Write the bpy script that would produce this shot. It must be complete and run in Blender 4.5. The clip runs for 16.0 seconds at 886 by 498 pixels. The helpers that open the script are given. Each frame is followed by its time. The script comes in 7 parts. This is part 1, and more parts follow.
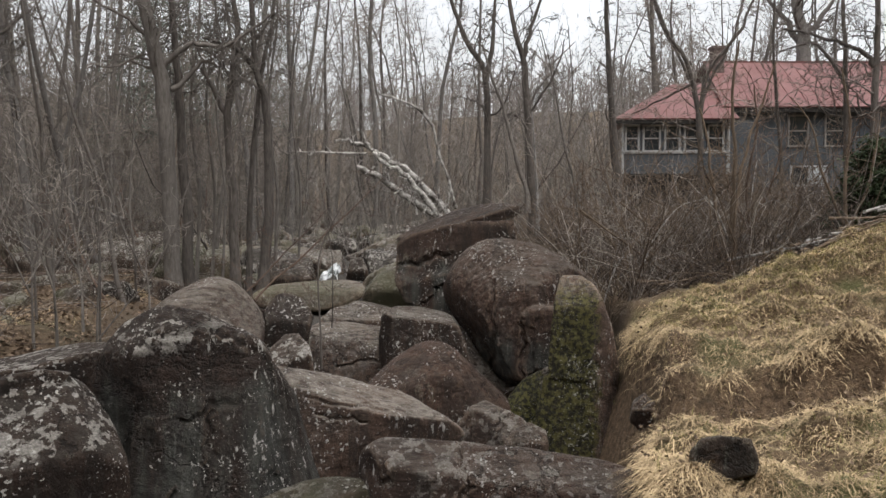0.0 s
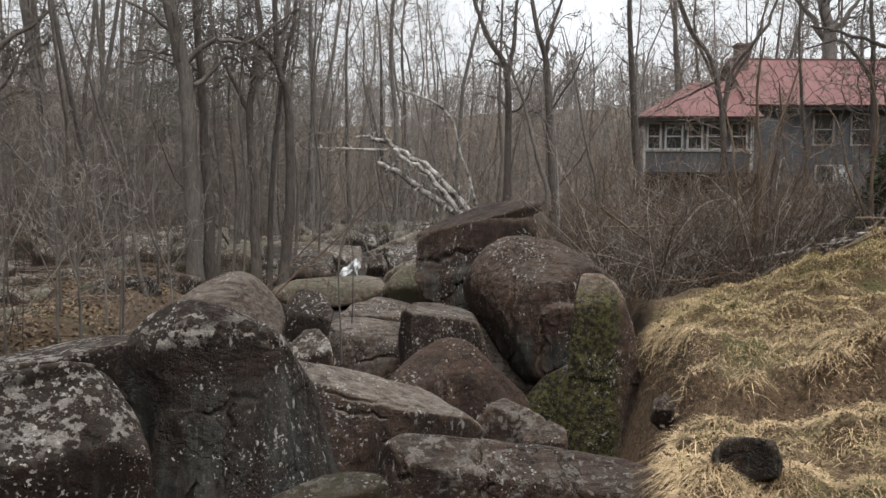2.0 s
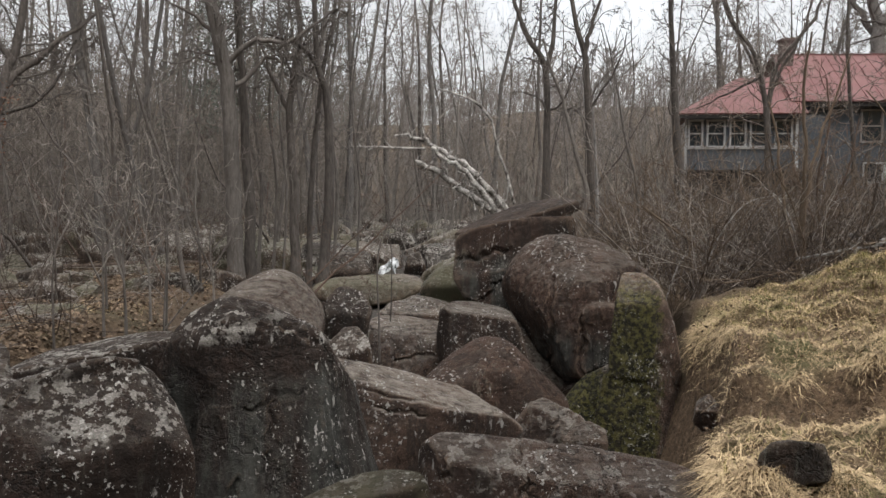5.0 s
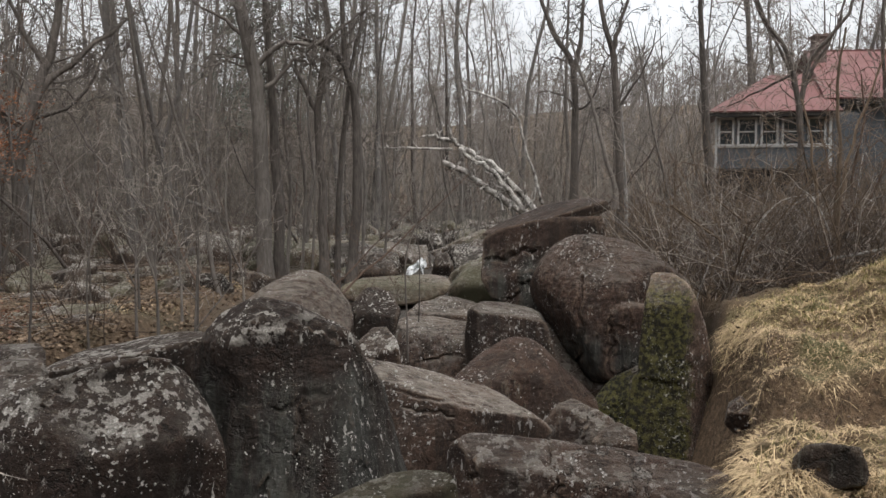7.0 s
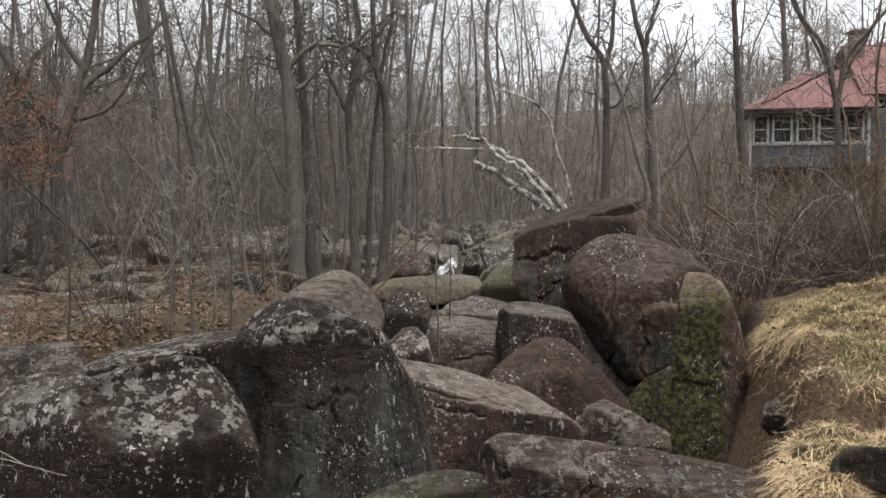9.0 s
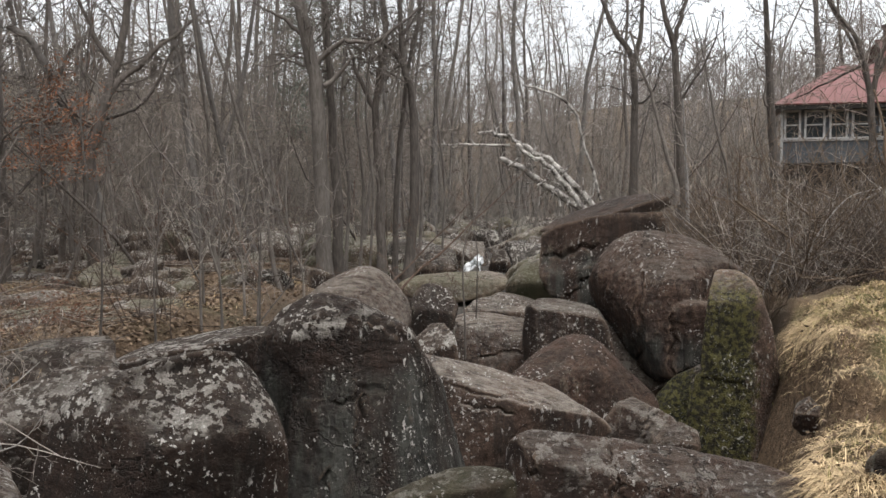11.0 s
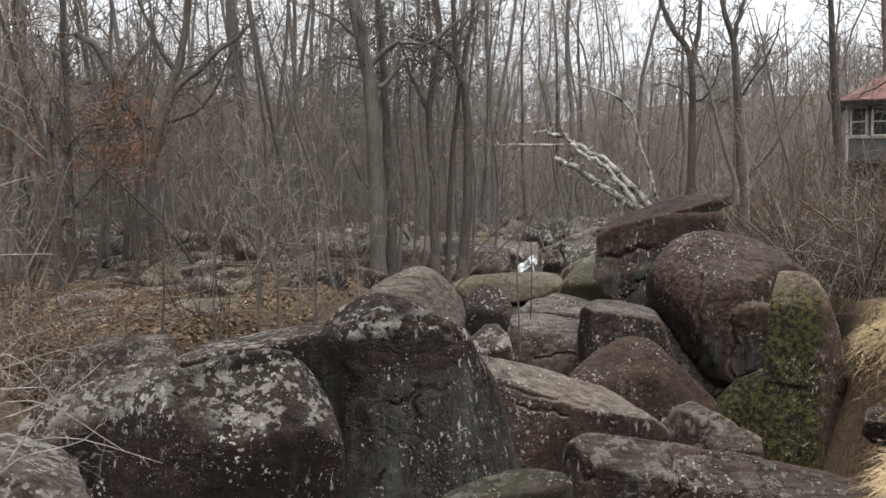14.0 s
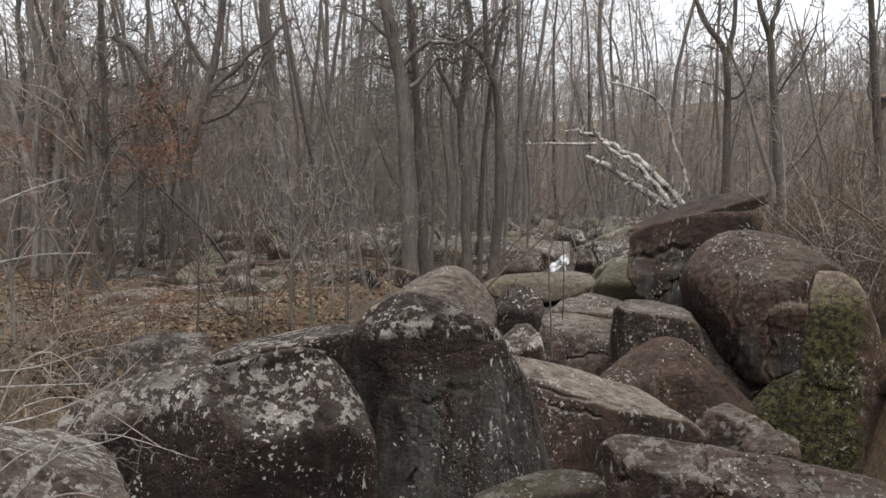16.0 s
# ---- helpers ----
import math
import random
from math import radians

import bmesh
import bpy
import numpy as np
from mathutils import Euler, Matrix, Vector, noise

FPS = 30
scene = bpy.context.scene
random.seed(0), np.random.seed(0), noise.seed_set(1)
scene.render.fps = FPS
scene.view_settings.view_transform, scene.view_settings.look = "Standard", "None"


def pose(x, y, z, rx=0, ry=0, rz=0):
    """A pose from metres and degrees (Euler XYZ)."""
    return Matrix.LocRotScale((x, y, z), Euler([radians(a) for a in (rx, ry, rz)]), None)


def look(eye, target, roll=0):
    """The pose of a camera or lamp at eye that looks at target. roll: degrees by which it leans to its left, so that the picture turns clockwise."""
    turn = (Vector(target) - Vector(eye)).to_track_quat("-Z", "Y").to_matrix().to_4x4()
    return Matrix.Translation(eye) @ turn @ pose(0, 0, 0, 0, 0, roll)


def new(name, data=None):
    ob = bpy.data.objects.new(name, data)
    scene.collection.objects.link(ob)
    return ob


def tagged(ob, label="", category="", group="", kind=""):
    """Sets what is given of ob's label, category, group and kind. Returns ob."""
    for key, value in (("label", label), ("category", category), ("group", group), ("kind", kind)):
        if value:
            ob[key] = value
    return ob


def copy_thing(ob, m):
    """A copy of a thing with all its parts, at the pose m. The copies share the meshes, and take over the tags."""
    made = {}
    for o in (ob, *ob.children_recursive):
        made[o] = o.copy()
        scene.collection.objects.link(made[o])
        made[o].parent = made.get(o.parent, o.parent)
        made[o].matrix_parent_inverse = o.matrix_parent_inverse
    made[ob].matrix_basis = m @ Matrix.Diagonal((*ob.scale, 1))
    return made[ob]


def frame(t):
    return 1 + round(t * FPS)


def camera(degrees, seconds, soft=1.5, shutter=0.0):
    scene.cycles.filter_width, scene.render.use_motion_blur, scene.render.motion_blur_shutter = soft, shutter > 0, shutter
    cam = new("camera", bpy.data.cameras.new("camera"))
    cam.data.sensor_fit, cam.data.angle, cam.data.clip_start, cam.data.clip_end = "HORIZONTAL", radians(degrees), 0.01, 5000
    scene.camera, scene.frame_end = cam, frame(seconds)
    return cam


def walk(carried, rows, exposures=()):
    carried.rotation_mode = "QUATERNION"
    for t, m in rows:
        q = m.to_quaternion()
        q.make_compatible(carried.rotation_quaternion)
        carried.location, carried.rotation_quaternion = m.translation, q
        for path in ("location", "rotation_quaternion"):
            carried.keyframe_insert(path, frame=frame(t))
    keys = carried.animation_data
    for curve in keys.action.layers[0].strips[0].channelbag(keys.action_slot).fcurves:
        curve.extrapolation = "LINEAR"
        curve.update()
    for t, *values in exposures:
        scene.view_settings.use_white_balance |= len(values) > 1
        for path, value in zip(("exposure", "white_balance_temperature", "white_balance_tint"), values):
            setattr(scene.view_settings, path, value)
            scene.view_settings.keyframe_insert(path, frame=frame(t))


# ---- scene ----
cam = camera(59.30, 16.0, soft=1.5)
walk(cam, [
    (0.0, pose(0.031, -0.024, 1.610, 86.59, 0.45, -2.94)),
    (0.5, pose(0.027, -0.017, 1.608, 86.56, 0.31, -2.69)),
    (1.0, pose(0.024, -0.013, 1.609, 86.50, 0.17, -2.36)),
    (1.5, pose(0.019, -0.013, 1.600, 86.49, 0.09, -1.91)),
    (2.0, pose(0.013, -0.014, 1.607, 86.37, 0.03, -1.51)),
    (2.5, pose(0.010, -0.003, 1.603, 86.29, 0.07, -1.00)),
    (3.0, pose(0.003, 0.007, 1.603, 86.28, 0.05, -0.49)),
    (3.5, pose(0.000, -0.000, 1.600, 86.30, 0.00, 0.00)),
    (4.0, pose(-0.003, 0.006, 1.601, 86.30, -0.01, 0.41)),
    (6.5, pose(-0.011, 0.008, 1.602, 86.24, 0.27, 2.69)),
    (7.0, pose(-0.012, 0.008, 1.603, 86.31, 0.34, 3.24)),
    (7.5, pose(-0.014, 0.011, 1.604, 86.35, 0.38, 3.75)),
    (8.0, pose(-0.020, 0.015, 1.602, 86.34, 0.39, 4.44)),
    (8.5, pose(-0.020, 0.015, 1.601, 86.29, 0.47, 5.06)),
    (9.0, pose(-0.019, 0.006, 1.601, 86.34, 0.60, 5.45)),
    (11.5, pose(-0.038, 0.015, 1.595, 86.09, 0.59, 8.05)),
    (12.0, pose(-0.045, 0.020, 1.596, 86.16, 0.63, 8.80)),
    (12.5, pose(-0.050, 0.025, 1.595, 86.20, 0.65, 9.50)),
    (13.0, pose(-0.048, 0.018, 1.594, 86.25, 0.67, 10.13)),
    (13.5, pose(-0.054, 0.026, 1.593, 86.19, 0.71, 10.57)),
    (14.0, pose(-0.059, 0.036, 1.591, 86.21, 0.81, 11.22)),
    (14.5, pose(-0.060, 0.034, 1.591, 86.20, 0.90, 11.88)),
    (15.0, pose(-0.064, 0.034, 1.591, 86.20, 0.93, 12.50)),
    (15.5, pose(-0.065, 0.036, 1.590, 86.16, 0.90, 13.08)),
    (16.0, pose(-0.066, 0.036, 1.592, 86.20, 0.92, 13.50)),
], exposures=[(0.0, -0.30), (3.5, -0.32), (6.5, -0.33), (8.0, -0.34), (9.0, -0.19), (11.5, -0.10), (16.0, -0.12)])

# ---- world and light: a bright overcast sky ----
world = bpy.data.worlds.new("overcast_sky")
scene.world = world
world.use_nodes = True
wt = world.node_tree
wt.nodes.clear()
sky = wt.nodes.new("ShaderNodeTexSky")
sky.sky_type = "NISHITA"
sky.sun_disc = False
sky.sun_elevation = radians(70)
sky.sun_rotation = radians(150)
sky.air_density, sky.dust_density, sky.ozone_density = 1.0, 4.0, 1.0
grey = wt.nodes.new("ShaderNodeHueSaturation")
grey.inputs["Saturation"].default_value = 0.16
bg = wt.nodes.new("ShaderNodeBackground")
bg.inputs["Strength"].default_value = 0.385
wo = wt.nodes.new("ShaderNodeOutputWorld")
wt.links.new(sky.outputs[0], grey.inputs["Color"])
wt.links.new(grey.outputs[0], bg.inputs["Color"])
wt.links.new(bg.outputs[0], wo.inputs["Surface"])

sun_data = bpy.data.lights.new("sun", "SUN")
sun_data.energy = 1.9
sun_data.angle = radians(60)
sun_data.color = (1.0, 0.97, 0.93)
sun = new("sun", sun_data)
sun.matrix_world = look((6, -4, 40), (0, 8, 0))


# ---- node helpers ----
def material(name, rough=0.9):
    m = bpy.data.materials.new(name)
    m.use_nodes = True
    b = m.node_tree.nodes["Principled BSDF"]
    b.inputs["Roughness"].default_value = rough
    b.inputs["Specular IOR Level"].default_value = 0.25
    return m, m.node_tree, b


def node(t, kind, **values):
    n = t.nodes.new(kind)
    for k, v in values.items():
        n.inputs[k.replace("_", " ")].default_value = v
    return n


def position(t, scale=(1, 1, 1)):
    g = t.nodes.new("ShaderNodeNewGeometry")
    mp = t.nodes.new("ShaderNodeMapping")
    mp.inputs["Scale"].default_value = scale
    t.links.new(g.outputs["Position"], mp.inputs["Vector"])
    return mp.outputs[0]


def noise_tex(t, vec, scale, detail=4.0, rough=0.55):
    n = node(t, "ShaderNodeTexNoise", Scale=scale, Detail=detail, Roughness=rough)
    t.links.new(vec, n.inputs["Vector"])
    return n.outputs["Fac"]


def ramp(t, fac, lo, hi):
    n = t.nodes.new("ShaderNodeMapRange")
    n.inputs["From Min"].default_value = lo
    n.inputs["From Max"].default_value = hi
    t.links.new(fac, n.inputs["Value"])
    return n.outputs[0]


def mix(t, fac, a, b):
    n = t.nodes.new("ShaderNodeMix")
    n.data_type = "RGBA"
    for sock, v in ((n.inputs[0], fac), (n.inputs[6], a), (n.inputs[7], b)):
        if isinstance(v, (int, float)):
            sock.default_value = v
        elif isinstance(v, tuple):
            sock.default_value = (*v, 1)
        else:
            t.links.new(v, sock)
    return n.outputs[2]


def calc(t, op, a, b):
    n = t.nodes.new("ShaderNodeMath")
    n.operation = op
    for sock, v in zip(n.inputs, (a, b)):
        if isinstance(v, (int, float)):
            sock.default_value = v
        else:
            t.links.new(v, sock)
    return n.outputs[0]


def bump(t, b, height, strength, distance):
    n = node(t, "ShaderNodeBump", Strength=strength, Distance=distance)
    t.links.new(height, n.inputs["Height"])
    t.links.new(n.outputs[0], b.inputs["Normal"])


def upward(t):
    g = t.nodes.new("ShaderNodeNewGeometry")
    s = t.nodes.new("ShaderNodeSeparateXYZ")
    t.links.new(g.outputs["Normal"], s.inputs[0])
    return s.outputs["Z"]


def attribute(t, name):
    a = t.nodes.new("ShaderNodeAttribute")
    a.attribute_name = name
    return a.outputs["Fac"]


# ---- materials ----
ROCK = {}


def rock_material(kind, tone, lichen=1.0, crust_toplight=0.5, warm=0.0, specks=1.0, slime=None, pads_over=None):
    """slime: height over the boulder's middle below which grey-green streaks run; pads_over: lichen pads only above it."""
    key = (kind, tone, lichen, crust_toplight, warm, specks, slime, pads_over)
    if key in ROCK:
        return ROCK[key]
    m, t, b = material("rock_" + kind, 0.72)
    b.inputs["Specular IOR Level"].default_value = 0.20
    p = position(t)
    streak = position(t, (3.0, 3.0, 0.30))
    local = t.nodes.new("ShaderNodeTexCoord").outputs["Object"]
    axes = t.nodes.new("ShaderNodeSeparateXYZ")
    t.links.new(local, axes.inputs[0])
    tone = tone * 1.30
    warm = 0.65 + warm * 0.5
    c = lambda r, g, bl: (r * tone * (1.03 + 0.12 * warm), g * tone * (1 - 0.05 * warm), bl * tone * (0.93 - 0.12 * warm))
    broad = ramp(t, noise_tex(t, p, 2.2, 9, 0.72), 0.44, 0.56)
    col = mix(t, broad, c(0.0165, 0.0124, 0.0110), c(0.041, 0.0288, 0.0235))
    mott = ramp(t, noise_tex(t, p, 13, 7, 0.70), 0.50, 0.64)
    col = mix(t, calc(t, "MULTIPLY", mott, 0.40), col, c(0.062, 0.046, 0.038))
    grit = ramp(t, noise_tex(t, p, 75, 5, 0.75), 0.42, 0.62)
    col = mix(t, calc(t, "ADD", calc(t, "MULTIPLY", grit, 0.75), 0.25), c(0.0165, 0.0132, 0.0118), col)
    glint = ramp(t, noise_tex(t, p, 48, 4, 0.7), 0.58, 0.70)
    col = mix(t, calc(t, "MULTIPLY", glint, 0.35), col, c(0.19, 0.160, 0.140))
    drip = ramp(t, noise_tex(t, streak, 2.2, 7, 0.72), 0.50, 0.55)
    col = mix(t, calc(t, "MULTIPLY", drip, 0.55), col, c(0.0125, 0.0115, 0.0110))
    pale = ramp(t, noise_tex(t, streak, 3.6, 7, 0.75), 0.56, 0.66)
    pale = calc(t, "MULTIPLY", pale, ramp(t, noise_tex(t, p, 0.8, 3), 0.45, 0.6))
    col = mix(t, calc(t, "MULTIPLY", pale, 0.8), col, c(0.075, 0.083, 0.076))
    if slime is not None:
        low = calc(t, "ADD", calc(t, "MULTIPLY", axes.outputs["Z"], -1.0), calc(t, "MULTIPLY", noise_tex(t, p, 1.6, 5, 0.6), 0.9))
        low = ramp(t, low, 0.40 - slime, 0.62 - slime)
        lean = t.nodes.new("ShaderNodeMapping")
        lean.inputs["Rotation"].default_value = (0.25, 0.42, 0)
        lean.inputs["Scale"].default_value = (3.4, 3.4, 0.28)
        t.links.new(p, lean.inputs["Vector"])
        run = ramp(t, noise_tex(t, lean.outputs[0], 1.9, 7, 0.7), 0.40, 0.62)
        wet = mix(t, run, (0.030, 0.029, 0.026), (0.088, 0.090, 0.079))
        fine = ramp(t, noise_tex(t, lean.outputs[0], 7.0, 5, 0.7), 0.56, 0.66)
        wet = mix(t, calc(t, "MULTIPLY", fine, 0.7), wet, (0.165, 0.168, 0.150))
        col = mix(t, calc(t, "MULTIPLY", calc(t, "MULTIPLY", low, 0.85), ramp(t, noise_tex(t, lean.outputs[0], 0.9, 4, 0.6), 0.36, 0.54)), col, wet)
    # paler worn arrises
    gp = t.nodes.new("ShaderNodeNewGeometry")
    worn = calc(t, "MULTIPLY", ramp(t, gp.outputs["Pointiness"], 0.51, 0.56), ramp(t, noise_tex(t, p, 5, 6, 0.7), 0.38, 0.58))
    col = mix(t, calc(t, "MULTIPLY", worn, 0.6), col, c(0.125, 0.108, 0.092))
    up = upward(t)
    # weathered grey crust, plus sky-lit paleness of upward faces put into the colour
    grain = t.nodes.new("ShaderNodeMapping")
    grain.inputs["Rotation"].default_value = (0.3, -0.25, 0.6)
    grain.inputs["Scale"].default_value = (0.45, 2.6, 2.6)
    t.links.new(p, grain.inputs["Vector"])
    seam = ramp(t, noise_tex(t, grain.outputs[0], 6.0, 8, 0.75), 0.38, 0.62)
    crust_toplit = calc(t, "MULTIPLY", ramp(t, up, 0.22, 0.70), seam)
    col = mix(t, calc(t, "MULTIPLY", crust_toplit, crust_toplight), col, (0.112 * tone * (0.97 + 0.05 * warm), 0.100 * tone * (1.0 - 0.02 * warm), 0.087 * tone * (1.0 - 0.06 * warm)))
    # lichen: palm-sized pads, round spots, and pale runs
    warp = noise_tex(t, p, 18, 5, 0.7)
    pads = ramp(t, calc(t, "ADD", noise_tex(t, p, 6.5, 5, 0.6), calc(t, "MULTIPLY", warp, 0.30)), 0.695, 0.715)
    where = ramp(t, noise_tex(t, p, 1.2, 2), 0.42, 0.54)
    small = ramp(t, calc(t, "ADD", noise_tex(t, p, 15, 4, 0.6), calc(t, "MULTIPLY", warp, 0.22)), 0.665, 0.685)
    pads = calc(t, "MAXIMUM", calc(t, "MULTIPLY", pads, where), calc(t, "MULTIPLY", small, ramp(t, noise_tex(t, p, 2.1, 4, 0.6), 0.44, 0.54)))
    pads = calc(t, "MULTIPLY", pads, ramp(t, up, -0.02, 0.30))
    if pads_over is not None:
        pads = calc(t, "MULTIPLY", pads, ramp(t, axes.outputs["Z"], pads_over - 0.04, pads_over + 0.04))
    dots = ramp(t, noise_tex(t, p, 27, 4, 0.55), 0.595, 0.62)
    dots = calc(t, "MULTIPLY", dots, ramp(t, noise_tex(t, p, 1.7, 6, 0.7), 0.52, 0.57))
    flecks = ramp(t, noise_tex(t, p, 60, 2, 0.5), 0.67, 0.69)
    dots = calc(t, "MAXIMUM", dots, calc(t, "MULTIPLY", flecks, ramp(t, noise_tex(t, p, 1.3, 5, 0.7), 0.50, 0.56)))
    runs = calc(t, "MULTIPLY", ramp(t, noise_tex(t, position(t, (1, 1, 0.30)), 19, 4, 0.6), 0.60, 0.64), ramp(t, noise_tex(t, p, 1.3, 3), 0.55, 0.60))
    lich = calc(t, "MAXIMUM", calc(t, "MULTIPLY", pads, 0.95 * lichen), calc(t, "MULTIPLY", calc(t, "MAXIMUM", dots, runs), 0.85 * specks))
    # dark hairline cracks
    wv = t.nodes.new("ShaderNodeMix")
    wv.data_type = "VECTOR"
    wn = node(t, "ShaderNodeTexNoise", Scale=2.3, Detail=5.0, Roughness=0.65)
    t.links.new(p, wn.inputs["Vector"])
    wv.inputs[0].default_value = 0.45
    t.links.new(p, wv.inputs[4])
    t.links.new(wn.outputs["Color"], wv.inputs[5])
    vor = t.nodes.new("ShaderNodeTexVoronoi")
    vor.feature = "DISTANCE_TO_EDGE"
    vor.inputs["Scale"].default_value = 2.4
    t.links.new(wv.outputs[1], vor.inputs["Vector"])
    line = ramp(t, vor.outputs["Distance"], 0.022, 0.006)
    line = calc(t, "MULTIPLY", line, ramp(t, noise_tex(t, p, 1.1, 3), 0.47, 0.56))
    col = mix(t, calc(t, "MULTIPLY", line, 0.65), col, c(0.006, 0.005, 0.0045))
    lc = mix(t, ramp(t, noise_tex(t, p, 55, 4, 0.7), 0.3, 0.7), (0.20, 0.183, 0.160), (0.56, 0.525, 0.475))
    lc = mix(t, calc(t, "MULTIPLY", calc(t, "MAXIMUM", dots, runs), 0.75), lc, (0.66, 0.64, 0.60))
    col = mix(t, lich, col, lc)
    if kind == "moss":
        side = calc(t, "ADD", calc(t, "MULTIPLY", noise_tex(t, p, 3.5, 8, 0.75), 0.9), calc(t, "MULTIPLY", axes.outputs["X"], -0.75))
        ms = ramp(t, side, 0.33, 0.42)
        green = mix(t, ramp(t, noise_tex(t, p, 17, 6, 0.72), 0.45, 0.57), (0.010, 0.0105, 0.005), (0.108, 0.100, 0.027))
        ms = calc(t, "MULTIPLY", ms, ramp(t, calc(t, "ADD", axes.outputs["Z"], calc(t, "MULTIPLY", noise_tex(t, p, 4.0, 6, 0.7), 0.9)), 1.68, 1.30))
        col = mix(t, calc(t, "MULTIPLY", ms, 0.9), col, green)
        col = mix(t, calc(t, "MULTIPLY", dots, 0.7), col, lc)
    if kind == "algae":
        col = mix(t, calc(t, "MULTIPLY", ramp(t, noise_tex(t, p, 1.4, 5, 0.6), 0.35, 0.6), 0.55), col, (0.105, 0.105, 0.055))
    t.links.new(col, b.inputs["Base Color"])
    h = calc(t, "ADD", calc(t, "MULTIPLY", noise_tex(t, p, 14, 9, 0.68), 0.45), calc(t, "MULTIPLY", noise_tex(t, p, 3.5, 4, 0.6), 0.35))
    h = calc(t, "ADD", h, calc(t, "MULTIPLY", lich, 0.10))
    h = calc(t, "SUBTRACT", h, calc(t, "MULTIPLY", line, 0.22))
    h = calc(t, "ADD", h, calc(t, "MULTIPLY", seam, 0.02))
    bump(t, b, calc(t, "ADD", h, calc(t, "MULTIPLY", grit, 0.07)), 1.0, 0.17)
    ROCK[key] = m
    return m


def bark(name, dark, light, stain=None):
    m, t, b = material(name, 0.95)
    p = position(t, (1, 1, 0.22))
    f = ramp(t, noise_tex(t, p, 22, 5, 0.65), 0.3, 0.7)
    col = mix(t, f, dark, light)
    big = ramp(t, noise_tex(t, position(t), 0.8, 3), 0.4, 0.7)
    col = mix(t, calc(t, "MULTIPLY", big, 0.5), col, stain or dark)
    oi = t.nodes.new("ShaderNodeObjectInfo")
    hsv = t.nodes.new("ShaderNodeHueSaturation")
    v = calc(t, "ADD", calc(t, "MULTIPLY", oi.outputs["Random"], 0.5), 0.75)
    t.links.new(v, hsv.inputs["Value"])
    t.links.new(col, hsv.inputs["Color"])
    t.links.new(hsv.outputs[0], b.inputs["Base Color"])
    bump(t, b, noise_tex(t, p, 34, 4), 0.8, 0.03)
    return m


def blades(name, a, c, rough=0.8, patchy=None):
    m, t, b = material(name, rough)
    g = t.nodes.new("ShaderNodeNewGeometry")
    col = mix(t, g.outputs["Random Per Island"], a, c)
    col = mix(t, calc(t, "MULTIPLY", ramp(t, noise_tex(t, position(t), 2.2, 5, 0.6), 0.38, 0.62), 0.45), col, tuple(v * 0.55 for v in a))
    col = mix(t, calc(t, "MULTIPLY", ramp(t, noise_tex(t, position(t), 6.5, 4, 0.6), 0.50, 0.66), 0.55), col, c)
    if patchy:
        col = mix(t, calc(t, "MULTIPLY", ramp(t, noise_tex(t, position(t), 5.5, 6, 0.65), 0.54, 0.62), 0.8), col, patchy)
    t.links.new(col, b.inputs["Base Color"])
    return m


def peeled(name):
    """Barkless weathered wood, blotched with dark rot and clinging bark."""
    m, t, b = material(name, 0.9)
    p = position(t)
    col = mix(t, ramp(t, noise_tex(t, p, 3.1, 8, 0.78), 0.42, 0.56), (0.070, 0.060, 0.052), (0.42, 0.40, 0.37))
    t.links.new(col, b.inputs["Base Color"])
    bump(t, b, noise_tex(t, p, 9, 5), 0.9, 0.08)
    return m


def plain(name, colour, rough=0.7, vary=0.25, scale=4.0, metal=0.0):
    m, t, b = material(name, rough)
    b.inputs["Metallic"].default_value = metal
    p = position(t)
    f = ramp(t, noise_tex(t, p, scale, 6, 0.65), 0.25, 0.75)
    col = mix(t, f, tuple(v * (1 - vary) for v in colour), tuple(min(1, v * (1 + vary)) for v in colour))
    t.links.new(col, b.inputs["Base Color"])
    bump(t, b, noise_tex(t, p, scale * 8, 3), 0.15, 0.01)
    return m


def roof_material():
    """Faded red paint on sheet metal, chalky and rust-streaked down the slope."""
    m, t, b = material("red_metal_roof", 0.5)
    p = position(t)
    col = mix(t, ramp(t, noise_tex(t, p, 0.8, 6, 0.65), 0.3, 0.7), (0.120, 0.046, 0.043), (0.172, 0.082, 0.078))
    run = ramp(t, noise_tex(t, position(t, (3.2, 0.35, 0.5)), 1.6, 6, 0.7), 0.5, 0.68)
    col = mix(t, calc(t, "MULTIPLY", run, 0.6), col, (0.10, 0.048, 0.034))
    spot = ramp(t, noise_tex(t, p, 9, 5, 0.7), 0.60, 0.72)
    col = mix(t, calc(t, "MULTIPLY", spot, 0.35), col, (0.25, 0.19, 0.18))
    t.links.new(col, b.inputs["Base Color"])
    bump(t, b, noise_tex(t, p, 5, 4), 0.2, 0.02)
    return m


BARK_BROWN = bark("bark_brown", (0.075, 0.066, 0.058), (0.190, 0.168, 0.150))
BARK_GREY = bark("bark_grey", (0.085, 0.077, 0.070), (0.195, 0.180, 0.168))
BARK_RED = bark("bark_reddish", (0.075, 0.050, 0.038), (0.155, 0.108, 0.082))
BARK_TAN = bark("bark_tan", (0.09, 0.066, 0.047), (0.20, 0.15, 0.108))
BARK_WHITE = bark("bark_pale", (0.10, 0.09, 0.08), (0.46, 0.44, 0.42), (0.16, 0.14, 0.125))
PEELED = peeled("peeled_wood")
POLE = bark("pole_bark", (0.140, 0.117, 0.098), (0.28, 0.242, 0.208))
BARK_DARK = bark("bark_dark", (0.048, 0.041, 0.036), (0.140, 0.121, 0.107))
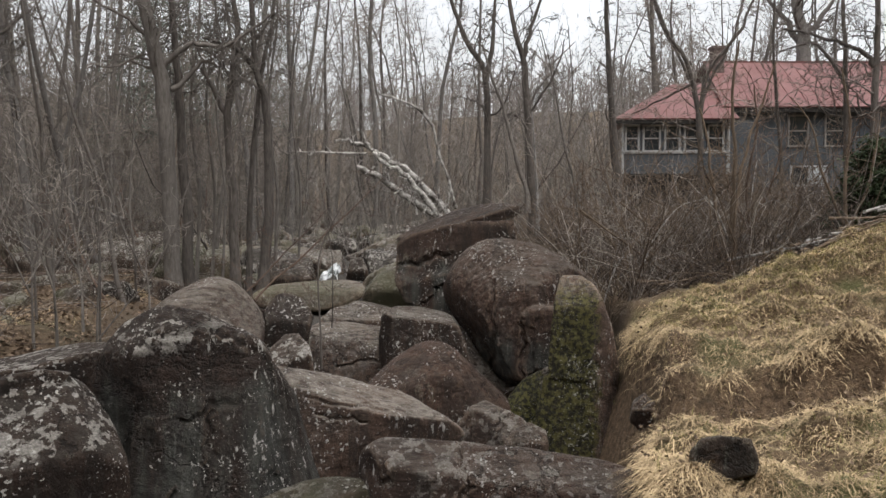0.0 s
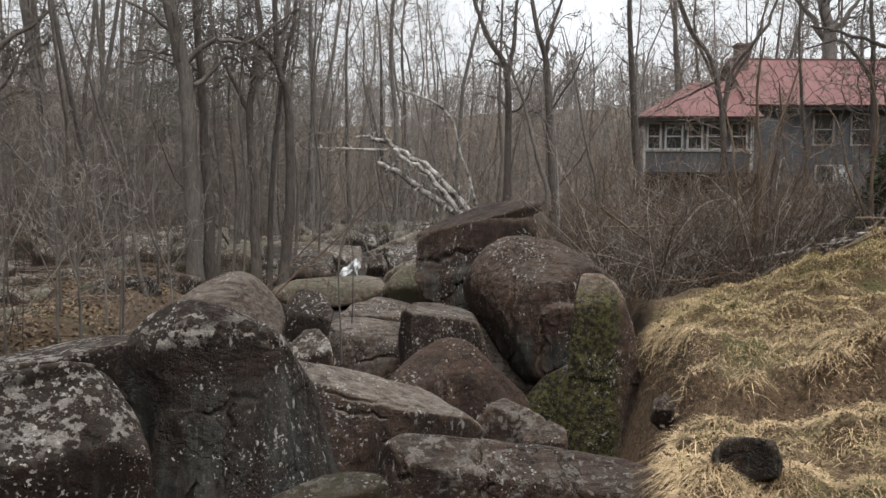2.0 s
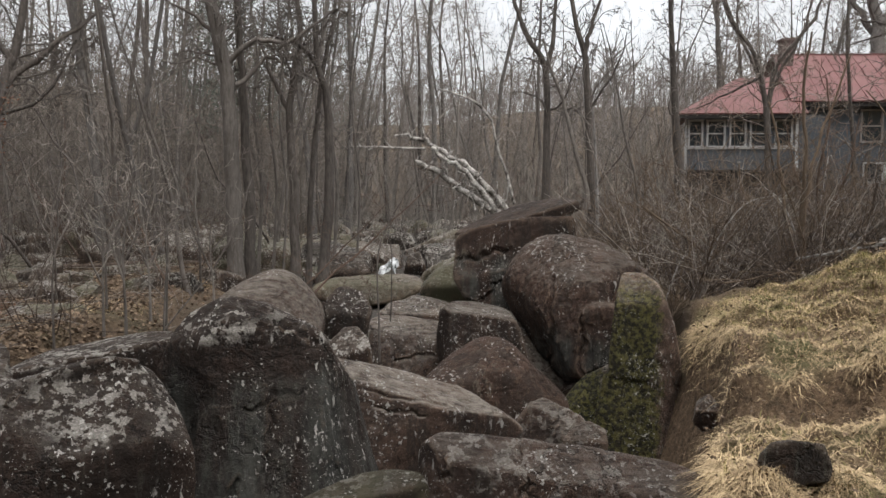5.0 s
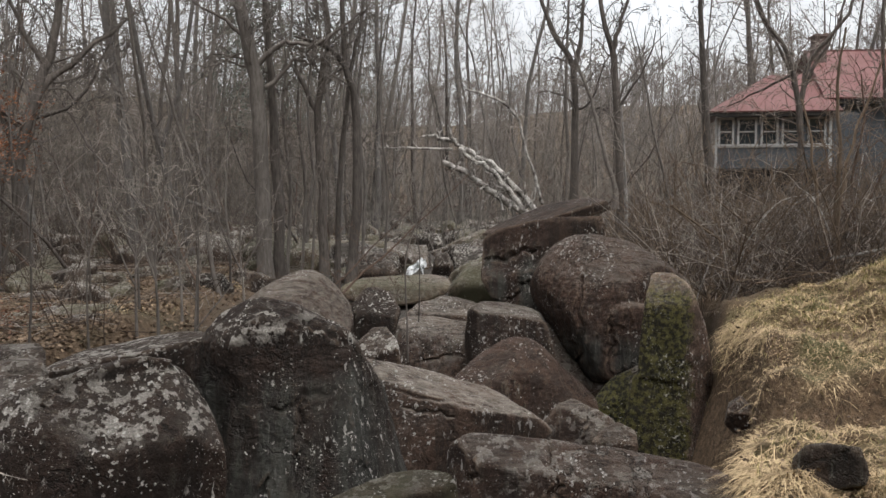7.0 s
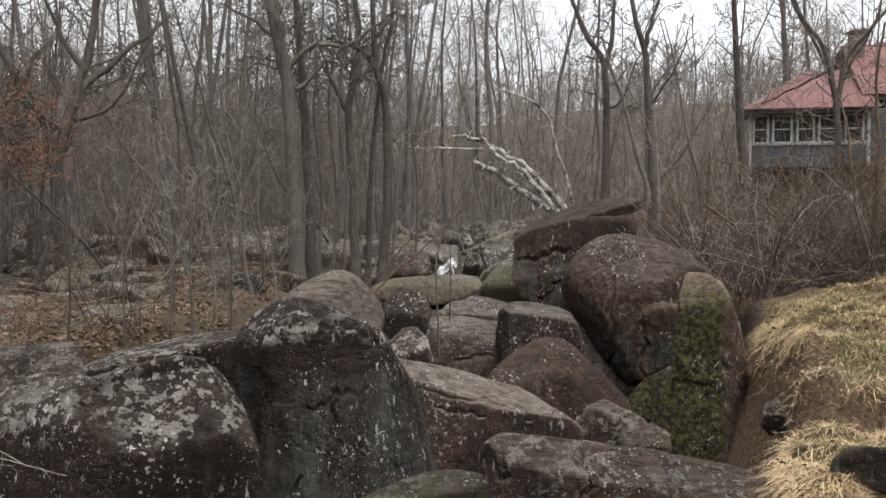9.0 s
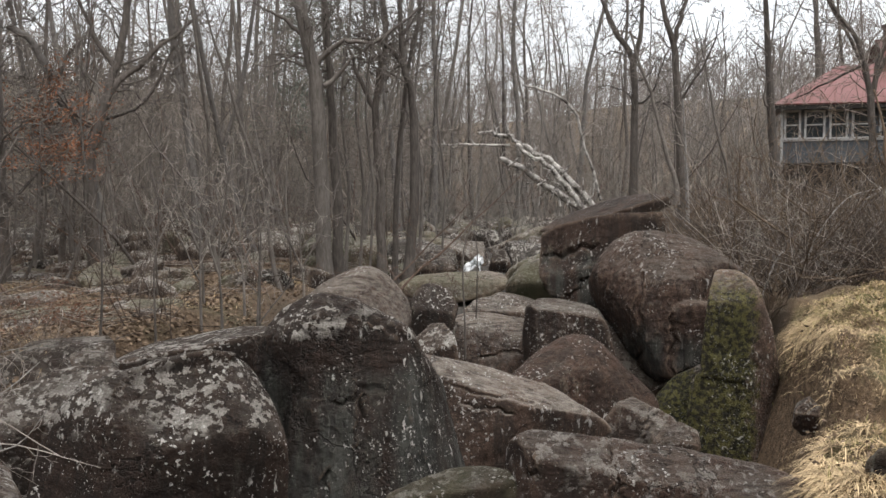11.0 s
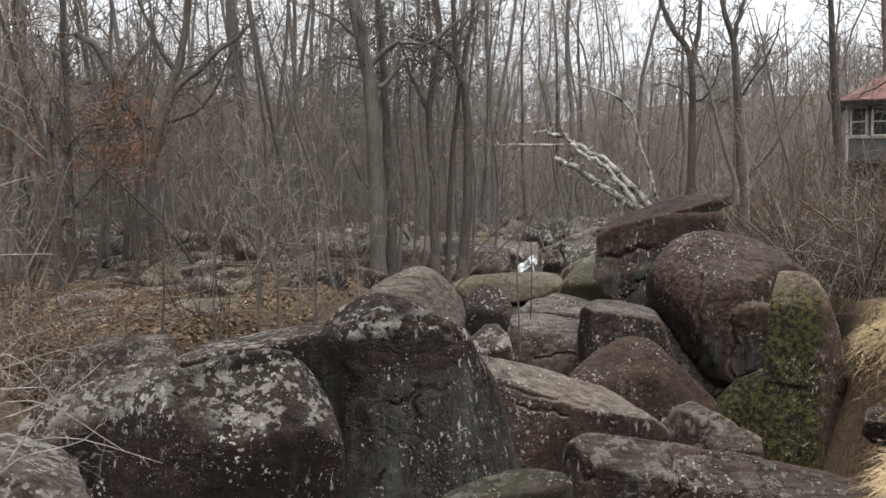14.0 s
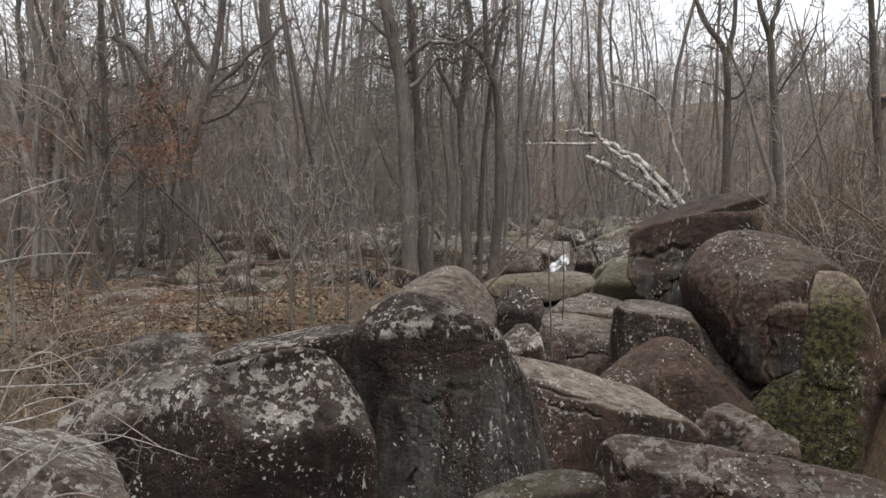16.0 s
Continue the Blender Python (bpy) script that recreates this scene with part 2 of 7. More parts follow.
# deep-wood stems: snow haze is mixed into the bark colour
HAZE_STEM = bark("haze_stem", (0.100, 0.089, 0.079), (0.185, 0.168, 0.152))
BRUSH = bark("brush_stem", (0.042, 0.031, 0.025), (0.112, 0.085, 0.068))
TWIG_GREY = bark("twig_grey", (0.18, 0.158, 0.138), (0.34, 0.302, 0.268))
TWIG_BROWN = bark("twig_brown", (0.125, 0.106, 0.092), (0.25, 0.218, 0.190))
# hillside trees paled, since distance haze is put into their colour
HAZE_TWIG = bark("haze_twig", (0.19, 0.172, 0.158), (0.31, 0.285, 0.268))
STRAW = blades("dry_grass", (0.15, 0.100, 0.052), (0.66, 0.505, 0.300), 0.8, (0.070, 0.045, 0.024))
GREEN = blades("green_grass", (0.130, 0.120, 0.042), (0.36, 0.315, 0.130))
DEAD_LEAF = blades("dead_leaf", (0.064, 0.043, 0.029), (0.240, 0.173, 0.116))
RUST_LEAF = blades("rust_leaf", (0.16, 0.068, 0.034), (0.29, 0.135, 0.075))
RED_LEAF = blades("red_dead_leaf", (0.090, 0.045, 0.030), (0.210, 0.110, 0.070))
NEEDLE = blades("evergreen", (0.018, 0.030, 0.012), (0.055, 0.075, 0.030))
# needles of far conifers, greyed to carry distance haze in the colour
HAZE_PINE = blades("haze_pine_needles", (0.110, 0.125, 0.105), (0.200, 0.215, 0.185))
ORANGE = plain("orange_leaf", (0.36, 0.13, 0.05), 0.7, 0.3, 30)
SIDING = plain("grey_siding", (0.062, 0.070, 0.079), 0.8, 0.2, 1.2)
TRIM = plain("white_trim", (0.35, 0.35, 0.345), 0.7, 0.2, 3)
ROOF = roof_material()
BRICK = plain("chimney_brick", (0.125, 0.092, 0.082), 0.9, 0.35, 9)
SHADE = plain("dark_wood_and_shade", (0.03, 0.027, 0.025), 0.9, 0.3, 4)
BLIND = plain("window_blind", (0.40, 0.43, 0.44), 0.7, 0.08, 6)
WORN_TRIM = plain("worn_grey_trim", (0.20, 0.19, 0.18), 0.7, 0.3, 3)


def glass_material():
    m, t, b = material("window_glass", 0.06)
    b.inputs["Base Color"].default_value = (0.02, 0.025, 0.03, 1)
    b.inputs["Specular IOR Level"].default_value = 0.7
    bump(t, b, noise_tex(t, position(t), 3, 2), 0.08, 0.02)
    return m


def water_material():
    m, t, b = material("stream_water", 0.12)
    p = position(t)
    foam = ramp(t, noise_tex(t, p, 3.2, 6, 0.7), 0.42, 0.62)
    t.links.new(mix(t, foam, (0.05, 0.055, 0.05), (0.62, 0.64, 0.65)), b.inputs["Base Color"])
    t.links.new(calc(t, "ADD", calc(t, "MULTIPLY", foam, 0.5), 0.08), b.inputs["Roughness"])
    bump(t, b, noise_tex(t, p, 7, 4), 0.5, 0.06)
    return m


GLASS = glass_material()
WATER = water_material()


def ground_material():
    m, t, b = material("ground_earth", 0.95)
    p = position(t)
    leaf = ramp(t, noise_tex(t, p, 16, 6, 0.75), 0.3, 0.7)
    litter = mix(t, leaf, (0.050, 0.033, 0.022), (0.175, 0.122, 0.078))
    patch = ramp(t, noise_tex(t, p, 0.7, 4), 0.45, 0.65)
    litter = mix(t, calc(t, "MULTIPLY", patch, 0.7), litter, (0.062, 0.055, 0.030))
    turf = mix(t, ramp(t, noise_tex(t, p, 24, 6, 0.7), 0.3, 0.7), (0.045, 0.030, 0.018), (0.17, 0.118, 0.068))
    turf = mix(t, calc(t, "MULTIPLY", ramp(t, noise_tex(t, p, 1.1, 4), 0.48, 0.62), 0.75), turf, (0.07, 0.08, 0.028))
    bed = mix(t, ramp(t, noise_tex(t, p, 7, 6, 0.7), 0.3, 0.7), (0.022, 0.019, 0.017), (0.085, 0.075, 0.065))
    col = mix(t, attribute(t, "turf"), litter, turf)
    col = mix(t, attribute(t, "bed"), col, bed)
    soil = mix(t, ramp(t, noise_tex(t, p, 14, 7, 0.75), 0.35, 0.65), (0.045, 0.031, 0.020), (0.180, 0.122, 0.076))
    col = mix(t, attribute(t, "cut"), col, soil)
    t.links.new(col, b.inputs["Base Color"])
    bump(t, b, noise_tex(t, p, 20, 6, 0.7), 0.9, 0.06)
    return m


GROUND = ground_material()


# ---- mesh helpers ----
def quads(name, verts, faces, mat, parent=None, smooth=True):
    """One mesh object from vertex and quad arrays."""
    verts = np.asarray(verts, dtype=np.float32)
    faces = np.asarray(faces, dtype=np.int32)
    me = bpy.data.meshes.new(name)
    me.vertices.add(len(verts))
    me.vertices.foreach_set("co", verts.ravel())
    k = faces.shape[1]
    me.loops.add(faces.size)
    me.loops.foreach_set("vertex_index", faces.ravel())
    me.polygons.add(len(faces))
    me.polygons.foreach_set("loop_start", np.arange(0, faces.size, k, dtype=np.int32))
    me.polygons.foreach_set("use_smooth", np.full(len(faces), smooth, dtype=bool))
    me.update(calc_edges=True)
    me.validate()
    me.materials.append(mat)
    ob = new(name, me)
    ob.parent = parent
    return ob


def part(name, bm, mat, parent=None, label=""):
    me = bpy.data.meshes.new(name)
    bm.to_mesh(me)
    bm.free()
    me.materials.append(mat)
    ob = new(name, me)
    ob.parent = parent
    return tagged(ob, label)


def box_bm(x0, y0, z0, x1, y1, z1, bevel=0.0):
    bm = bmesh.new()
    bmesh.ops.create_cube(bm, size=1)
    for v in bm.verts:
        v.co = Vector((x0 + (v.co.x + 0.5) * (x1 - x0), y0 + (v.co.y + 0.5) * (y1 - y0), z0 + (v.co.z + 0.5) * (z1 - z0)))
    if bevel:
        bmesh.ops.bevel(bm, geom=bm.edges[:], offset=bevel, segments=2, affect="EDGES")
    return bm


def empty(name, m, label, category, group=""):
    ob = new(name)
    ob.matrix_world = m
    return tagged(ob, label, category, group)


class Tubes:
    """Collects tapered tubes into one quad mesh."""

    def __init__(self):
        self.v, self.f, self.n = [], [], 0

    def add(self, pts, rad, sides):
        pts = np.asarray(pts, float)
        rad = np.asarray(rad, float)
        tan = np.gradient(pts, axis=0)
        tan /= np.linalg.norm(tan, axis=1)[:, None] + 1e-9
        ref = np.array([0.31, 0.95, 0.05]) if abs(tan[0, 2]) > 0.6 else np.array([0.05, 0.1, 0.99])
        s = np.cross(tan, ref)
        s /= np.linalg.norm(s, axis=1)[:, None] + 1e-9
        w = np.cross(tan, s)
        a = np.arange(sides) * 2 * math.pi / sides
        ring = pts[:, None] + rad[:, None, None] * (np.cos(a)[None, :, None] * s[:, None] + np.sin(a)[None, :, None] * w[:, None])
        self.v.append(ring.reshape(-1, 3))
        k = len(pts)
        i = np.arange(k - 1)[:, None] * sides + np.arange(sides)[None]
        j = np.arange(k - 1)[:, None] * sides + (np.arange(sides)[None] + 1) % sides
        q = np.stack([i, j, j + sides, i + sides], -1).reshape(-1, 4) + self.n
        self.f.append(q)
        self.n += k * sides

    def build(self, name, mat, parent=None):
        return quads(name, np.concatenate(self.v), np.concatenate(self.f), mat, parent)


def path_at(pts, f):
    k = f * (len(pts) - 1)
    i = min(int(k), len(pts) - 2)
    return pts[i] + (pts[i + 1] - pts[i]) * (k - i), pts[i + 1] - pts[i]


def limb(rng, start, way, length, segs, wobble, lift):
    """A crooked path from start."""
    pts = [np.array(start, float)]
    d = np.array(way, float)
    d /= np.linalg.norm(d)
    for _ in range(segs):
        d = d + rng.normal(0, wobble, 3) + np.array([0, 0, lift])
        d /= np.linalg.norm(d)
        pts.append(pts[-1] + d * length / segs)
    return np.array(pts)


def side_way(rng, along, spread):
    along = along / (np.linalg.norm(along) + 1e-9)
    r = rng.normal(0, 1, 3)
    r -= along * (r @ along)
    r /= np.linalg.norm(r) + 1e-9
    return along * math.cos(spread) + r * math.sin(spread)


def branch_out(rng, tubes, pts, r0, length, counts, lo=0.15, spread=0.9, lift=0.05, wobble=0.16, thin=0.5, least=0.006):
    """Branches on a path, and twigs on them in turn; counts: how many at each level."""
    if not counts:
        return
    for i in range(counts[0]):
        f = lo + (1 - lo) * (i + rng.random()) / counts[0]
        p, d = path_at(pts, min(f, 0.985))
        ln = length * (1.15 - 0.75 * f) * rng.uniform(0.6, 1.25)
        r = max(r0 * (1 - 0.75 * f) * thin, least)
        q = limb(rng, p, side_way(rng, d, spread * rng.uniform(0.7, 1.2)), ln, (6, 4, 2)[3 - len(counts)] if len(counts) < 4 else 6, wobble, lift)
        tubes.add(q, np.linspace(r, max(r * 0.25, least * 0.55), len(q)), 5 if r > 0.03 else 3)
        branch_out(rng, tubes, q, r, ln * 0.5, counts[1:], 0.2, spread, lift, wobble * 1.15, 0.55, least)


# ---- the lie of the land ----
def step(a, b, x):
    t = np.clip((x - a) / (b - a), 0, 1)
    return t * t * (3 - 2 * t)


def crest(x):
    """How far off the grass bank's crest lies."""
    return 9.0 + 0.42 * (np.minimum(x, 11) - 3.2)


def bank_edge(y):
    """Where the grass bank breaks off over the stream bed."""
    return np.interp(y, [3, 5, 6.2, 7.2, 8, 9, 12, 16, 24, 60], [1.1, 1.55, 2.05, 2.48, 2.70, 2.70, 3.4, 3.0, 2.0, 2.0])


def zones(x, y):
    """How much of the ground is stream bed and how much turf."""
    right = bank_edge(y)
    left = np.interp(y, [2, 4, 6, 8, 10, 14, 24, 60], [-4.2, -4.6, -4.8, -4.4, -3.9, -4.2, -5.0, -6.0])
    soft = 0.25 + 0.05 * np.maximum(y, 0)
    bed = step(-soft, soft * 0.6, x - left) * step(-0.12, 0.16, right - x) * step(2.4, 4.0, y) * (1 - step(45, 70, y))
    turf = step(-0.4, 0.1, x - right) * (1 - step(0.6, 2.2, y - crest(x)))
    turf = np.maximum(turf, 1 - step(1.5, 3.5, y))
    return bed, turf


def ripple(x, y):
    return (np.sin(1.7 * x + 0.6 * y + 1) * np.sin(1.3 * y - 0.5 * x + 2) * 0.5 + np.sin(4.1 * x - 2.2 * y) * np.sin(3.7 * y + 1.9 * x + 0.5) * 0.22
            + np.sin(9.3 * x + 4.0 * y + 2) * np.sin(8.1 * y - 3.3 * x) * 0.10)


def riser(x, y):
    """How far past the foot of the little earth cliff in the bank a place lies, and how strong the cliff is there."""
    d = np.hypot(x, y) - 7.15 + 0.16 * np.sin(2.9 * x + 0.5) + 0.08 * np.sin(7.3 * x + 1.0) - 0.10 * (x - 2.5)
    return d, step(1.3, 1.8, x) * step(5.6, 3.6, x)


def land(x, y):
    x, y = np.asarray(x, float), np.asarray(y, float)
    bed, turf = zones(x, y)
    slope = -0.30 + 0.14 * (x - 1.5) + 0.09 * (np.minimum(y, 12) - 4)
    slope = slope * step(2.0, 4.0, y)
    woods = 0.05 + 1.15 * step(12, 27, y) * step(4, 11, x)
    right = step(0.5, 2.5, x)
    over = right * (1 - step(0, 3.0, y - crest(x)))
    hummock = 0.5 * np.sin(3.3 * x + 1.1 * y) * np.sin(2.7 * y - 1.4 * x + 1) + 0.35 * np.sin(6.1 * x - 2 * y) * np.sin(5.3 * y + 1.7 * x)
    slope = slope - 0.20 * np.exp(-((y - 6.4) / 1.1) ** 2) * step(5.5, 2.5, x)
    tuft = np.sin(11.3 * x + 3.1 * y + 2 * np.sin(2.2 * y)) * np.sin(9.1 * y - 4.2 * x + 1.5 * np.sin(3.1 * x))
    slope = slope + 0.065 * tuft * turf + 0.07 * step(3.6, 5.6, x) * step(6.5, 9, y) - 0.24 * step(5.6, 2.8, x) * step(6.3, 8.6, y)
    slope = slope + 0.10 * np.sin(2.1 * (y - 0.5 * x)) * step(5, 7, y) + 0.17 * hummock * step(3.5, 5, y)
    d, cliff = riser(x, y)
    up = step(-0.08, 0.10, d)
    slope = slope + cliff * (0.30 * up * np.exp(-(np.maximum(d, 0) / 1.0) ** 2) - 0.16 * (1 - up) * np.exp(-(np.minimum(d, 0) / 0.7) ** 2))
    top = slope * over + woods * (1 - over)
    top = np.where(y < 3, slope * right, top) if np.ndim(y) else top
    bottom = np.interp(y, [3, 5, 9, 14, 20, 40, 70], [-1.5, -1.75, -1.5, -0.75, -0.4, -0.1, 0.0])
    bottom = bottom + 0.85 * step(0.50, 0.05, bank_edge(y) - x) * step(5.2, 6.2, y) * step(10.5, 9.5, y)
    z = top * (1 - bed) + bottom * bed
    turn = np.arctan2(x, np.maximum(y, 0.1))
    z = z - 0.65 * np.exp(-((turn + 0.69) / 0.085) ** 2 - ((np.hypot(x, y) - 8.0) / 0.9) ** 2)
    far = step(60, 260, y + 0.25 * np.abs(x))
    hill = far * (20 + 6 * np.sin(x * 0.011 + 1) - 0.035 * x + 0.10 * np.maximum(-x - 12, 0) + 3 * np.sin(x * 0.031))
    # first term: unseen hill at the viewpoint's back, added to block sky light
    z = z + 20 * step(-3, -28, y) + 6 * step(14, 60, x - 0.6 * y)
    z = z + hill + ripple(x, y) * (0.10 + 0.05 * bed)
    lumps = ripple(x * 0.23 + 3, y * 0.21) * 0.35 * step(14, 30, y)
    return z + lumps


def ground():
    n = 340
    u = np.linspace(-1, 1, n)
    gx = 18.0 * u * (0.35 + 0.65 * u ** 2) + 900 * np.sign(u) * np.maximum(np.abs(u) - 0.75, 0) ** 2 * 16
    v = np.linspace(0, 1, n)
    gy = -6 + 34 * v + 40 * np.maximum(v - 0.6, 0) * 2.5 + 1500 * np.maximum(v - 0.8, 0) ** 2 * 25
    gy = np.concatenate([[-900, -300, -100, -40, -15], gy])
    X, Y = np.meshgrid(gx, gy)
    Z = land(X, Y)
    vs = np.stack([X, Y, Z], -1).reshape(-1, 3)
    rows, cols = X.shape
    i = (np.arange(rows - 1)[:, None] * cols + np.arange(cols - 1)[None]).ravel()
    f = np.stack([i, i + 1, i + cols + 1, i + cols], -1)
    ob = quads("ground", vs, f, GROUND)
    bed, turf = zones(vs[:, 0], vs[:, 1])
    cut = np.minimum(1, 5 * bed * (1 - bed)) * step(0.8, 1.3, vs[:, 0]) * (1 - step(10, 12, vs[:, 1]))
    edge = bank_edge(vs[:, 1]) - vs[:, 0]
    cut = np.maximum(cut, step(0.7, 0.4, edge) * step(-0.5, -0.2, edge) * step(5.2, 6.2, vs[:, 1]) * step(10.5, 9.5, vs[:, 1]))
    d, cliff = riser(vs[:, 0], vs[:, 1])
    cut = np.maximum(cut, cliff * step(-0.45, -0.15, d) * step(0.25, 0.05, d))
    for name, val in (("bed", bed), ("turf", turf), ("cut", cut)):
        at = ob.data.attributes.new(name, "FLOAT", "POINT")
        at.data.foreach_set("value", val.astype(np.float32))
    tagged(ob, "uneven ground of leaf litter, dry turf and stony stream bed", "ground", kind="structure")


ground()

# ---- boulders ----
SPHERE = {}


def sphere_dirs(res):
    if res not in SPHERE:
        bm = bmesh.new()
        bmesh.ops.create_icosphere(bm, subdivisions=res, radius=1)
        bm.verts.index_update()
        SPHERE[res] = (np.array([v.co[:] for v in bm.verts]), np.array([[v.index for v in f.verts] for f in bm.faces]))
        bm.free()
    return SPHERE[res]


def rock_body(dirs, lobes, rho, blend):
    """How far out the surface of a rock lies along each direction: convex lobes of rounded planes, melted together."""
    planes = []
    for off, facets in lobes:
        a, tl, h = np.array(facets, float).T
        a, tl = np.radians(a), np.radians(tl)
        n = np.stack([np.cos(a) * np.cos(tl), np.sin(a) * np.cos(tl), np.sin(tl)], 1)
        planes.append((n, h + 1.0 * rho + n @ np.array(off)))
    r = np.full(len(dirs), 1.3 * max(h.max() for n, h in planes) + 0.3)
    for _ in range(30):
        p = dirs * r[:, None]
        gap = None
        for n, h in planes:
            e = (p @ n.T - h) / rho
            top = e.max(1)
            one = rho * (top + np.log(np.exp(np.maximum(e - top[:, None], -30)).sum(1)))
            if gap is None:
                gap = one
            else:
                k = np.clip(0.5 + 0.5 * (one - gap) / blend, 0, 1)
                gap = one * (1 - k) + gap * k - blend * k * (1 - k)
        r = np.maximum(r - gap * 0.95, 0.02)
    return r


def boulder(kind, at, yaw, lobes, res=5, label="boulder", tone=1.0, rough=0.05, round_=0.012, lichen=1.0, crust_toplight=0.5, warm=0.6, flute=0.02, specks=1.0, slime=None, pads_over=None, cracks=(), chip=1.0):
    """A weathered rock: lobes (offset; facets by angle in the upright plane, tilt out of it, distance) melted into
    one body, with cracks (from, to, width, depth), bedding, chipped planes and grain."""
    d, f = sphere_dirs(res)
    if len(lobes[0]) == 3:
        lobes = [((0, 0, 0), lobes)]
    size = np.median([h for _, fs in lobes for _, _, h in fs])
    r = rock_body(d, lobes, round_ * min(1.0, size / 0.4), 0.05 * min(1.0, size))
    c, s = math.cos(radians(yaw)), math.sin(radians(yaw))
    turn = np.array([[c, s, 0], [0, 0, 1], [s, -c, 0]])
    flat = d * r[:, None]
    loc = flat @ turn
    seed = Vector(at) * 3.1
    groove = np.zeros(len(d))
    for x0, y0, x1, y1, wide, deep in cracks:
        e = np.array([x1 - x0, y1 - y0])
        q = flat[:, :2] - np.array([x0, y0])
        k = np.clip(q @ e / (e @ e), 0, 1)
        bend = 0.6 * wide * np.sin(9.0 * k + 3 * x0) + 0.35 * wide * np.sin(23.0 * k + y0)
        gap = np.linalg.norm(q - k[:, None] * e + bend[:, None] * np.array([-e[1], e[0]]) / np.linalg.norm(e), axis=1)
        thin = wide * (0.45 + 0.55 * np.sin(math.pi * np.clip(k, 0.05, 0.95)))
        groove = np.maximum(groove, deep * np.clip(1 - gap / thin, 0, 1) ** 0.7 * (flat[:, 2] > -0.1))
    dip = Vector((0.35 * s + 0.2, -0.35 * c, 0.9))
    out = np.empty(len(d))
    big = min(1.0, size)
    for i, q in enumerate(loc):
        p = Vector(q)
        w = noise.noise(p * 0.9 + seed)
        lay = p.dot(dip) * 5.5 + 2.2 * w
        bed = (lay - math.floor(lay)) ** 3 * max(0.0, noise.noise(p * 1.3 - seed * 1.7) + 0.05)
        spot_p = p * (2.4 / big) + seed + noise.noise_vector(p * 3.0) * 0.25
        core = noise.voronoi(spot_p)[1][0]
        flake = (spot_p - core).dot(noise.noise_vector(core * 7.7))
        out[i] = (big * rough * noise.fractal(p * (1.1 / size) + seed, 1.0, 2.0, 2) - 0.030 * big * chip * bed + 0.030 * big * chip * flake
                  + big * flute * noise.fractal(Vector((p.x * 2.6, p.y * 2.6, p.z * 0.6)) - seed, 0.8, 2.2, 4)
                  + 0.020 * big * noise.fractal(p * 5.5 + seed, 0.6, 2.1, 5))
    loc = loc + d @ turn * (out - groove)[:, None]
    ob = quads("boulder", loc, f, rock_material(kind, tone, lichen, crust_toplight, warm, specks, slime, pads_over))
    ob.location = at
    return tagged(ob, label, "boulder", "boulders in the stream bed")


# -- boulders begin
boulder('lichen', (-1.74, 6.40, -0.04), 14.9, [((-0.00, 0.00, 0.00), [(152, -3, 0.772), (121, -8, 0.815), (93, -10, 0.796), (72, -10, 0.729), (63, -9, 0.71), (53, -8, 0.72), (25, -3, 0.723), (5, 2, 0.681), (-29, 9, 0.574), (-89, 15, 0.497), (-138, 13, 0.697), (-174, 5, 0.701), (78, 80, 0.411), (81, 28, 0.713), (127, 28, 0.727), (-177, 49, 0.487), (90, -80, 0.85)]), ((0.18, -0.42, 0.10), [(127, -13, 0.555), (116, -14, 0.566), (96, -14, 0.702), (36, -5, 0.815), (24, -2, 0.777), (15, 1, 0.768), (13, 1, 0.775), (8, 3, 0.829), (-93, 22, 0.83), (165, -4, 0.63), (166, -3, 0.639), (115, 71, 0.443), (15, 37, 0.595), (130, 68, 0.476), (90, -80, 0.8)])], label='big dark boulder with a sharp top and pale lichen patches', res=7, rough=0.03, lichen=1.0, crust_toplight=0.35, warm=1.0, slime=0.28, pads_over=0.5, flute=0.035, tone=0.8, cracks=[(0.19, 0.04, 0.05, -0.69, 0.05, 0.04), (-0.14, -0.54, -0.14, -1.34, 0.05, 0.1), (-0.05, -0.01, 0.39, 0.13, 0.05, 0.03), (0.16, 0.69, 0.56, 0.47, 0.03, 0.05), (-0.32, 0.64, 0.2, 0.63, 0.02, 0.02)])
boulder('lichen', (-3.44, 7.16, -0.06), 25.4, [((0.00, 0.00, 0.00), [(143, -5, 0.642), (118, -10, 0.432), (103, -12, 0.373), (97, -12, 0.382), (83, -11, 0.461), (75, -10, 0.539), (20, 1, 1.149), (-1, 6, 1.228), (-95, 13, 0.606), (178, 3, 0.884), (97, -3, 0.24), (90, -80, 0.7), (0, 90, 0.35)])], label='low dark boulder with pale lichen along its crest', res=6, rough=0.05, lichen=1.0, crust_toplight=0.45, warm=0.7, tone=0.9)
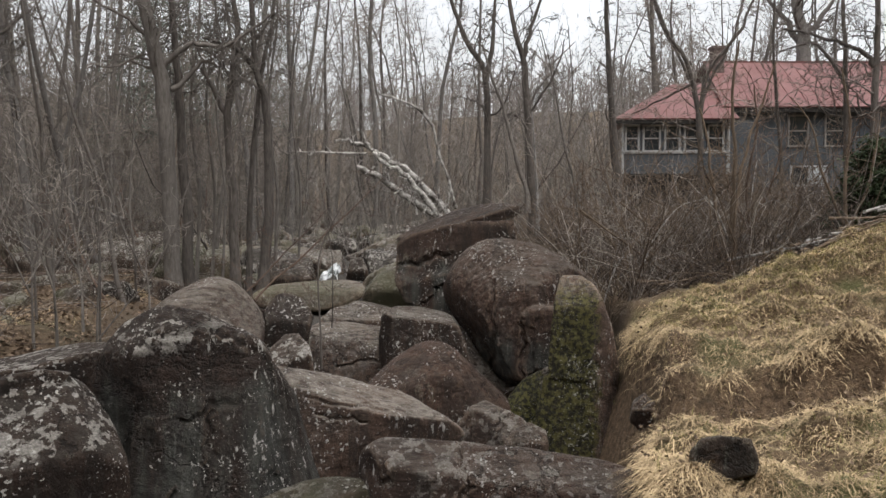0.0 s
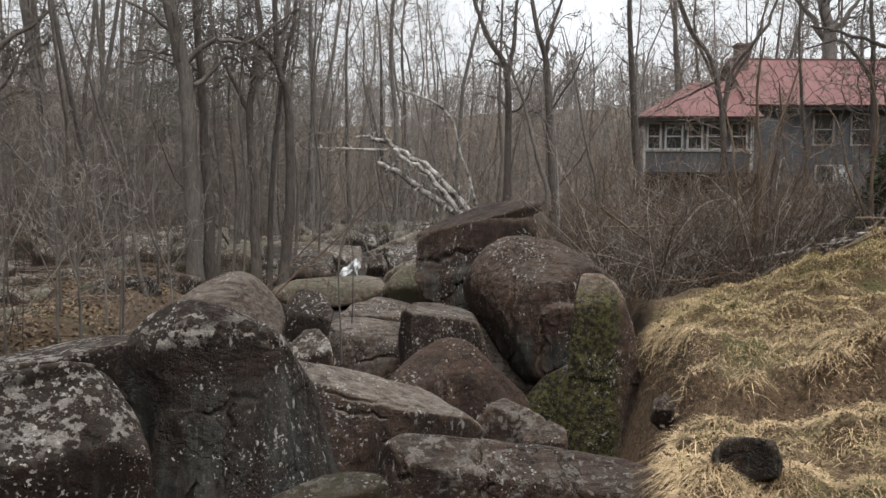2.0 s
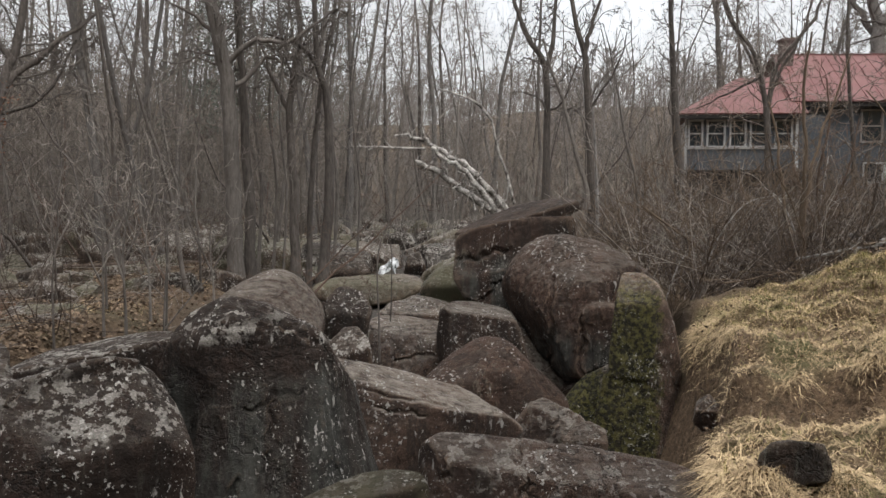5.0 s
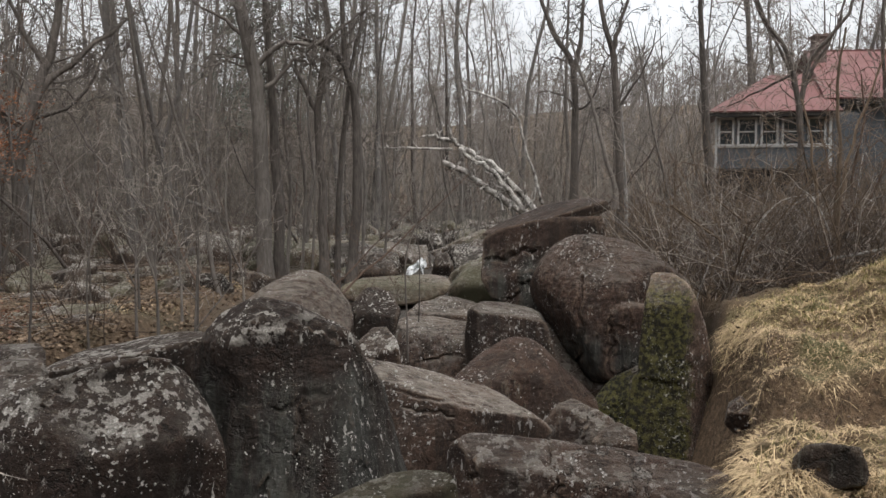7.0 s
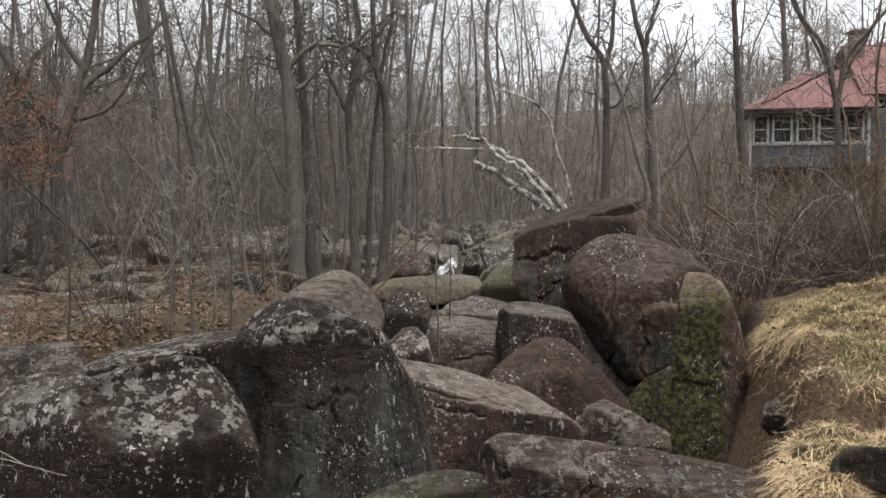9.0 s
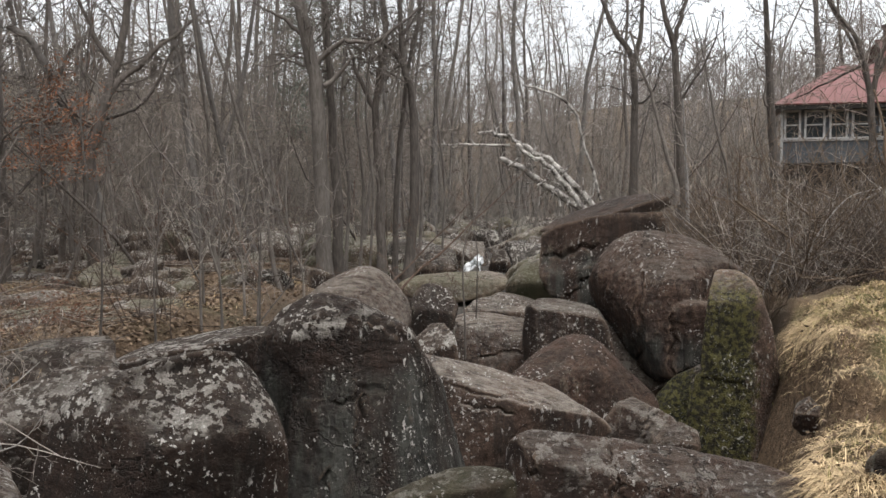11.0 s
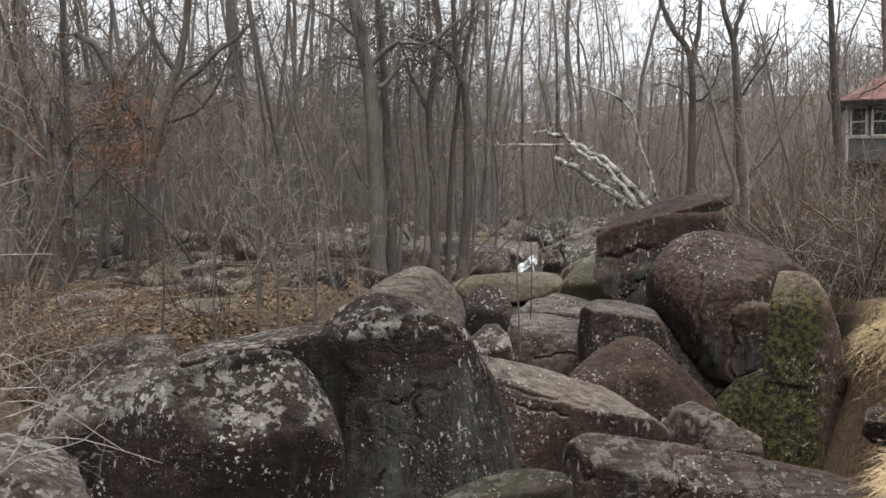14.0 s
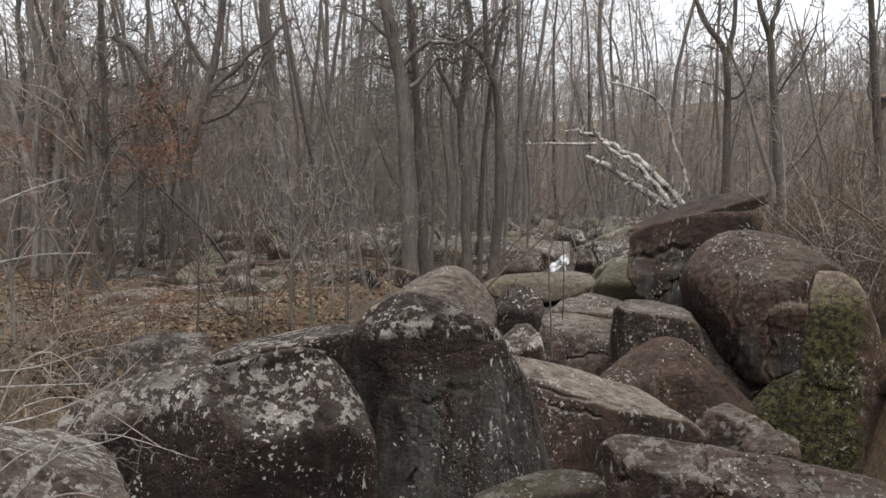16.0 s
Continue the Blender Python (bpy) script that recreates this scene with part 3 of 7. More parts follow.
boulder('lichen', (-2.79, 5.31, -0.01), 27.4, [((0.00, -0.00, -0.00), [(165, 1, 0.767), (158, -2, 0.715), (137, -8, 0.591), (116, -12, 0.476), (98, -14, 0.412), (99, -14, 0.412), (87, -14, 0.459), (62, -11, 0.586), (29, -4, 0.698), (22, -2, 0.718), (12, 1, 0.774), (-1, 6, 0.872), (-99, 20, 0.877), (168, 2, 0.8), (95, 46, 0.282), (-62, 84, 0.485), (158, 54, 0.401), (52, 30, 0.532), (126, 43, 0.365), (90, -80, 0.8)]), ((0.21, 0.39, -0.00), [(103, -14, 0.08), (100, -14, 0.07), (78, -13, 0.101), (-77, 9, 0.024), (-83, 9, 0.012), (-96, 9, 0.049), (90, -80, 0.3), (0, 90, 0.05)])], label='broad dark boulder with a lichened dome and a cracked top', res=7, rough=0.03, lichen=0.85, crust_toplight=0.45, warm=0.9, pads_over=-0.02, specks=1.2, flute=0.04, tone=0.82, cracks=[(0.01, 0.36, 0.34, 0.41, 0.014, 0.05), (-0.38, 0.2, -0.22, 0.34, 0.018, 0.05), (0.34, 0.41, 0.5, 0.38, 0.012, 0.03), (-0.07, 0.34, -0.19, 0.19, 0.012, 0.015)])
boulder('lichen', (-4.15, 5.70, -0.32), 35.8, [((0.00, 0.00, 0.00), [(133, -10, 0.464), (127, -12, 0.438), (108, -14, 0.409), (109, -14, 0.408), (81, -13, 0.579), (38, -6, 0.802), (-2, 4, 0.792), (-101, 17, 0.581), (177, 2, 0.714), (109, 36, 0.34), (157, 90, 0.35), (90, -80, 0.7)])], label='grey boulder half buried in brush', res=6, rough=0.05, lichen=0.9, crust_toplight=0.7, warm=0.6, tone=1.1)
boulder('lichen', (0.56, 5.24, -0.33), -6.7, [((0.00, 0.00, 0.00), [(166, 2, 0.858), (130, -11, 0.677), (96, -19, 0.36), (83, -20, 0.255), (85, -20, 0.261), (87, -20, 0.26), (82, -20, 0.292), (69, -17, 0.439), (49, -11, 0.732), (1, 10, 1.193), (-83, 22, 0.496), (179, 6, 0.87), (86, 28, 0.263), (112, 83, 0.323), (176, 40, 0.675), (90, -80, 0.45)])], label='long low boulder speckled with lichen', res=7, rough=0.035, lichen=0.5, crust_toplight=0.5, warm=0.9, tone=1.4, cracks=[(-0.16, 0.28, -0.09, 0.03, 0.03, 0.03), (-0.05, 0.09, -0.29, -0.14, 0.03, 0.03), (-0.63, 0.3, -0.67, 0.06, 0.03, 0.03)])
boulder('algae', (-0.69, 5.29, -0.49), 6.9, [((0.00, 0.00, 0.00), [(117, -20, 0.184), (109, -21, 0.166), (95, -22, 0.174), (76, -21, 0.242), (9, -2, 0.452), (-7, 5, 0.474), (-89, 23, 0.374), (179, 2, 0.434), (99, 15, 0.145), (90, -80, 0.3), (0, 90, 0.2)])], label='low mossy boulder wedged between larger ones', res=5, tone=0.8, lichen=0.45, crust_toplight=0.5, warm=0.6)
boulder('lichen', (-0.35, 7.62, -0.64), 2.3, [((0.00, 0.00, 0.00), [(113, -11, 0.946), (79, -15, 0.482), (79, -15, 0.482), (75, -15, 0.451), (71, -15, 0.446), (57, -13, 0.501), (57, -13, 0.504), (33, -6, 0.771), (-48, 14, 0.685), (-57, 15, 0.615), (-88, 18, 0.596), (-123, 17, 0.812), (179, 5, 1.064), (72, 17, 0.363), (93, 80, 0.386), (-24, 72, 0.327), (90, -80, 0.7)])], label='sloping slab boulder with a worn top coloured sky-lit pale', res=7, rough=0.025, lichen=0.15, crust_toplight=1.0, warm=0.0, tone=2.3, cracks=[(-0.61, 0.43, 0.22, 0.26, 0.02, 0.025), (-0.33, 0.5, 0.49, 0.23, 0.02, 0.02), (-0.5, 0.27, 0.0, 0.19, 0.03, 0.03)])
boulder('lichen', (0.53, 9.61, -0.70), -3.4, [((0.00, 0.00, 0.00), [(149, -5, 0.821), (132, -9, 0.691), (124, -10, 0.651), (108, -12, 0.61), (79, -13, 0.543), (47, -10, 0.451), (43, -9, 0.453), (48, -10, 0.419), (-7, 4, 0.816), (-54, 13, 0.842), (-86, 15, 0.811), (-156, 9, 0.977), (111, 28, 0.423), (43, 82, 0.438), (46, 30, 0.373), (90, -80, 0.7)])], label='rounded brown boulder speckled with lichen', res=6, rough=0.03, round_=0.05, lichen=0.0, crust_toplight=0.12, warm=1.1, specks=0.9, tone=1.6, chip=0.5)
boulder('lichen', (1.08, 8.70, -0.97), -7.4, [((0.00, 0.00, 0.00), [(142, -11, 0.381), (142, -11, 0.381), (109, -16, 0.343), (72, -16, 0.315), (37, -11, 0.289), (65, -16, 0.226), (21, -6, 0.468), (-16, 6, 0.613), (-84, 17, 0.602), (-173, 3, 0.616), (92, 3, 0.262), (148, 71, 0.239), (55, 45, 0.217), (90, -80, 0.4)])], label='broken grey boulder beside a mossy stone', res=5, rough=0.06, lichen=0.5, crust_toplight=0.7, warm=0.2, tone=1.6, cracks=[(-0.06, 0.09, 0.23, 0.21, 0.03, 0.03), (0.09, 0.26, 0.0, -0.13, 0.03, 0.03)])
boulder('moss', (2.20, 9.26, -0.44), -13.7, [((-0.01, 0.39, 0.00), [(121, -7, 0.765), (88, -8, 0.75), (53, -7, 0.595), (26, -5, 0.405), (15, -3, 0.36), (10, -2, 0.362), (-1, 0, 0.429), (-95, 10, 0.502), (173, -2, 0.356), (177, -1, 0.375), (179, -1, 0.366), (92, 39, 0.534), (128, 85, 0.354), (1, 39, 0.316), (90, -80, 0.6)]), ((-0.05, -0.51, 0.05), [(106, -14, 0.501), (87, -15, 0.497), (4, -1, 0.468), (-1, 0, 0.465), (-12, 3, 0.568), (-81, 18, 0.995), (179, 0, 0.512), (170, -2, 0.477), (164, -4, 0.481), (107, 84, 0.346), (5, 32, 0.355), (90, -80, 0.6)])], label='tall standing boulder coated with moss', res=6, rough=0.04, lichen=0.45, crust_toplight=0.3, warm=0.3, tone=3.2, flute=0.03, cracks=[(0.15, 0.91, 0.19, 0.08, 0.05, 0.03)])
boulder('moss', (1.65, 9.63, -0.95), -10.1, [((0.00, 0.00, 0.00), [(151, -8, 0.294), (132, -12, 0.297), (118, -14, 0.333), (85, -14, 0.525), (1, 0, 0.44), (-84, 15, 0.532), (-163, 4, 0.348), (124, 40, 0.218), (144, 71, 0.246), (90, -80, 0.4)])], label='low rounded boulder covered in moss', res=5, lichen=0.45, crust_toplight=0.5, warm=0.6, tone=1.6)
boulder('lichen', (1.65, 11.40, -0.13), -8.5, [((0.00, 0.00, 0.00), [(160, 0, 1.134), (154, -1, 1.154), (136, -3, 1.225), (112, -5, 1.251), (88, -6, 1.179), (76, -5, 1.144), (61, -5, 1.138), (54, -4, 1.159), (31, -1, 1.25), (1, 3, 1.247), (-80, 10, 0.923), (-81, 10, 0.918), (-86, 10, 0.909), (-119, 9, 0.874), (-151, 5, 0.728), (-138, 6, 0.718), (-154, 5, 0.852), (127, 42, 0.874), (81, 36, 0.9), (158, 53, 0.823), (83, 80, 0.828), (-159, 31, 0.644), (2, 50, 0.789), (90, -80, 1.3)]), ((0.43, -0.21, 0.55), [(124, -10, 0.469), (90, -11, 0.423), (7, 0, 0.278), (-78, 9, 0.365), (-169, -2, 0.31), (178, -4, 0.312), (90, -80, 0.4), (0, 90, 0.32)])], label='huge rounded dark boulder with a smooth brown top', res=7, round_=0.05, rough=0.02, lichen=0.0, crust_toplight=0.5, warm=1.1, specks=0.7, tone=1.45, chip=0.4, slime=-0.1, flute=0.03, cracks=[(-0.27, 0.64, -0.3, -0.83, 0.06, 0.05), (0.15, 0.13, 0.14, -0.64, 0.05, 0.05)])
boulder('lichen', (1.09, 13.68, 1.22), -4.8, [((-0.00, 0.00, 0.00), [(140, -1, 0.742), (118, -3, 0.369), (112, -3, 0.304), (101, -3, 0.292), (83, -3, 0.438), (31, 0, 0.956), (-18, 1, 0.926), (-84, -1, 0.13), (-81, -1, 0.167), (-71, -1, 0.137), (-71, -1, 0.137), (-154, 3, 1.262), (107, 13, 0.153), (-60, 85, 0.48), (90, -80, 0.8)])], label='dark tilted slab boulder lying on another block', res=6, rough=0.05, lichen=0.0, crust_toplight=0.25, warm=0.9, specks=0.5, tone=1.05, cracks=[(-0.71, -0.24, -0.14, -0.07, 0.05, 0.06), (-0.14, -0.07, 0.87, 0.02, 0.05, 0.05)])
boulder('lichen', (0.57, 13.51, 0.45), -2.6, [((0.00, -0.00, -0.00), [(125, -4, 0.713), (102, -5, 0.671), (93, -5, 0.741), (13, 2, 1.524), (-8, 4, 1.382), (-86, 5, 0.778), (-109, 4, 0.663), (-157, 2, 0.645), (179, 0, 0.634), (143, 77, 0.509), (24, 78, 0.599), (90, -80, 0.8)]), ((-0.09, -0.33, 0.10), [(104, -7, 0.546), (102, -7, 0.547), (71, -5, 0.817), (0, 0, 0.838), (-84, 5, 0.459), (-109, 4, 0.316), (-149, 2, 0.43), (177, 0, 0.558), (103, 44, 0.527), (90, -80, 0.5), (0, 90, 0.52)])], label='dark blocky boulder under a tilted slab', res=6, rough=0.04, lichen=0.0, crust_toplight=0.15, warm=0.8, specks=0.8, tone=1.1, slime=0.2, cracks=[(-0.59, 0.09, 0.28, 0.32, 0.07, 0.08), (-0.19, -0.53, 0.28, -0.14, 0.06, 0.06), (-0.33, 0.53, -0.38, 0.14, 0.04, 0.03)])
boulder('lichen', (0.30, 11.12, -0.26), -1.8, [((-0.00, -0.00, -0.00), [(169, -2, 0.604), (133, -7, 0.564), (86, -10, 0.36), (67, -10, 0.383), (27, -5, 0.47), (15, -3, 0.516), (-13, 3, 0.746), (-88, 11, 0.951), (-173, 2, 0.665), (83, 9, 0.287), (139, 83, 0.382), (-177, 34, 0.547), (90, -80, 0.8)])], label='dark block boulder with a pale flat top', res=6, rough=0.04, lichen=0.3, crust_toplight=1.0, warm=0.3, tone=1.3)
boulder('lichen', (-0.85, 11.70, -0.55), 3.9, [((0.00, 0.00, 0.00), [(170, -2, 0.616), (145, -6, 0.583), (104, -11, 0.442), (83, -11, 0.363), (79, -11, 0.373), (9, -1, 0.668), (-16, 3, 0.646), (-64, 10, 0.614), (-97, 11, 0.676), (180, 0, 0.641), (85, 22, 0.256), (126, 70, 0.313), (90, -80, 0.6)])], label='pale wedge boulder with a worn flat top', res=6, round_=0.05, rough=0.02, lichen=0.15, crust_toplight=0.95, warm=0.0, tone=1.9, chip=0.5, cracks=[(-0.17, -0.22, 0.55, -0.1, 0.03, 0.04)])
boulder('lichen', (-1.47, 10.02, 0.04), 8.1, [((0.00, 0.00, 0.00), [(175, -2, 0.274), (148, -6, 0.335), (105, -9, 0.42), (71, -9, 0.392), (27, -5, 0.326), (-13, 1, 0.279), (-37, 4, 0.354), (-90, 9, 0.591), (179, -1, 0.296), (83, 40, 0.269), (90, -80, 0.4), (0, 90, 0.3)]), ((-0.41, -0.15, -0.00), [(172, -1, 0.149), (132, -7, 0.22), (56, -10, 0.346), (2, -4, 0.199), (-90, 9, 0.444), (-177, 1, 0.181), (90, -80, 0.3), (0, 90, 0.22)])], label='small dark pointed boulder between larger ones', res=5, rough=0.05, lichen=0.1, crust_toplight=0.2, warm=0.6, tone=0.75)
boulder('lichen', (-2.23, 9.38, 0.34), 13.1, [((-0.00, 0.00, 0.00), [(139, -4, 0.544), (124, -6, 0.44), (111, -7, 0.401), (92, -8, 0.407), (58, -7, 0.394), (40, -5, 0.403), (24, -3, 0.46), (-14, 2, 0.593), (-91, 7, 0.491), (-155, 5, 0.715), (106, 32, 0.274), (47, 42, 0.226), (131, 60, 0.322), (90, -80, 0.55)])], label='smooth pale humped boulder', res=6, round_=0.045, rough=0.02, lichen=0.1, crust_toplight=0.95, warm=0.1, tone=1.8, chip=0.4)
boulder('algae', (-1.90, 16.52, -0.29), 6.4, [((0.00, 0.00, 0.00), [(131, -5, 0.784), (111, -7, 0.492), (93, -8, 0.259), (92, -8, 0.257), (64, -7, 0.598), (16, -1, 1.062), (-50, 5, 0.716), (-79, 5, 0.357), (-97, 5, 0.362), (-136, 5, 0.945), (91, 18, 0.178), (103, 71, 0.357), (90, -80, 0.8)])], label='long flat boulder tinged green with algae', res=5, round_=0.04, tone=2.3, lichen=0.3, crust_toplight=0.8, warm=-0.3)
boulder('lichen', (2.02, 4.73, -0.05), -22.8, [((0.00, 0.00, 0.00), [(173, -3, 0.167), (145, -11, 0.164), (104, -19, 0.148), (86, -19, 0.158), (24, -8, 0.216), (-11, 3, 0.203), (-69, 15, 0.107), (-85, 16, 0.103), (-145, 9, 0.175), (-145, 9, 0.175), (90, -80, 0.25), (0, 90, 0.16)])], label='dark weathered stone half buried in dry grass', res=5, rough=0.1, round_=0.01, tone=1.1, lichen=0.0, crust_toplight=0.3, warm=-0.9, specks=0.15)
boulder('lichen', (1.40, 8.40, -1.02), -9.8, [((-0.00, -0.00, -0.00), [(152, -10, 0.207), (118, -17, 0.17), (64, -17, 0.17), (10, -4, 0.197), (-23, 6, 0.222), (-84, 16, 0.261), (-173, 1, 0.271), (92, 30, 0.096), (90, -80, 0.2), (0, 90, 0.16)])], label='small broken grey stone between boulders', res=4, rough=0.06, lichen=0.4, crust_toplight=0.6, tone=1.3)
boulder('lichen', (0.80, 8.88, -1.07), -5.5, [((-0.00, -0.00, -0.00), [(148, -11, 0.174), (107, -18, 0.122), (69, -17, 0.157), (8, -4, 0.252), (-47, 11, 0.286), (-86, 16, 0.28), (-177, 0, 0.264), (96, 38, 0.07), (90, -80, 0.2), (0, 90, 0.15)])], label='small broken grey stone between boulders', res=4, rough=0.06, lichen=0.4, crust_toplight=0.5, tone=1.1)
boulder('lichen', (-0.86, 12.60, -0.21), 3.7, [((0.00, 0.00, 0.00), [(132, -8, 0.27), (102, -10, 0.169), (75, -10, 0.167), (66, -9, 0.21), (-9, 1, 0.587), (-90, 7, 0.322), (-171, 1, 0.46), (87, 28, 0.087), (90, -80, 0.4), (0, 90, 0.25)])], label='low pale boulder with a sloping top', res=5, rough=0.05, lichen=0.3, crust_toplight=0.9, warm=-0.1, tone=1.7)
boulder('lichen', (-1.38, 9.33, -0.20), 8.1, [((-0.00, -0.00, -0.00), [(159, -5, 0.217), (135, -9, 0.193), (96, -12, 0.24), (32, -7, 0.256), (9, -3, 0.269), (-21, 3, 0.363), (-90, 11, 0.481), (-160, 3, 0.364), (112, 34, 0.107), (90, -80, 0.3), (0, 90, 0.25)])], label='broken boulder crusted with white lichen', res=5, rough=0.06, lichen=1.5, crust_toplight=0.8, tone=1.2, specks=1.3)
# filler added to close the black gap beside the huge boulder's foot
boulder('lichen', (1.02, 11.27, -0.84), -5.4, [((0.00, 0.00, 0.00), [(124, -9, 0.687), (61, -11, 0.475), (40, -9, 0.394), (32, -7, 0.433), (-28, 7, 0.739), (-86, 13, 0.715), (-176, 1, 0.518), (60, 38, 0.219), (90, -80, 0.3), (0, 90, 0.35)])], label='grey filler boulder wedged under a larger one', res=5, rough=0.05, lichen=0.3, crust_toplight=0.7, warm=0.3, tone=1.5)
# smaller boulders
boulder('lichen', (-3.98, 6.35, 0.14), 31.8, [(107, 0, 0.13), (83, 0, 0.10), (15, 0, 0.18), (-86, 0, 0.10), (-165, 0, 0.16), (90, 45, 0.11), (270, 72, 0.15), (90, -80, 0.18)], res=4, label='small pale flat boulder', lichen=0.45, crust_toplight=0.9, warm=0.6)
boulder('lichen', (-3.35, 3.46, -0.03), 43.9, [(82, 0, 0.34), (72, 0, 0.32), (60, 0, 0.36), (3, 0, 0.57), (-65, 0, 0.46), (-105, 0, 0.32), (-168, 0, 0.44), (129, 0, 0.49), (90, 45, 0.34), (270, 72, 0.39), (90, -80, 0.48)], res=6, rough=0.07, label='pale grey boulder at the edge of the brush', tone=1.5, lichen=1.0, crust_toplight=0.8, warm=0.6)
boulder('lichen', (-5.24, 7.36, -0.24), 35.2, [(104, 0, 0.30), (89, 0, 0.32), (5, 0, 0.76), (-88, 0, 0.24), (151, 0, 0.63), (90, 45, 0.30), (270, 72, 0.42), (90, -80, 0.51)], res=4, label='dark boulder in a brushy hollow', tone=0.7, lichen=0.45, crust_toplight=0.5, warm=0.6)
boulder('lichen', (-0.65, 13.32, -0.42), 2.8, [(118, 0, 0.36), (78, 0, 0.28), (56, 0, 0.40), (-59, 0, 0.37), (-98, 0, 0.26), (-170, 0, 0.58), (90, 45, 0.29), (270, 72, 0.38), (90, -80, 0.46)], res=4, label='low pale boulder in the stream bed', tone=1.7, lichen=0.45, crust_toplight=0.5, warm=-0.3)
boulder('algae', (-0.24, 15.39, -0.19), 0.9, [(140, 0, 0.42), (112, 0, 0.42), (61, 0, 0.51), (4, 0, 0.44), (-90, 0, 0.38), (-172, 0, 0.53), (90, 45, 0.44), (270, 72, 0.44), (90, -80, 0.54)], res=4, label='sloping boulder tinged green with algae', tone=1.5, lichen=0.45, crust_toplight=0.5, warm=-0.3)
boulder('lichen', (-2.69, 18.26, -0.09), 8.4, [(159, 0, 0.47), (117, 0, 0.43), (82, 0, 0.42), (33, 0, 0.47), (-8, 0, 0.52), (-91, 0, 0.35), (-163, 0, 0.57), (90, 45, 0.41), (270, 72, 0.52), (90, -80, 0.63)], res=4, label='rounded boulder in the stream bed', lichen=0.45, crust_toplight=0.5, warm=-0.3)
boulder('lichen', (-1.17, 20.28, -0.20), 3.3, [(166, 0, 0.26), (104, 0, 0.36), (29, 0, 0.28), (4, 0, 0.26), (-90, 0, 0.32), (-162, 0, 0.31), (90, 45, 0.35), (270, 72, 0.35), (90, -80, 0.43)], res=4, label='dark upright boulder beside white water', tone=0.7, lichen=0.45, crust_toplight=0.5, warm=0.6)
boulder('lichen', (-0.23, 22.37, 0.07), 0.6, [(135, 0, 0.36), (81, 0, 0.32), (22, 0, 0.40), (-69, 0, 0.30), (-142, 0, 0.37), (90, 45, 0.32), (270, 72, 0.41), (90, -80, 0.51)], res=4, label='grey boulder in the stream bed', tone=1.8, lichen=0.45, crust_toplight=0.5, warm=-0.3)
boulder('lichen', (2.38, 7.46, -0.48), -17.7, [(170, 0, 0.11), (127, 0, 0.13), (49, 0, 0.14), (-4, 0, 0.11), (-63, 0, 0.13), (-137, 0, 0.14), (90, 45, 0.14), (270, 72, 0.11), (90, -80, 0.14)], res=5, label='grey stone bedded in the cut grass bank', tone=1.7, lichen=0.3, crust_toplight=0.3, warm=0.6)
# -- boulders end

# ---- the house ----
def roof_sheet(name, a, b, c, d, parent, ribs, label):
    """A metal roof plane a-b (eave), c-d (ridge) with standing seams."""
    a, b, c, d = (Vector(p) for p in (a, b, c, d))
    nrm = (b - a).cross(d - a).normalized() * 0.05
    bm = bmesh.new()
    lo = [bm.verts.new(p) for p in (a, b, c, d)]
    hi = [bm.verts.new(p + nrm) for p in (a, b, c, d)]
    bm.faces.new(lo[::-1])
    bm.faces.new(hi)
    for i in range(4):
        j = (i + 1) % 4
        bm.faces.new((lo[i], lo[j], hi[j], hi[i]))
    sheet = part(name, bm, ROOF, parent, label)
    for i in range(1, ribs):
        f = i / ribs
        p, q = a.lerp(b, f) + nrm * 1.1, d.lerp(c, f) + nrm * 1.1
        side = (b - a).normalized() * 0.015
        up = nrm.normalized() * 0.022
        bm = bmesh.new()
        vs = [bm.verts.new(v) for v in (p - side, p + side, q + side, q - side, p - side + up, p + side + up, q + side + up, q - side + up)]
        for ids in ((0, 1, 5, 4), (1, 2, 6, 5), (2, 3, 7, 6), (3, 0, 4, 7), (4, 5, 6, 7)):
            bm.faces.new([vs[k] for k in ids])
        part("seam", bm, ROOF, sheet)


def window(parent, x0, x1, z0, z1, y, rail=True, mullion=False, blind=0.0, paint=None):
    """A sash window with trim, proud of the wall plane y."""
    w = 0.07
    paint = paint or TRIM
    win = part("window", box_bm(x0, y + 0.015, z0, x1, y + 0.03, z1), GLASS, parent, "dark glass pane")
    for nm, b in (("window_sill", (x0 - w - 0.03, y - 0.07, z0 - w, x1 + w + 0.03, y + 0.03, z0)), ("head_trim", (x0 - w, y - 0.04, z1, x1 + w, y + 0.03, z1 + w)),
                  ("side_trim", (x0 - w, y - 0.04, z0, x0, y + 0.03, z1)), ("side_trim", (x1, y - 0.04, z0, x1 + w, y + 0.03, z1))):
        part(nm, box_bm(*b, 0.006), paint, win)
    if rail:
        zm = (z0 + z1) / 2
        part("meeting_rail", box_bm(x0, y - 0.015, zm - 0.025, x1, y + 0.012, zm + 0.025, 0.004), paint, win)
    if mullion:
        xm = (x0 + x1) / 2
        part("mullion", box_bm(xm - 0.035, y - 0.02, z0, xm + 0.035, y + 0.012, z1, 0.004), TRIM, win)
    if blind:
        xm = x0 + (x1 - x0) * (1 - blind)
        part("blind", box_bm(xm + 0.04, y + 0.004, z0 + 0.02, x1 - 0.01, y + 0.012, z1 - 0.02), BLIND, win, "pale drawn blind")


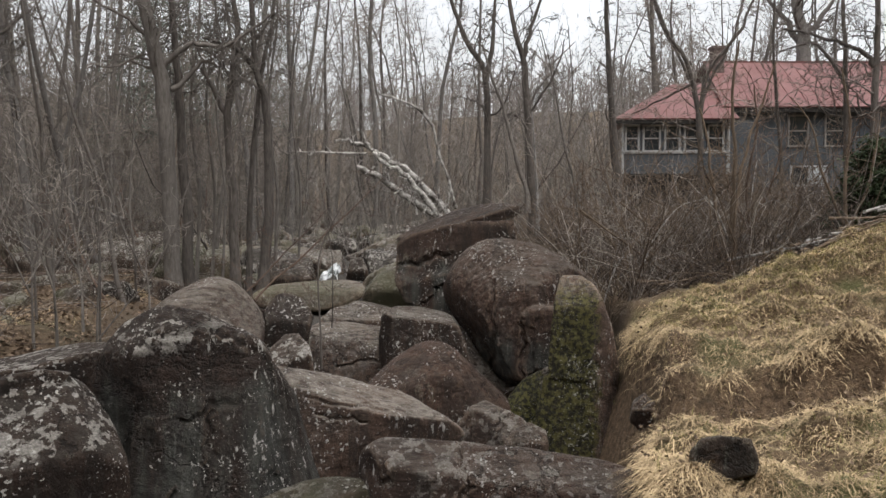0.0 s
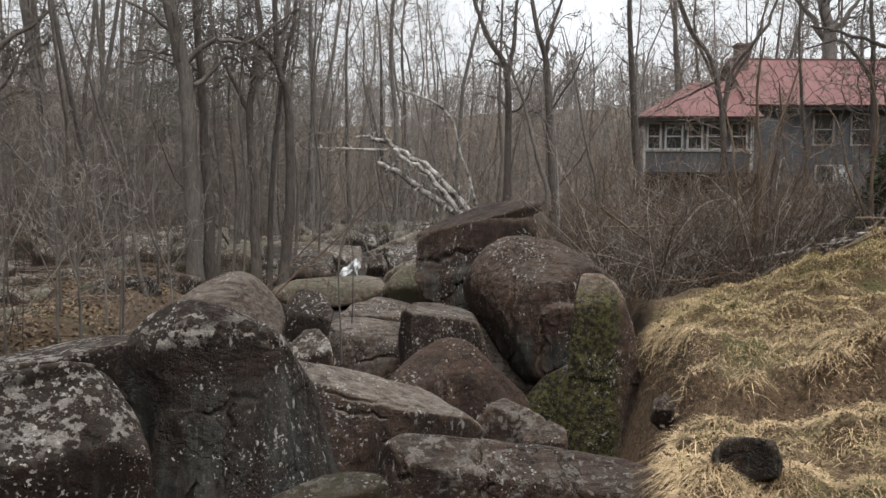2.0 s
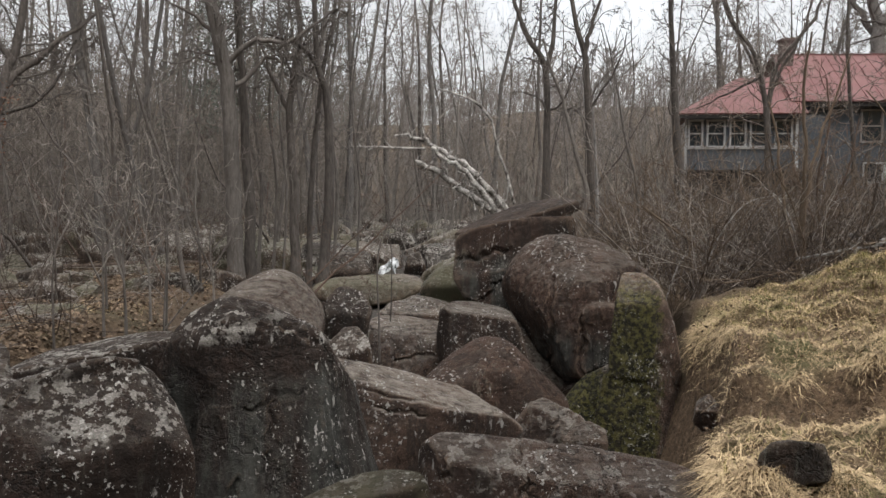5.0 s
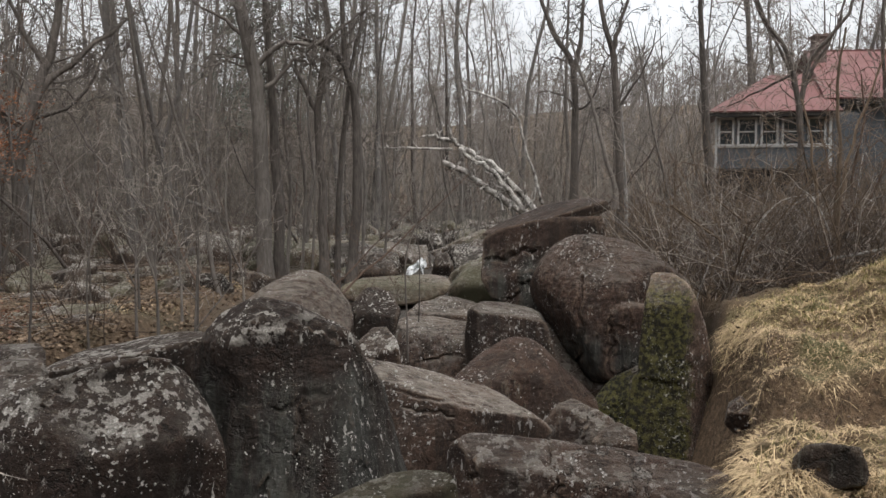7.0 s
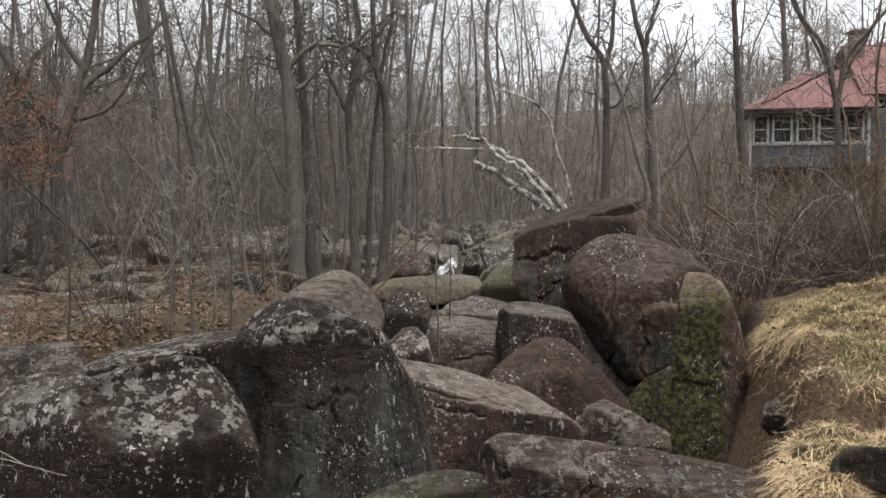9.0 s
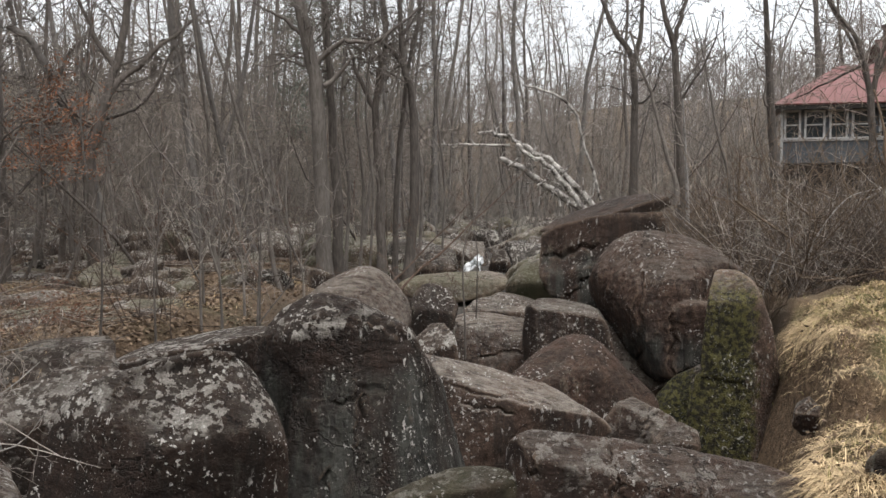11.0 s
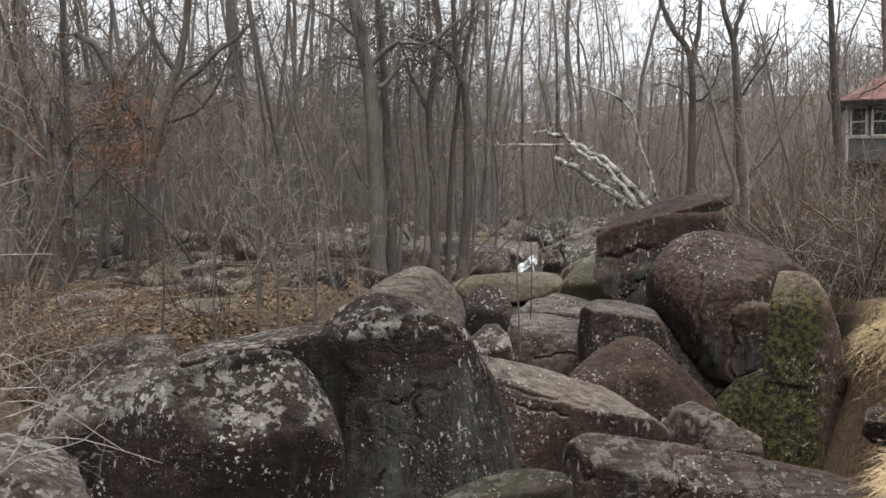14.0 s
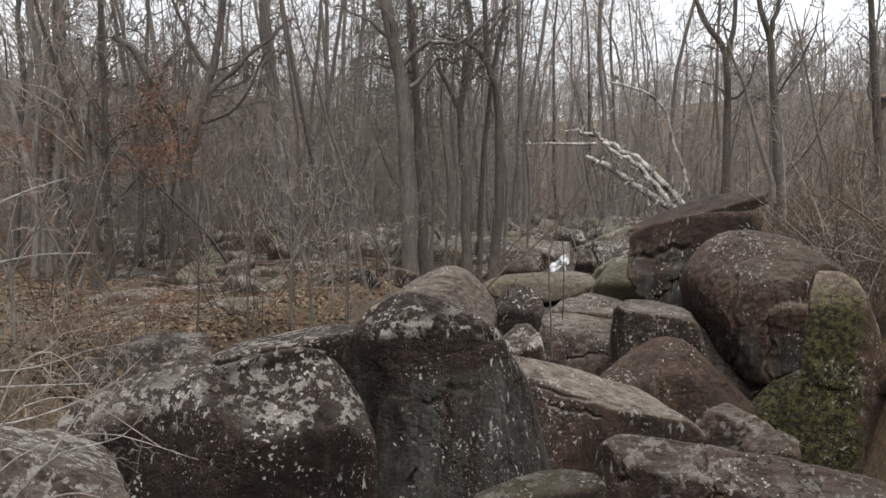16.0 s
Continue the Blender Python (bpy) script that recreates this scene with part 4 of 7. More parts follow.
def clapboards(name, x0, x1, z0, z1, y, parent, hole=()):
    """Overlapping boards on a wall face, parted round the windows."""
    z = z0
    while z < z1 - 0.02:
        zt = min(z + 0.13, z1)
        spans = [(x0, x1)]
        for hx0, hx1, hz0, hz1 in hole:
            if zt > hz0 and z < hz1:
                spans = [s for a, b in spans for s in ((a, min(b, hx0)), (max(a, hx1), b)) if s[1] - s[0] > 0.05]
        for a, b in spans:
            bm = bmesh.new()
            vs = [bm.verts.new(v) for v in ((a, y - 0.022, z), (b, y - 0.022, z), (b, y - 0.006, zt), (a, y - 0.006, zt), (a, y, z), (b, y, z))]
            bm.faces.new(vs[:4])
            bm.faces.new((vs[4], vs[5], vs[1], vs[0]))
            part(name, bm, SIDING, parent)
        z += 0.13


def house():
    h = empty("house", pose(0, 0, 0), "grey clapboard house with a red metal roof and brick chimney", "house")
    # main block
    wins = [(15.69, 16.43, 3.82, 4.98), (17.22, 17.96, 3.82, 4.98), (15.82, 17.24, 2.23, 2.93)]
    main = part("wall", box_bm(13.75, 31.0, 0.7, 24.0, 37.5, 5.35), SIDING, h, "weathered grey clapboard wall")
    clapboards("clapboard", 13.75, 20.2, 1.9, 5.3, 31.0, main, [(a - .09, b + .09, c - .09, d + .09) for a, b, c, d in wins])
    for i, (a, b, c, d) in enumerate(wins):
        window(h, a, b, c, d, 30.97, rail=i != 2, mullion=i == 2, blind=0.5 if i == 2 else 0, paint=None if i == 2 else WORN_TRIM)
    roof_sheet("roof", (12.7, 30.45, 5.28), (24.6, 30.45, 5.28), (24.6, 34.4, 7.72), (13.5, 34.4, 7.72), h, 20, "faded red standing-seam metal roof")
    roof_sheet("roof", (24.6, 38.2, 5.28), (12.7, 38.2, 5.28), (13.5, 34.4, 7.72), (24.6, 34.4, 7.72), h, 8, "faded red standing-seam metal roof")
    part("ridge_cap", box_bm(13.4, 34.3, 7.72, 24.6, 34.5, 7.80, 0.02), ROOF, h)
    part("fascia", box_bm(12.75, 30.5, 5.12, 24.5, 30.54, 5.27), SHADE, h)
    bm = bmesh.new()
    vs = [bm.verts.new(v) for v in ((13.76, 31.0, 5.3), (13.76, 37.5, 5.3), (13.76, 34.4, 7.66), (13.86, 31.0, 5.3), (13.86, 37.5, 5.3), (13.86, 34.4, 7.66))]
    for ids in ((0, 1, 2), (3, 5, 4), (0, 2, 5, 3), (1, 4, 5, 2), (0, 3, 4, 1)):
        bm.faces.new([vs[k] for k in ids])
    part("gable", bm, SIDING, h)
    # enclosed porch on posts
    room = box_bm(8.6, 30.0, 2.66, 13.75, 33.4, 4.72)
    for v in room.verts:
        if v.co.x < 9 and v.co.y > 33:
            v.co.x = 9.65
    porch = part("porch", room, SIDING, h, "grey porch room with a row of windows")
    pw = [(8.72, 9.16), (9.42, 10.0), (10.28, 10.78), (11.05, 11.68), (11.98, 12.52)]
    clapboards("clapboard", 8.6, 12.78, 2.68, 3.5, 30.0, porch)
    for a, b in pw:
        window(h, a, b, 3.58, 4.5, 29.97)
    part("corner_board", box_bm(12.7, 29.95, 2.66, 12.82, 29.999, 4.7, 0.005), TRIM, h)
    part("corner_board", box_bm(8.54, 29.95, 2.66, 8.62, 29.999, 4.7, 0.005), TRIM, h)
    part("sill_band", box_bm(8.6, 29.93, 3.45, 12.7, 29.96, 3.53, 0.005), TRIM, h)
    roof_sheet("roof", (8.15, 29.5, 4.72), (12.98, 29.5, 4.72), (13.3, 33.2, 6.62), (11.6, 33.2, 6.55), h, 9, "faded red porch roof")
    roof_sheet("roof", (9.5, 34.0, 4.72), (8.15, 29.5, 4.72), (11.6, 33.2, 6.55), (11.6, 33.3, 6.55), h, 5, "faded red porch roof")
    part("fascia", box_bm(8.2, 29.54, 4.58, 12.9, 29.58, 4.72), SHADE, h)
    for x in (8.8, 10.4, 12.0, 13.4):
        part("post", box_bm(x, 30.15, 0.5, x + 0.16, 30.31, 2.66, 0.01), SHADE, h)
    # dark sheet stands in for the shaded recess below the porch floor
    part("underfloor", box_bm(9.2, 31.8, 0.4, 13.7, 31.9, 2.66), SHADE, h, "dark sheet for the shaded recess under the porch")
    part("deck_rail", box_bm(13.8, 30.2, 1.75, 18.8, 30.32, 1.9, 0.01), SHADE, h)
    chim = part("chimney", box_bm(13.47, 33.3, 5.6, 13.95, 33.80, 8.15, 0.01), BRICK, h, "square red brick chimney")
    part("chimney_cap", box_bm(13.42, 33.25, 8.15, 14.00, 33.85, 8.26, 0.01), BRICK, chim)


house()


# ---- trees ----
def tree_template(seed, height, r0, counts, bark_m, twig_m, lean=0.03, lo=0.35, spread=0.95, lift=0.08, length=0.30, least=0.006):
    rng = np.random.default_rng(seed)
    t = empty("tree", pose(0, 0, 0), "tall bare winter tree with grey-brown bark" if height > 8 else "small crooked bare understory tree", "tree", "bare trees of the wood")
    trunk = limb(rng, (0, 0, -0.3), (rng.normal(0, lean), rng.normal(0, lean), 1), height, 9, 0.10, 0.03)
    tb = Tubes()
    rad = r0 * np.linspace(1, 0.18, len(trunk)) ** 0.9
    rad[0] *= 1.35
    tb.add(trunk, rad, 9)
    tb.build("trunk", bark_m, t)
    cr = Tubes()
    branch_out(rng, cr, trunk, r0, height * length, counts, lo, spread, lift, 0.36, 0.30, least)
    cr.build("crown", twig_m, t)
    return t


def stand(t, x, y, turn=0.0, scale=1.0, drop=0.0):
    z = float(land(np.array(x), np.array(y))) - drop
    return copy_thing(t, Matrix.Translation((x, y, z)) @ Matrix.Rotation(turn, 4, "Z") @ Matrix.Scale(scale, 4))


def remove(t):
    for o in (*t.children_recursive, t):
        bpy.data.objects.remove(o)


def spot(direction, rng_m):
    """A place at a bearing (x over y) and distance from the viewpoint."""
    a = math.atan(direction)
    return math.sin(a) * rng_m, math.cos(a) * rng_m


def along(pts, n=3):
    """A smooth path through a few places."""
    pts = np.asarray(pts, float)
    ext = np.concatenate([[2 * pts[0] - pts[1]], pts, [2 * pts[-1] - pts[-2]]])
    out = []
    for i in range(1, len(ext) - 2):
        for k in range(n):
            f = k / n
            a, b, c, d = ext[i - 1:i + 3]
            out.append(0.5 * (2 * b + (c - a) * f + (2 * a - 5 * b + 4 * c - d) * f * f + (3 * b - a - 3 * c + d) * f ** 3))
    out.append(pts[-1])
    return np.array(out)


def tree_along(pts, r0, counts, bark_m, twig_m, label, seed, limbs=(), lo=0.3, length=2.6, tip=0.35, spread=0.9, lift=0.05, name="tree", least=0.011):
    """A tree whose trunk follows a few places, with main limbs and twigs."""
    rng = np.random.default_rng(seed)
    base = Vector(pts[0])
    t = empty(name, Matrix.Translation(base), label, name.replace("_", " "), {"tree": "bare trees of the wood", "bramble": "brambles over the hollow", "sapling": "stems in the brush"}.get(name, ""))
    p = along(np.asarray(pts, float) - np.array(base), 4)
    p[1:-1] += rng.normal(0, r0 * (0.25 if name == "fallen_tree" else 0.10), (len(p) - 2, 3))
    foot = np.array([p[0] - np.array([0, 0, 0.5])]) if name == "tree" else p[:1] - (p[1:2] - p[:1]) * 0.2
    p = np.concatenate([foot, p])
    tb = Tubes()
    rad = r0 * np.linspace(1, tip, len(p))
    if name == "fallen_tree":
        rad *= rng.uniform(0.9, 1.1, len(rad))
    if name == "tree":
        rad[:2] *= (1.5, 1.15)
    tb.add(p, rad, 10)
    tb.build("trunk", bark_m, t)
    cr = Tubes()
    for lp, lr in limbs:
        q = along(np.asarray(lp, float) - np.array(base), 4)
        q[1:] += rng.normal(0, lr * 0.4, (len(q) - 1, 3))
        lt = Tubes()
        lt.add(q, np.linspace(lr, lr * 0.35, len(q)), 7)
        lt.build("limb", bark_m, t)
        branch_out(rng, cr, q, lr, length * 0.6, (max(3, counts[0] // 3), *counts[1:]) if counts else (), 0.2, spread, lift, 0.40, 0.4, least)
    branch_out(rng, cr, p, r0, length, counts, lo, spread, lift, 0.40, 0.36, least)
    if cr.n:
        cr.build("crown", twig_m, t)
    return t


def woods():
    rng = np.random.default_rng(5)
    kinds = [tree_template(11, 15, 0.085, (18, 5, 3), BARK_BROWN, TWIG_BROWN, 0.06, 0.14), tree_template(12, 17, 0.11, (18, 5, 3), BARK_GREY, TWIG_GREY, 0.05, 0.2),
             tree_template(13, 12, 0.05, (14, 5, 3), BARK_BROWN, TWIG_GREY, 0.09, 0.12), tree_template(14, 16, 0.08, (18, 5, 3), BARK_GREY, TWIG_BROWN, 0.06, 0.16),
             tree_template(15, 9, 0.04, (14, 5, 3), BARK_RED, TWIG_BROWN, 0.12, 0.10), tree_template(16, 18, 0.10, (18, 5, 3), BARK_BROWN, TWIG_GREY, 0.06, 0.2),
             tree_template(17, 7, 0.03, (15, 5, 3), BARK_GREY, TWIG_GREY, 0.18, 0.08)]
    made, tries = 0, 0
    while made < 185 and tries < 6000:
        tries += 1
        dist = 17 + 43 * rng.random() ** 0.75
        d = rng.uniform(-0.95, 0.72) if made < 150 else rng.uniform(-0.95, -0.4)
        x, y = spot(d, dist)
        if 5.5 < x < 25 and 24 < y < 40:
            continue
        if -0.30 < d < 0.10 and dist < 27:
            continue
        if d > -0.12 and rng.random() < 0.30:
            continue
        if d > 0.18 and dist < 34:
            continue
        k = int(rng.choice(7, p=(0.15, 0.12, 0.17, 0.15, 0.16, 0.1, 0.15)))
        stand(kinds[k], x, y, rng.uniform(0, 6.28), rng.uniform(0.75, 1.2))
        made += 1
    for k in kinds:
        remove(k)



def understory():
    """Small crooked trees between the tall trunks."""
    rng = np.random.default_rng(55)
    kinds = [tree_template(61, 5.5, 0.035, (11, 4, 3), BARK_BROWN, BARK_BROWN, 0.3, 0.12, 1.05, 0.03, 0.42), tree_template(62, 6.5, 0.045, (12, 4, 3), BARK_DARK, BARK_BROWN, 0.25, 0.15, 1.1, 0.02, 0.40),
             tree_template(63, 4.5, 0.028, (10, 4, 3), BARK_RED, BARK_RED, 0.4, 0.10, 1.0, 0.04, 0.45), tree_template(64, 7.5, 0.055, (13, 4, 3), BARK_BROWN, BARK_BROWN, 0.25, 0.2, 1.1, 0.02, 0.36)]
    for i in range(44):
        d, dist = (rng.uniform(-0.85, -0.22), rng.uniform(13, 24)) if i % 4 else (rng.uniform(0.02, 0.24), rng.uniform(21, 32))
        x, y = spot(d, dist)
        stand(kinds[int(rng.integers(0, 4))], x, y, rng.uniform(0, 6.28), rng.uniform(0.7, 1.15))
    for k in kinds:
        remove(k)


def crowned_trees():
    """Trees with rounded crowns of fine upswept twigs, seen against the sky over the stream."""
    rng = np.random.default_rng(58)
    kinds = [tree_template(71, 13, 0.10, (20, 5, 4), BARK_DARK, TWIG_GREY, 0.08, 0.28, 0.85, 0.10, 0.34, 0.010),
             tree_template(72, 14, 0.12, (20, 5, 4), BARK_GREY, TWIG_GREY, 0.06, 0.30, 0.80, 0.12, 0.30, 0.010),
             tree_template(73, 11, 0.08, (18, 5, 4), BARK_BROWN, TWIG_BROWN, 0.10, 0.25, 0.95, 0.08, 0.36, 0.010)]
    for i in range(56):
        d = (-0.22 + 0.60 * (i + rng.random()) / 46) if i < 40 else rng.uniform(0.22, 0.62)
        dist = rng.uniform(36, 66) if d < 0.2 else rng.uniform(42, 70)
        x, y = spot(d, dist)
        stand(kinds[i % 3], x, y, rng.uniform(0, 6.28), rng.uniform(0.8, 1.25) * (0.75 if d > 0.05 and i < 40 else 1.05))
    for k in kinds:
        remove(k)



woods()
understory()
crowned_trees()


def many_tubes(pts, rad):
    """Three-sided twigs, all at once: pts (n, k, 3), rad (n, k)."""
    n, k, _ = pts.shape
    way = pts[:, -1] - pts[:, 0]
    way /= np.linalg.norm(way, axis=1)[:, None] + 1e-9
    ref = np.where(np.abs(way[:, 2:3]) > 0.7, np.array([[1.0, 0.2, 0]]), np.array([[0, 0, 1.0]]))
    s = np.cross(way, ref)
    s /= np.linalg.norm(s, axis=1)[:, None] + 1e-9
    w = np.cross(way, s)
    a = np.arange(3) * 2 * math.pi / 3
    off = np.cos(a)[None, :, None] * s[:, None] + np.sin(a)[None, :, None] * w[:, None]
    v = pts[:, :, None] + rad[:, :, None, None] * off[:, None]
    i = (np.arange(n)[:, None, None] * k + np.arange(k - 1)[None, :, None]) * 3
    c = np.arange(3)[None, None]
    q = np.stack([i + c, i + (c + 1) % 3, i + 3 + (c + 1) % 3, i + 3 + c], -1).reshape(-1, 4)
    return v.reshape(-1, 3), q


def thicket(name, mat, n, seed, place, height, radius, label, wild=0.45, twigs=3, reach=(0.15, 0.45), bend=0.22):
    """Tangled undergrowth: crooked stems, each with a few side twigs."""
    rng = np.random.default_rng(seed)
    x, y = place(rng, n)
    n = len(x)
    z = land(x, y) - 0.03
    ln = rng.uniform(*height, n)
    d = np.stack([rng.normal(0, wild, n), rng.normal(0, wild, n), np.ones(n)], 1)
    pts = [np.stack([x, y, z], 1)]
    for k in range(4):
        d = d + rng.normal(0, bend, (n, 3))
        d /= np.linalg.norm(d, axis=1)[:, None]
        pts.append(pts[-1] + d * (ln / 4)[:, None])
    stems = np.stack(pts, 1)
    rad = rng.uniform(*radius, n)
    V, Q = many_tubes(stems, rad[:, None] * np.linspace(1, 0.3, 5)[None])
    vs, qs, cnt = [V], [Q], len(V)
    for k in range(twigs):
        f = rng.uniform(0.25, 0.97, n) * 4
        i = np.minimum(f.astype(int), 3)
        fr = (f - i)[:, None]
        ids = np.arange(n)
        p = stems[ids, i] * (1 - fr) + stems[ids, i + 1] * fr
        w = rng.normal(0, 0.8, (n, 3)) + np.array([0, 0, 0.5])
        w /= np.linalg.norm(w, axis=1)[:, None]
        L = (ln * rng.uniform(*reach, n))[:, None]
        q1 = p + w * L * 0.5
        q2 = q1 + (w + rng.normal(0, 0.4, (n, 3))) * L * 0.5
        v, q = many_tubes(np.stack([p, q1, q2], 1), (rad * 0.5)[:, None] * np.array([[1, 0.7, 0.35]]))
        vs.append(v)
        qs.append(q + cnt)
        cnt += len(v)
    return tagged(quads(name, np.concatenate(vs), np.concatenate(qs), mat), label, "undergrowth", kind="stuff")


def arching_brush(rng, n):
    y = 11.5 + 9 * rng.random(n)
    x = rng.uniform(0.2, 0.62, n) * y
    ok = y > crest(x) + 1.2
    return x[ok], y[ok]


def right_brush(rng, n):
    y = 11.2 + 15 * rng.random(n) ** 1.2
    x = rng.uniform(0.16, 0.66, n) * y
    ok = (y > crest(x) + 1.0) & (zones(x, y)[0] < 0.5) & ((y < 20) | (x < 12) | (rng.random(n) < 0.3))
    return x[ok], y[ok]


def hollow(rng, n):
    a = rng.uniform(-0.86, -0.60, n)
    d = rng.uniform(5.4, 9.6, n)
    x, y = d * np.sin(a), d * np.cos(a)
    return x, y


def left_brush(rng, n):
    y = 8.5 + 30 * rng.random(n) ** 1.4
    x = rng.uniform(-0.95, -0.12, n) * y
    clear = (y < 15) & (np.sin(x * 2.3) * np.sin(y * 1.9) > -0.55)
    ok = (zones(x, y)[0] < 0.3) & ~clear
    return x[ok], y[ok]


def pole_stand(rng, n):
    y = 23 + 40 * rng.random(n) ** 0.9
    x = np.where(rng.random(n) < 0.80, rng.uniform(-0.98, -0.2, n), rng.uniform(-0.2, 0.24, n)) * y
    ok = (x < -0.2 * y) | (y > 34)
    return x[ok], y[ok]


def back_brush(rng, n):
    y = 26 + 38 * rng.random(n)
    x = rng.uniform(-0.95, 0.3, n) * y
    return x, y


thicket("brush", BRUSH, 1900, 31, right_brush, (0.6, 2.3), (0.004, 0.012), "dense bare brown brush below the house", 0.75, 4, (0.2, 0.6), 0.34)
thicket("brush_pale", TWIG_BROWN, 700, 32, right_brush, (0.8, 2.4), (0.004, 0.009), "pale bare stems in the brush")
thicket("arching_brush", BARK_TAN, 480, 37, arching_brush, (1.6, 3.6), (0.007, 0.017), "tan arching stems in the brush", 0.8)
thicket("arching_pale_brush", TWIG_GREY, 260, 38, arching_brush, (1.5, 3.0), (0.006, 0.011), "pale arching stems in the brush", 1.1)
thicket("bank_tangle", TWIG_BROWN, 560, 39, hollow, (0.4, 1.3), (0.002, 0.005), "pale tangle of brambles in a hollow", 1.0)
thicket("bank_thatch", BRUSH, 800, 40, hollow, (0.2, 0.8), (0.002, 0.005), "straw-brown dead stalks in a hollow", 0.9)
thicket("undergrowth", BRUSH, 2300, 33, left_brush, (0.3, 1.9), (0.004, 0.010), "bare twiggy undergrowth on the wooded bank")
thicket("undergrowth_pale", TWIG_BROWN, 200, 34, left_brush, (0.5, 2.6), (0.004, 0.009), "pale bare saplings on the wooded bank", 0.3)
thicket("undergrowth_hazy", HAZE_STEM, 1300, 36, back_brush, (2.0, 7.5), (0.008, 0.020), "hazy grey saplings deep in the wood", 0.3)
thicket("pole_saplings", POLE, 1150, 41, pole_stand, (5.0, 13.0), (0.010, 0.028), "crowded slender grey pole saplings", 0.24, 11, (0.12, 0.36), 0.28)
thicket("twiggy_saplings", TWIG_BROWN, 1100, 42, pole_stand, (4.0, 12.0), (0.009, 0.024), "crowded slender brown saplings", 0.26, 9, (0.12, 0.34), 0.28)
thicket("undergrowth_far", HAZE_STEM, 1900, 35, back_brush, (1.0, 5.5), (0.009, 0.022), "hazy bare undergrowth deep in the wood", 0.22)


def far_woods():
    """The wooded hill behind: slim trees joined into one mass, with unseen ones added at the viewpoint's back."""
    rng = np.random.default_rng(21)
    base = []
    for s in range(5):
        tb = Tubes()
        h = 14
        trunk = limb(rng, (0, 0, -0.5), (0, 0, 1), h, 4, 0.06, 0.02)
        tb.add(trunk, np.linspace(0.13, 0.03, 5), 3)
        for k in range(44):
            p, d = path_at(trunk, rng.uniform(0.18, 0.98))
            q = limb(rng, p, side_way(rng, d, rng.uniform(0.5, 1.0)), rng.uniform(1.0, 4.2), 1, 0.2, 0.12)
            tb.add(q, (0.06, 0.028), 3)
        base.append((np.concatenate(tb.v), np.concatenate(tb.f)))
    V, F, n = [], [], 0
    for i in range(1060):
        dist = 50 + 250 * rng.random() ** 1.1 if i < 840 else rng.uniform(215, 300)
        x, y = spot(rng.uniform(-1.05, 0.9) if i < 840 else rng.uniform(-0.15, 0.5), dist)
        if 5 < x < 25 and y < 45:
            continue
        v, f = base[i % 5]
        a, sc = rng.uniform(0, 6.28), rng.uniform(0.5, 0.95)
        c, s = math.cos(a) * sc, math.sin(a) * sc
        w = np.stack([v[:, 0] * c - v[:, 1] * s + x, v[:, 0] * s + v[:, 1] * c + y, v[:, 2] * sc + float(land(np.array(x), np.array(y)))], 1)
        V.append(w)
        F.append(f + n)
        n += len(w)
    # unseen trees at the viewpoint's back, added to dim light from there
    for i in range(70):
        ang, dist = rng.uniform(1.75, 4.6), rng.uniform(12, 60)
        x, y = math.sin(ang) * dist, math.cos(ang) * dist
        v, f = base[i % 5]
        w = v + np.array([x, y, float(land(np.array(x), np.array(y)))])
        V.append(w)
        F.append(f + n)
        n += len(w)
    tagged(quads("far_woods", np.concatenate(V), np.concatenate(F), HAZE_TWIG), "distant hillside of bare trees in haze-paled grey-brown", "woods", kind="stuff")


far_woods()


# -- trees begin
tree_along([(-4.72, 16.33, -0.16), (-4.79, 16.31, 1.86), (-4.82, 16.30, 3.73), (-5.03, 16.24, 5.10), (-5.22, 16.18, 6.55)], 0.175, (18, 5, 4), BARK_BROWN, BARK_BROWN, 'thick leaning grey-brown tree trunk with a forked crown', 100, [([(-4.83, 16.30, 4.42), (-4.28, 16.45, 4.91), (-3.61, 16.61, 4.87), (-2.68, 16.79, 5.63)], 0.07), ([(-5.02, 16.24, 4.98), (-5.55, 16.07, 5.40), (-6.14, 15.85, 5.68)], 0.05), ([(-4.68, 16.34, 3.96), (-4.07, 16.51, 4.55), (-3.73, 16.59, 4.47)], 0.06)], tip=0.7, lo=0.6)
tree_along([(-4.61, 16.99, -0.11), (-4.62, 16.98, 1.87), (-4.69, 16.96, 3.45), (-4.75, 16.95, 5.13), (-4.86, 16.92, 6.54)], 0.13, (16, 5, 4), BARK_DARK, BARK_BROWN, 'rough vine-clad dark tree trunk', 101, (), lo=0.6, length=1.0)
tree_along([(-3.75, 17.61, -0.17), (-3.77, 17.60, 1.88), (-3.84, 17.58, 3.64), (-3.58, 17.64, 5.27), (-3.68, 17.62, 6.75)], 0.12, (14, 5, 4), BARK_DARK, BARK_BROWN, 'slender dark trunk in a clump', 102, [([(-3.80, 17.59, 3.52), (-4.19, 17.50, 4.38), (-4.42, 17.45, 4.99)], 0.06)], lo=0.6)
tree_along([(-3.50, 17.86, -0.19), (-3.39, 17.88, 2.27), (-3.14, 17.93, 4.45), (-2.85, 17.98, 5.85), (-2.79, 17.99, 6.86)], 0.075, (12, 5, 4), BARK_DARK, TWIG_BROWN, 'slender dark trunk in a clump', 103, (), lo=0.6)
tree_along([(-3.07, 17.23, -0.19), (-2.90, 17.26, 1.87), (-2.93, 17.25, 3.73), (-3.13, 17.22, 4.58), (-3.20, 17.20, 6.63)], 0.13, (14, 5, 4), BARK_DARK, BARK_BROWN, 'rough dark trunk in a clump', 104, [([(-3.07, 17.23, 4.46), (-3.48, 17.15, 4.93), (-4.18, 16.99, 5.14)], 0.07)], lo=0.6)
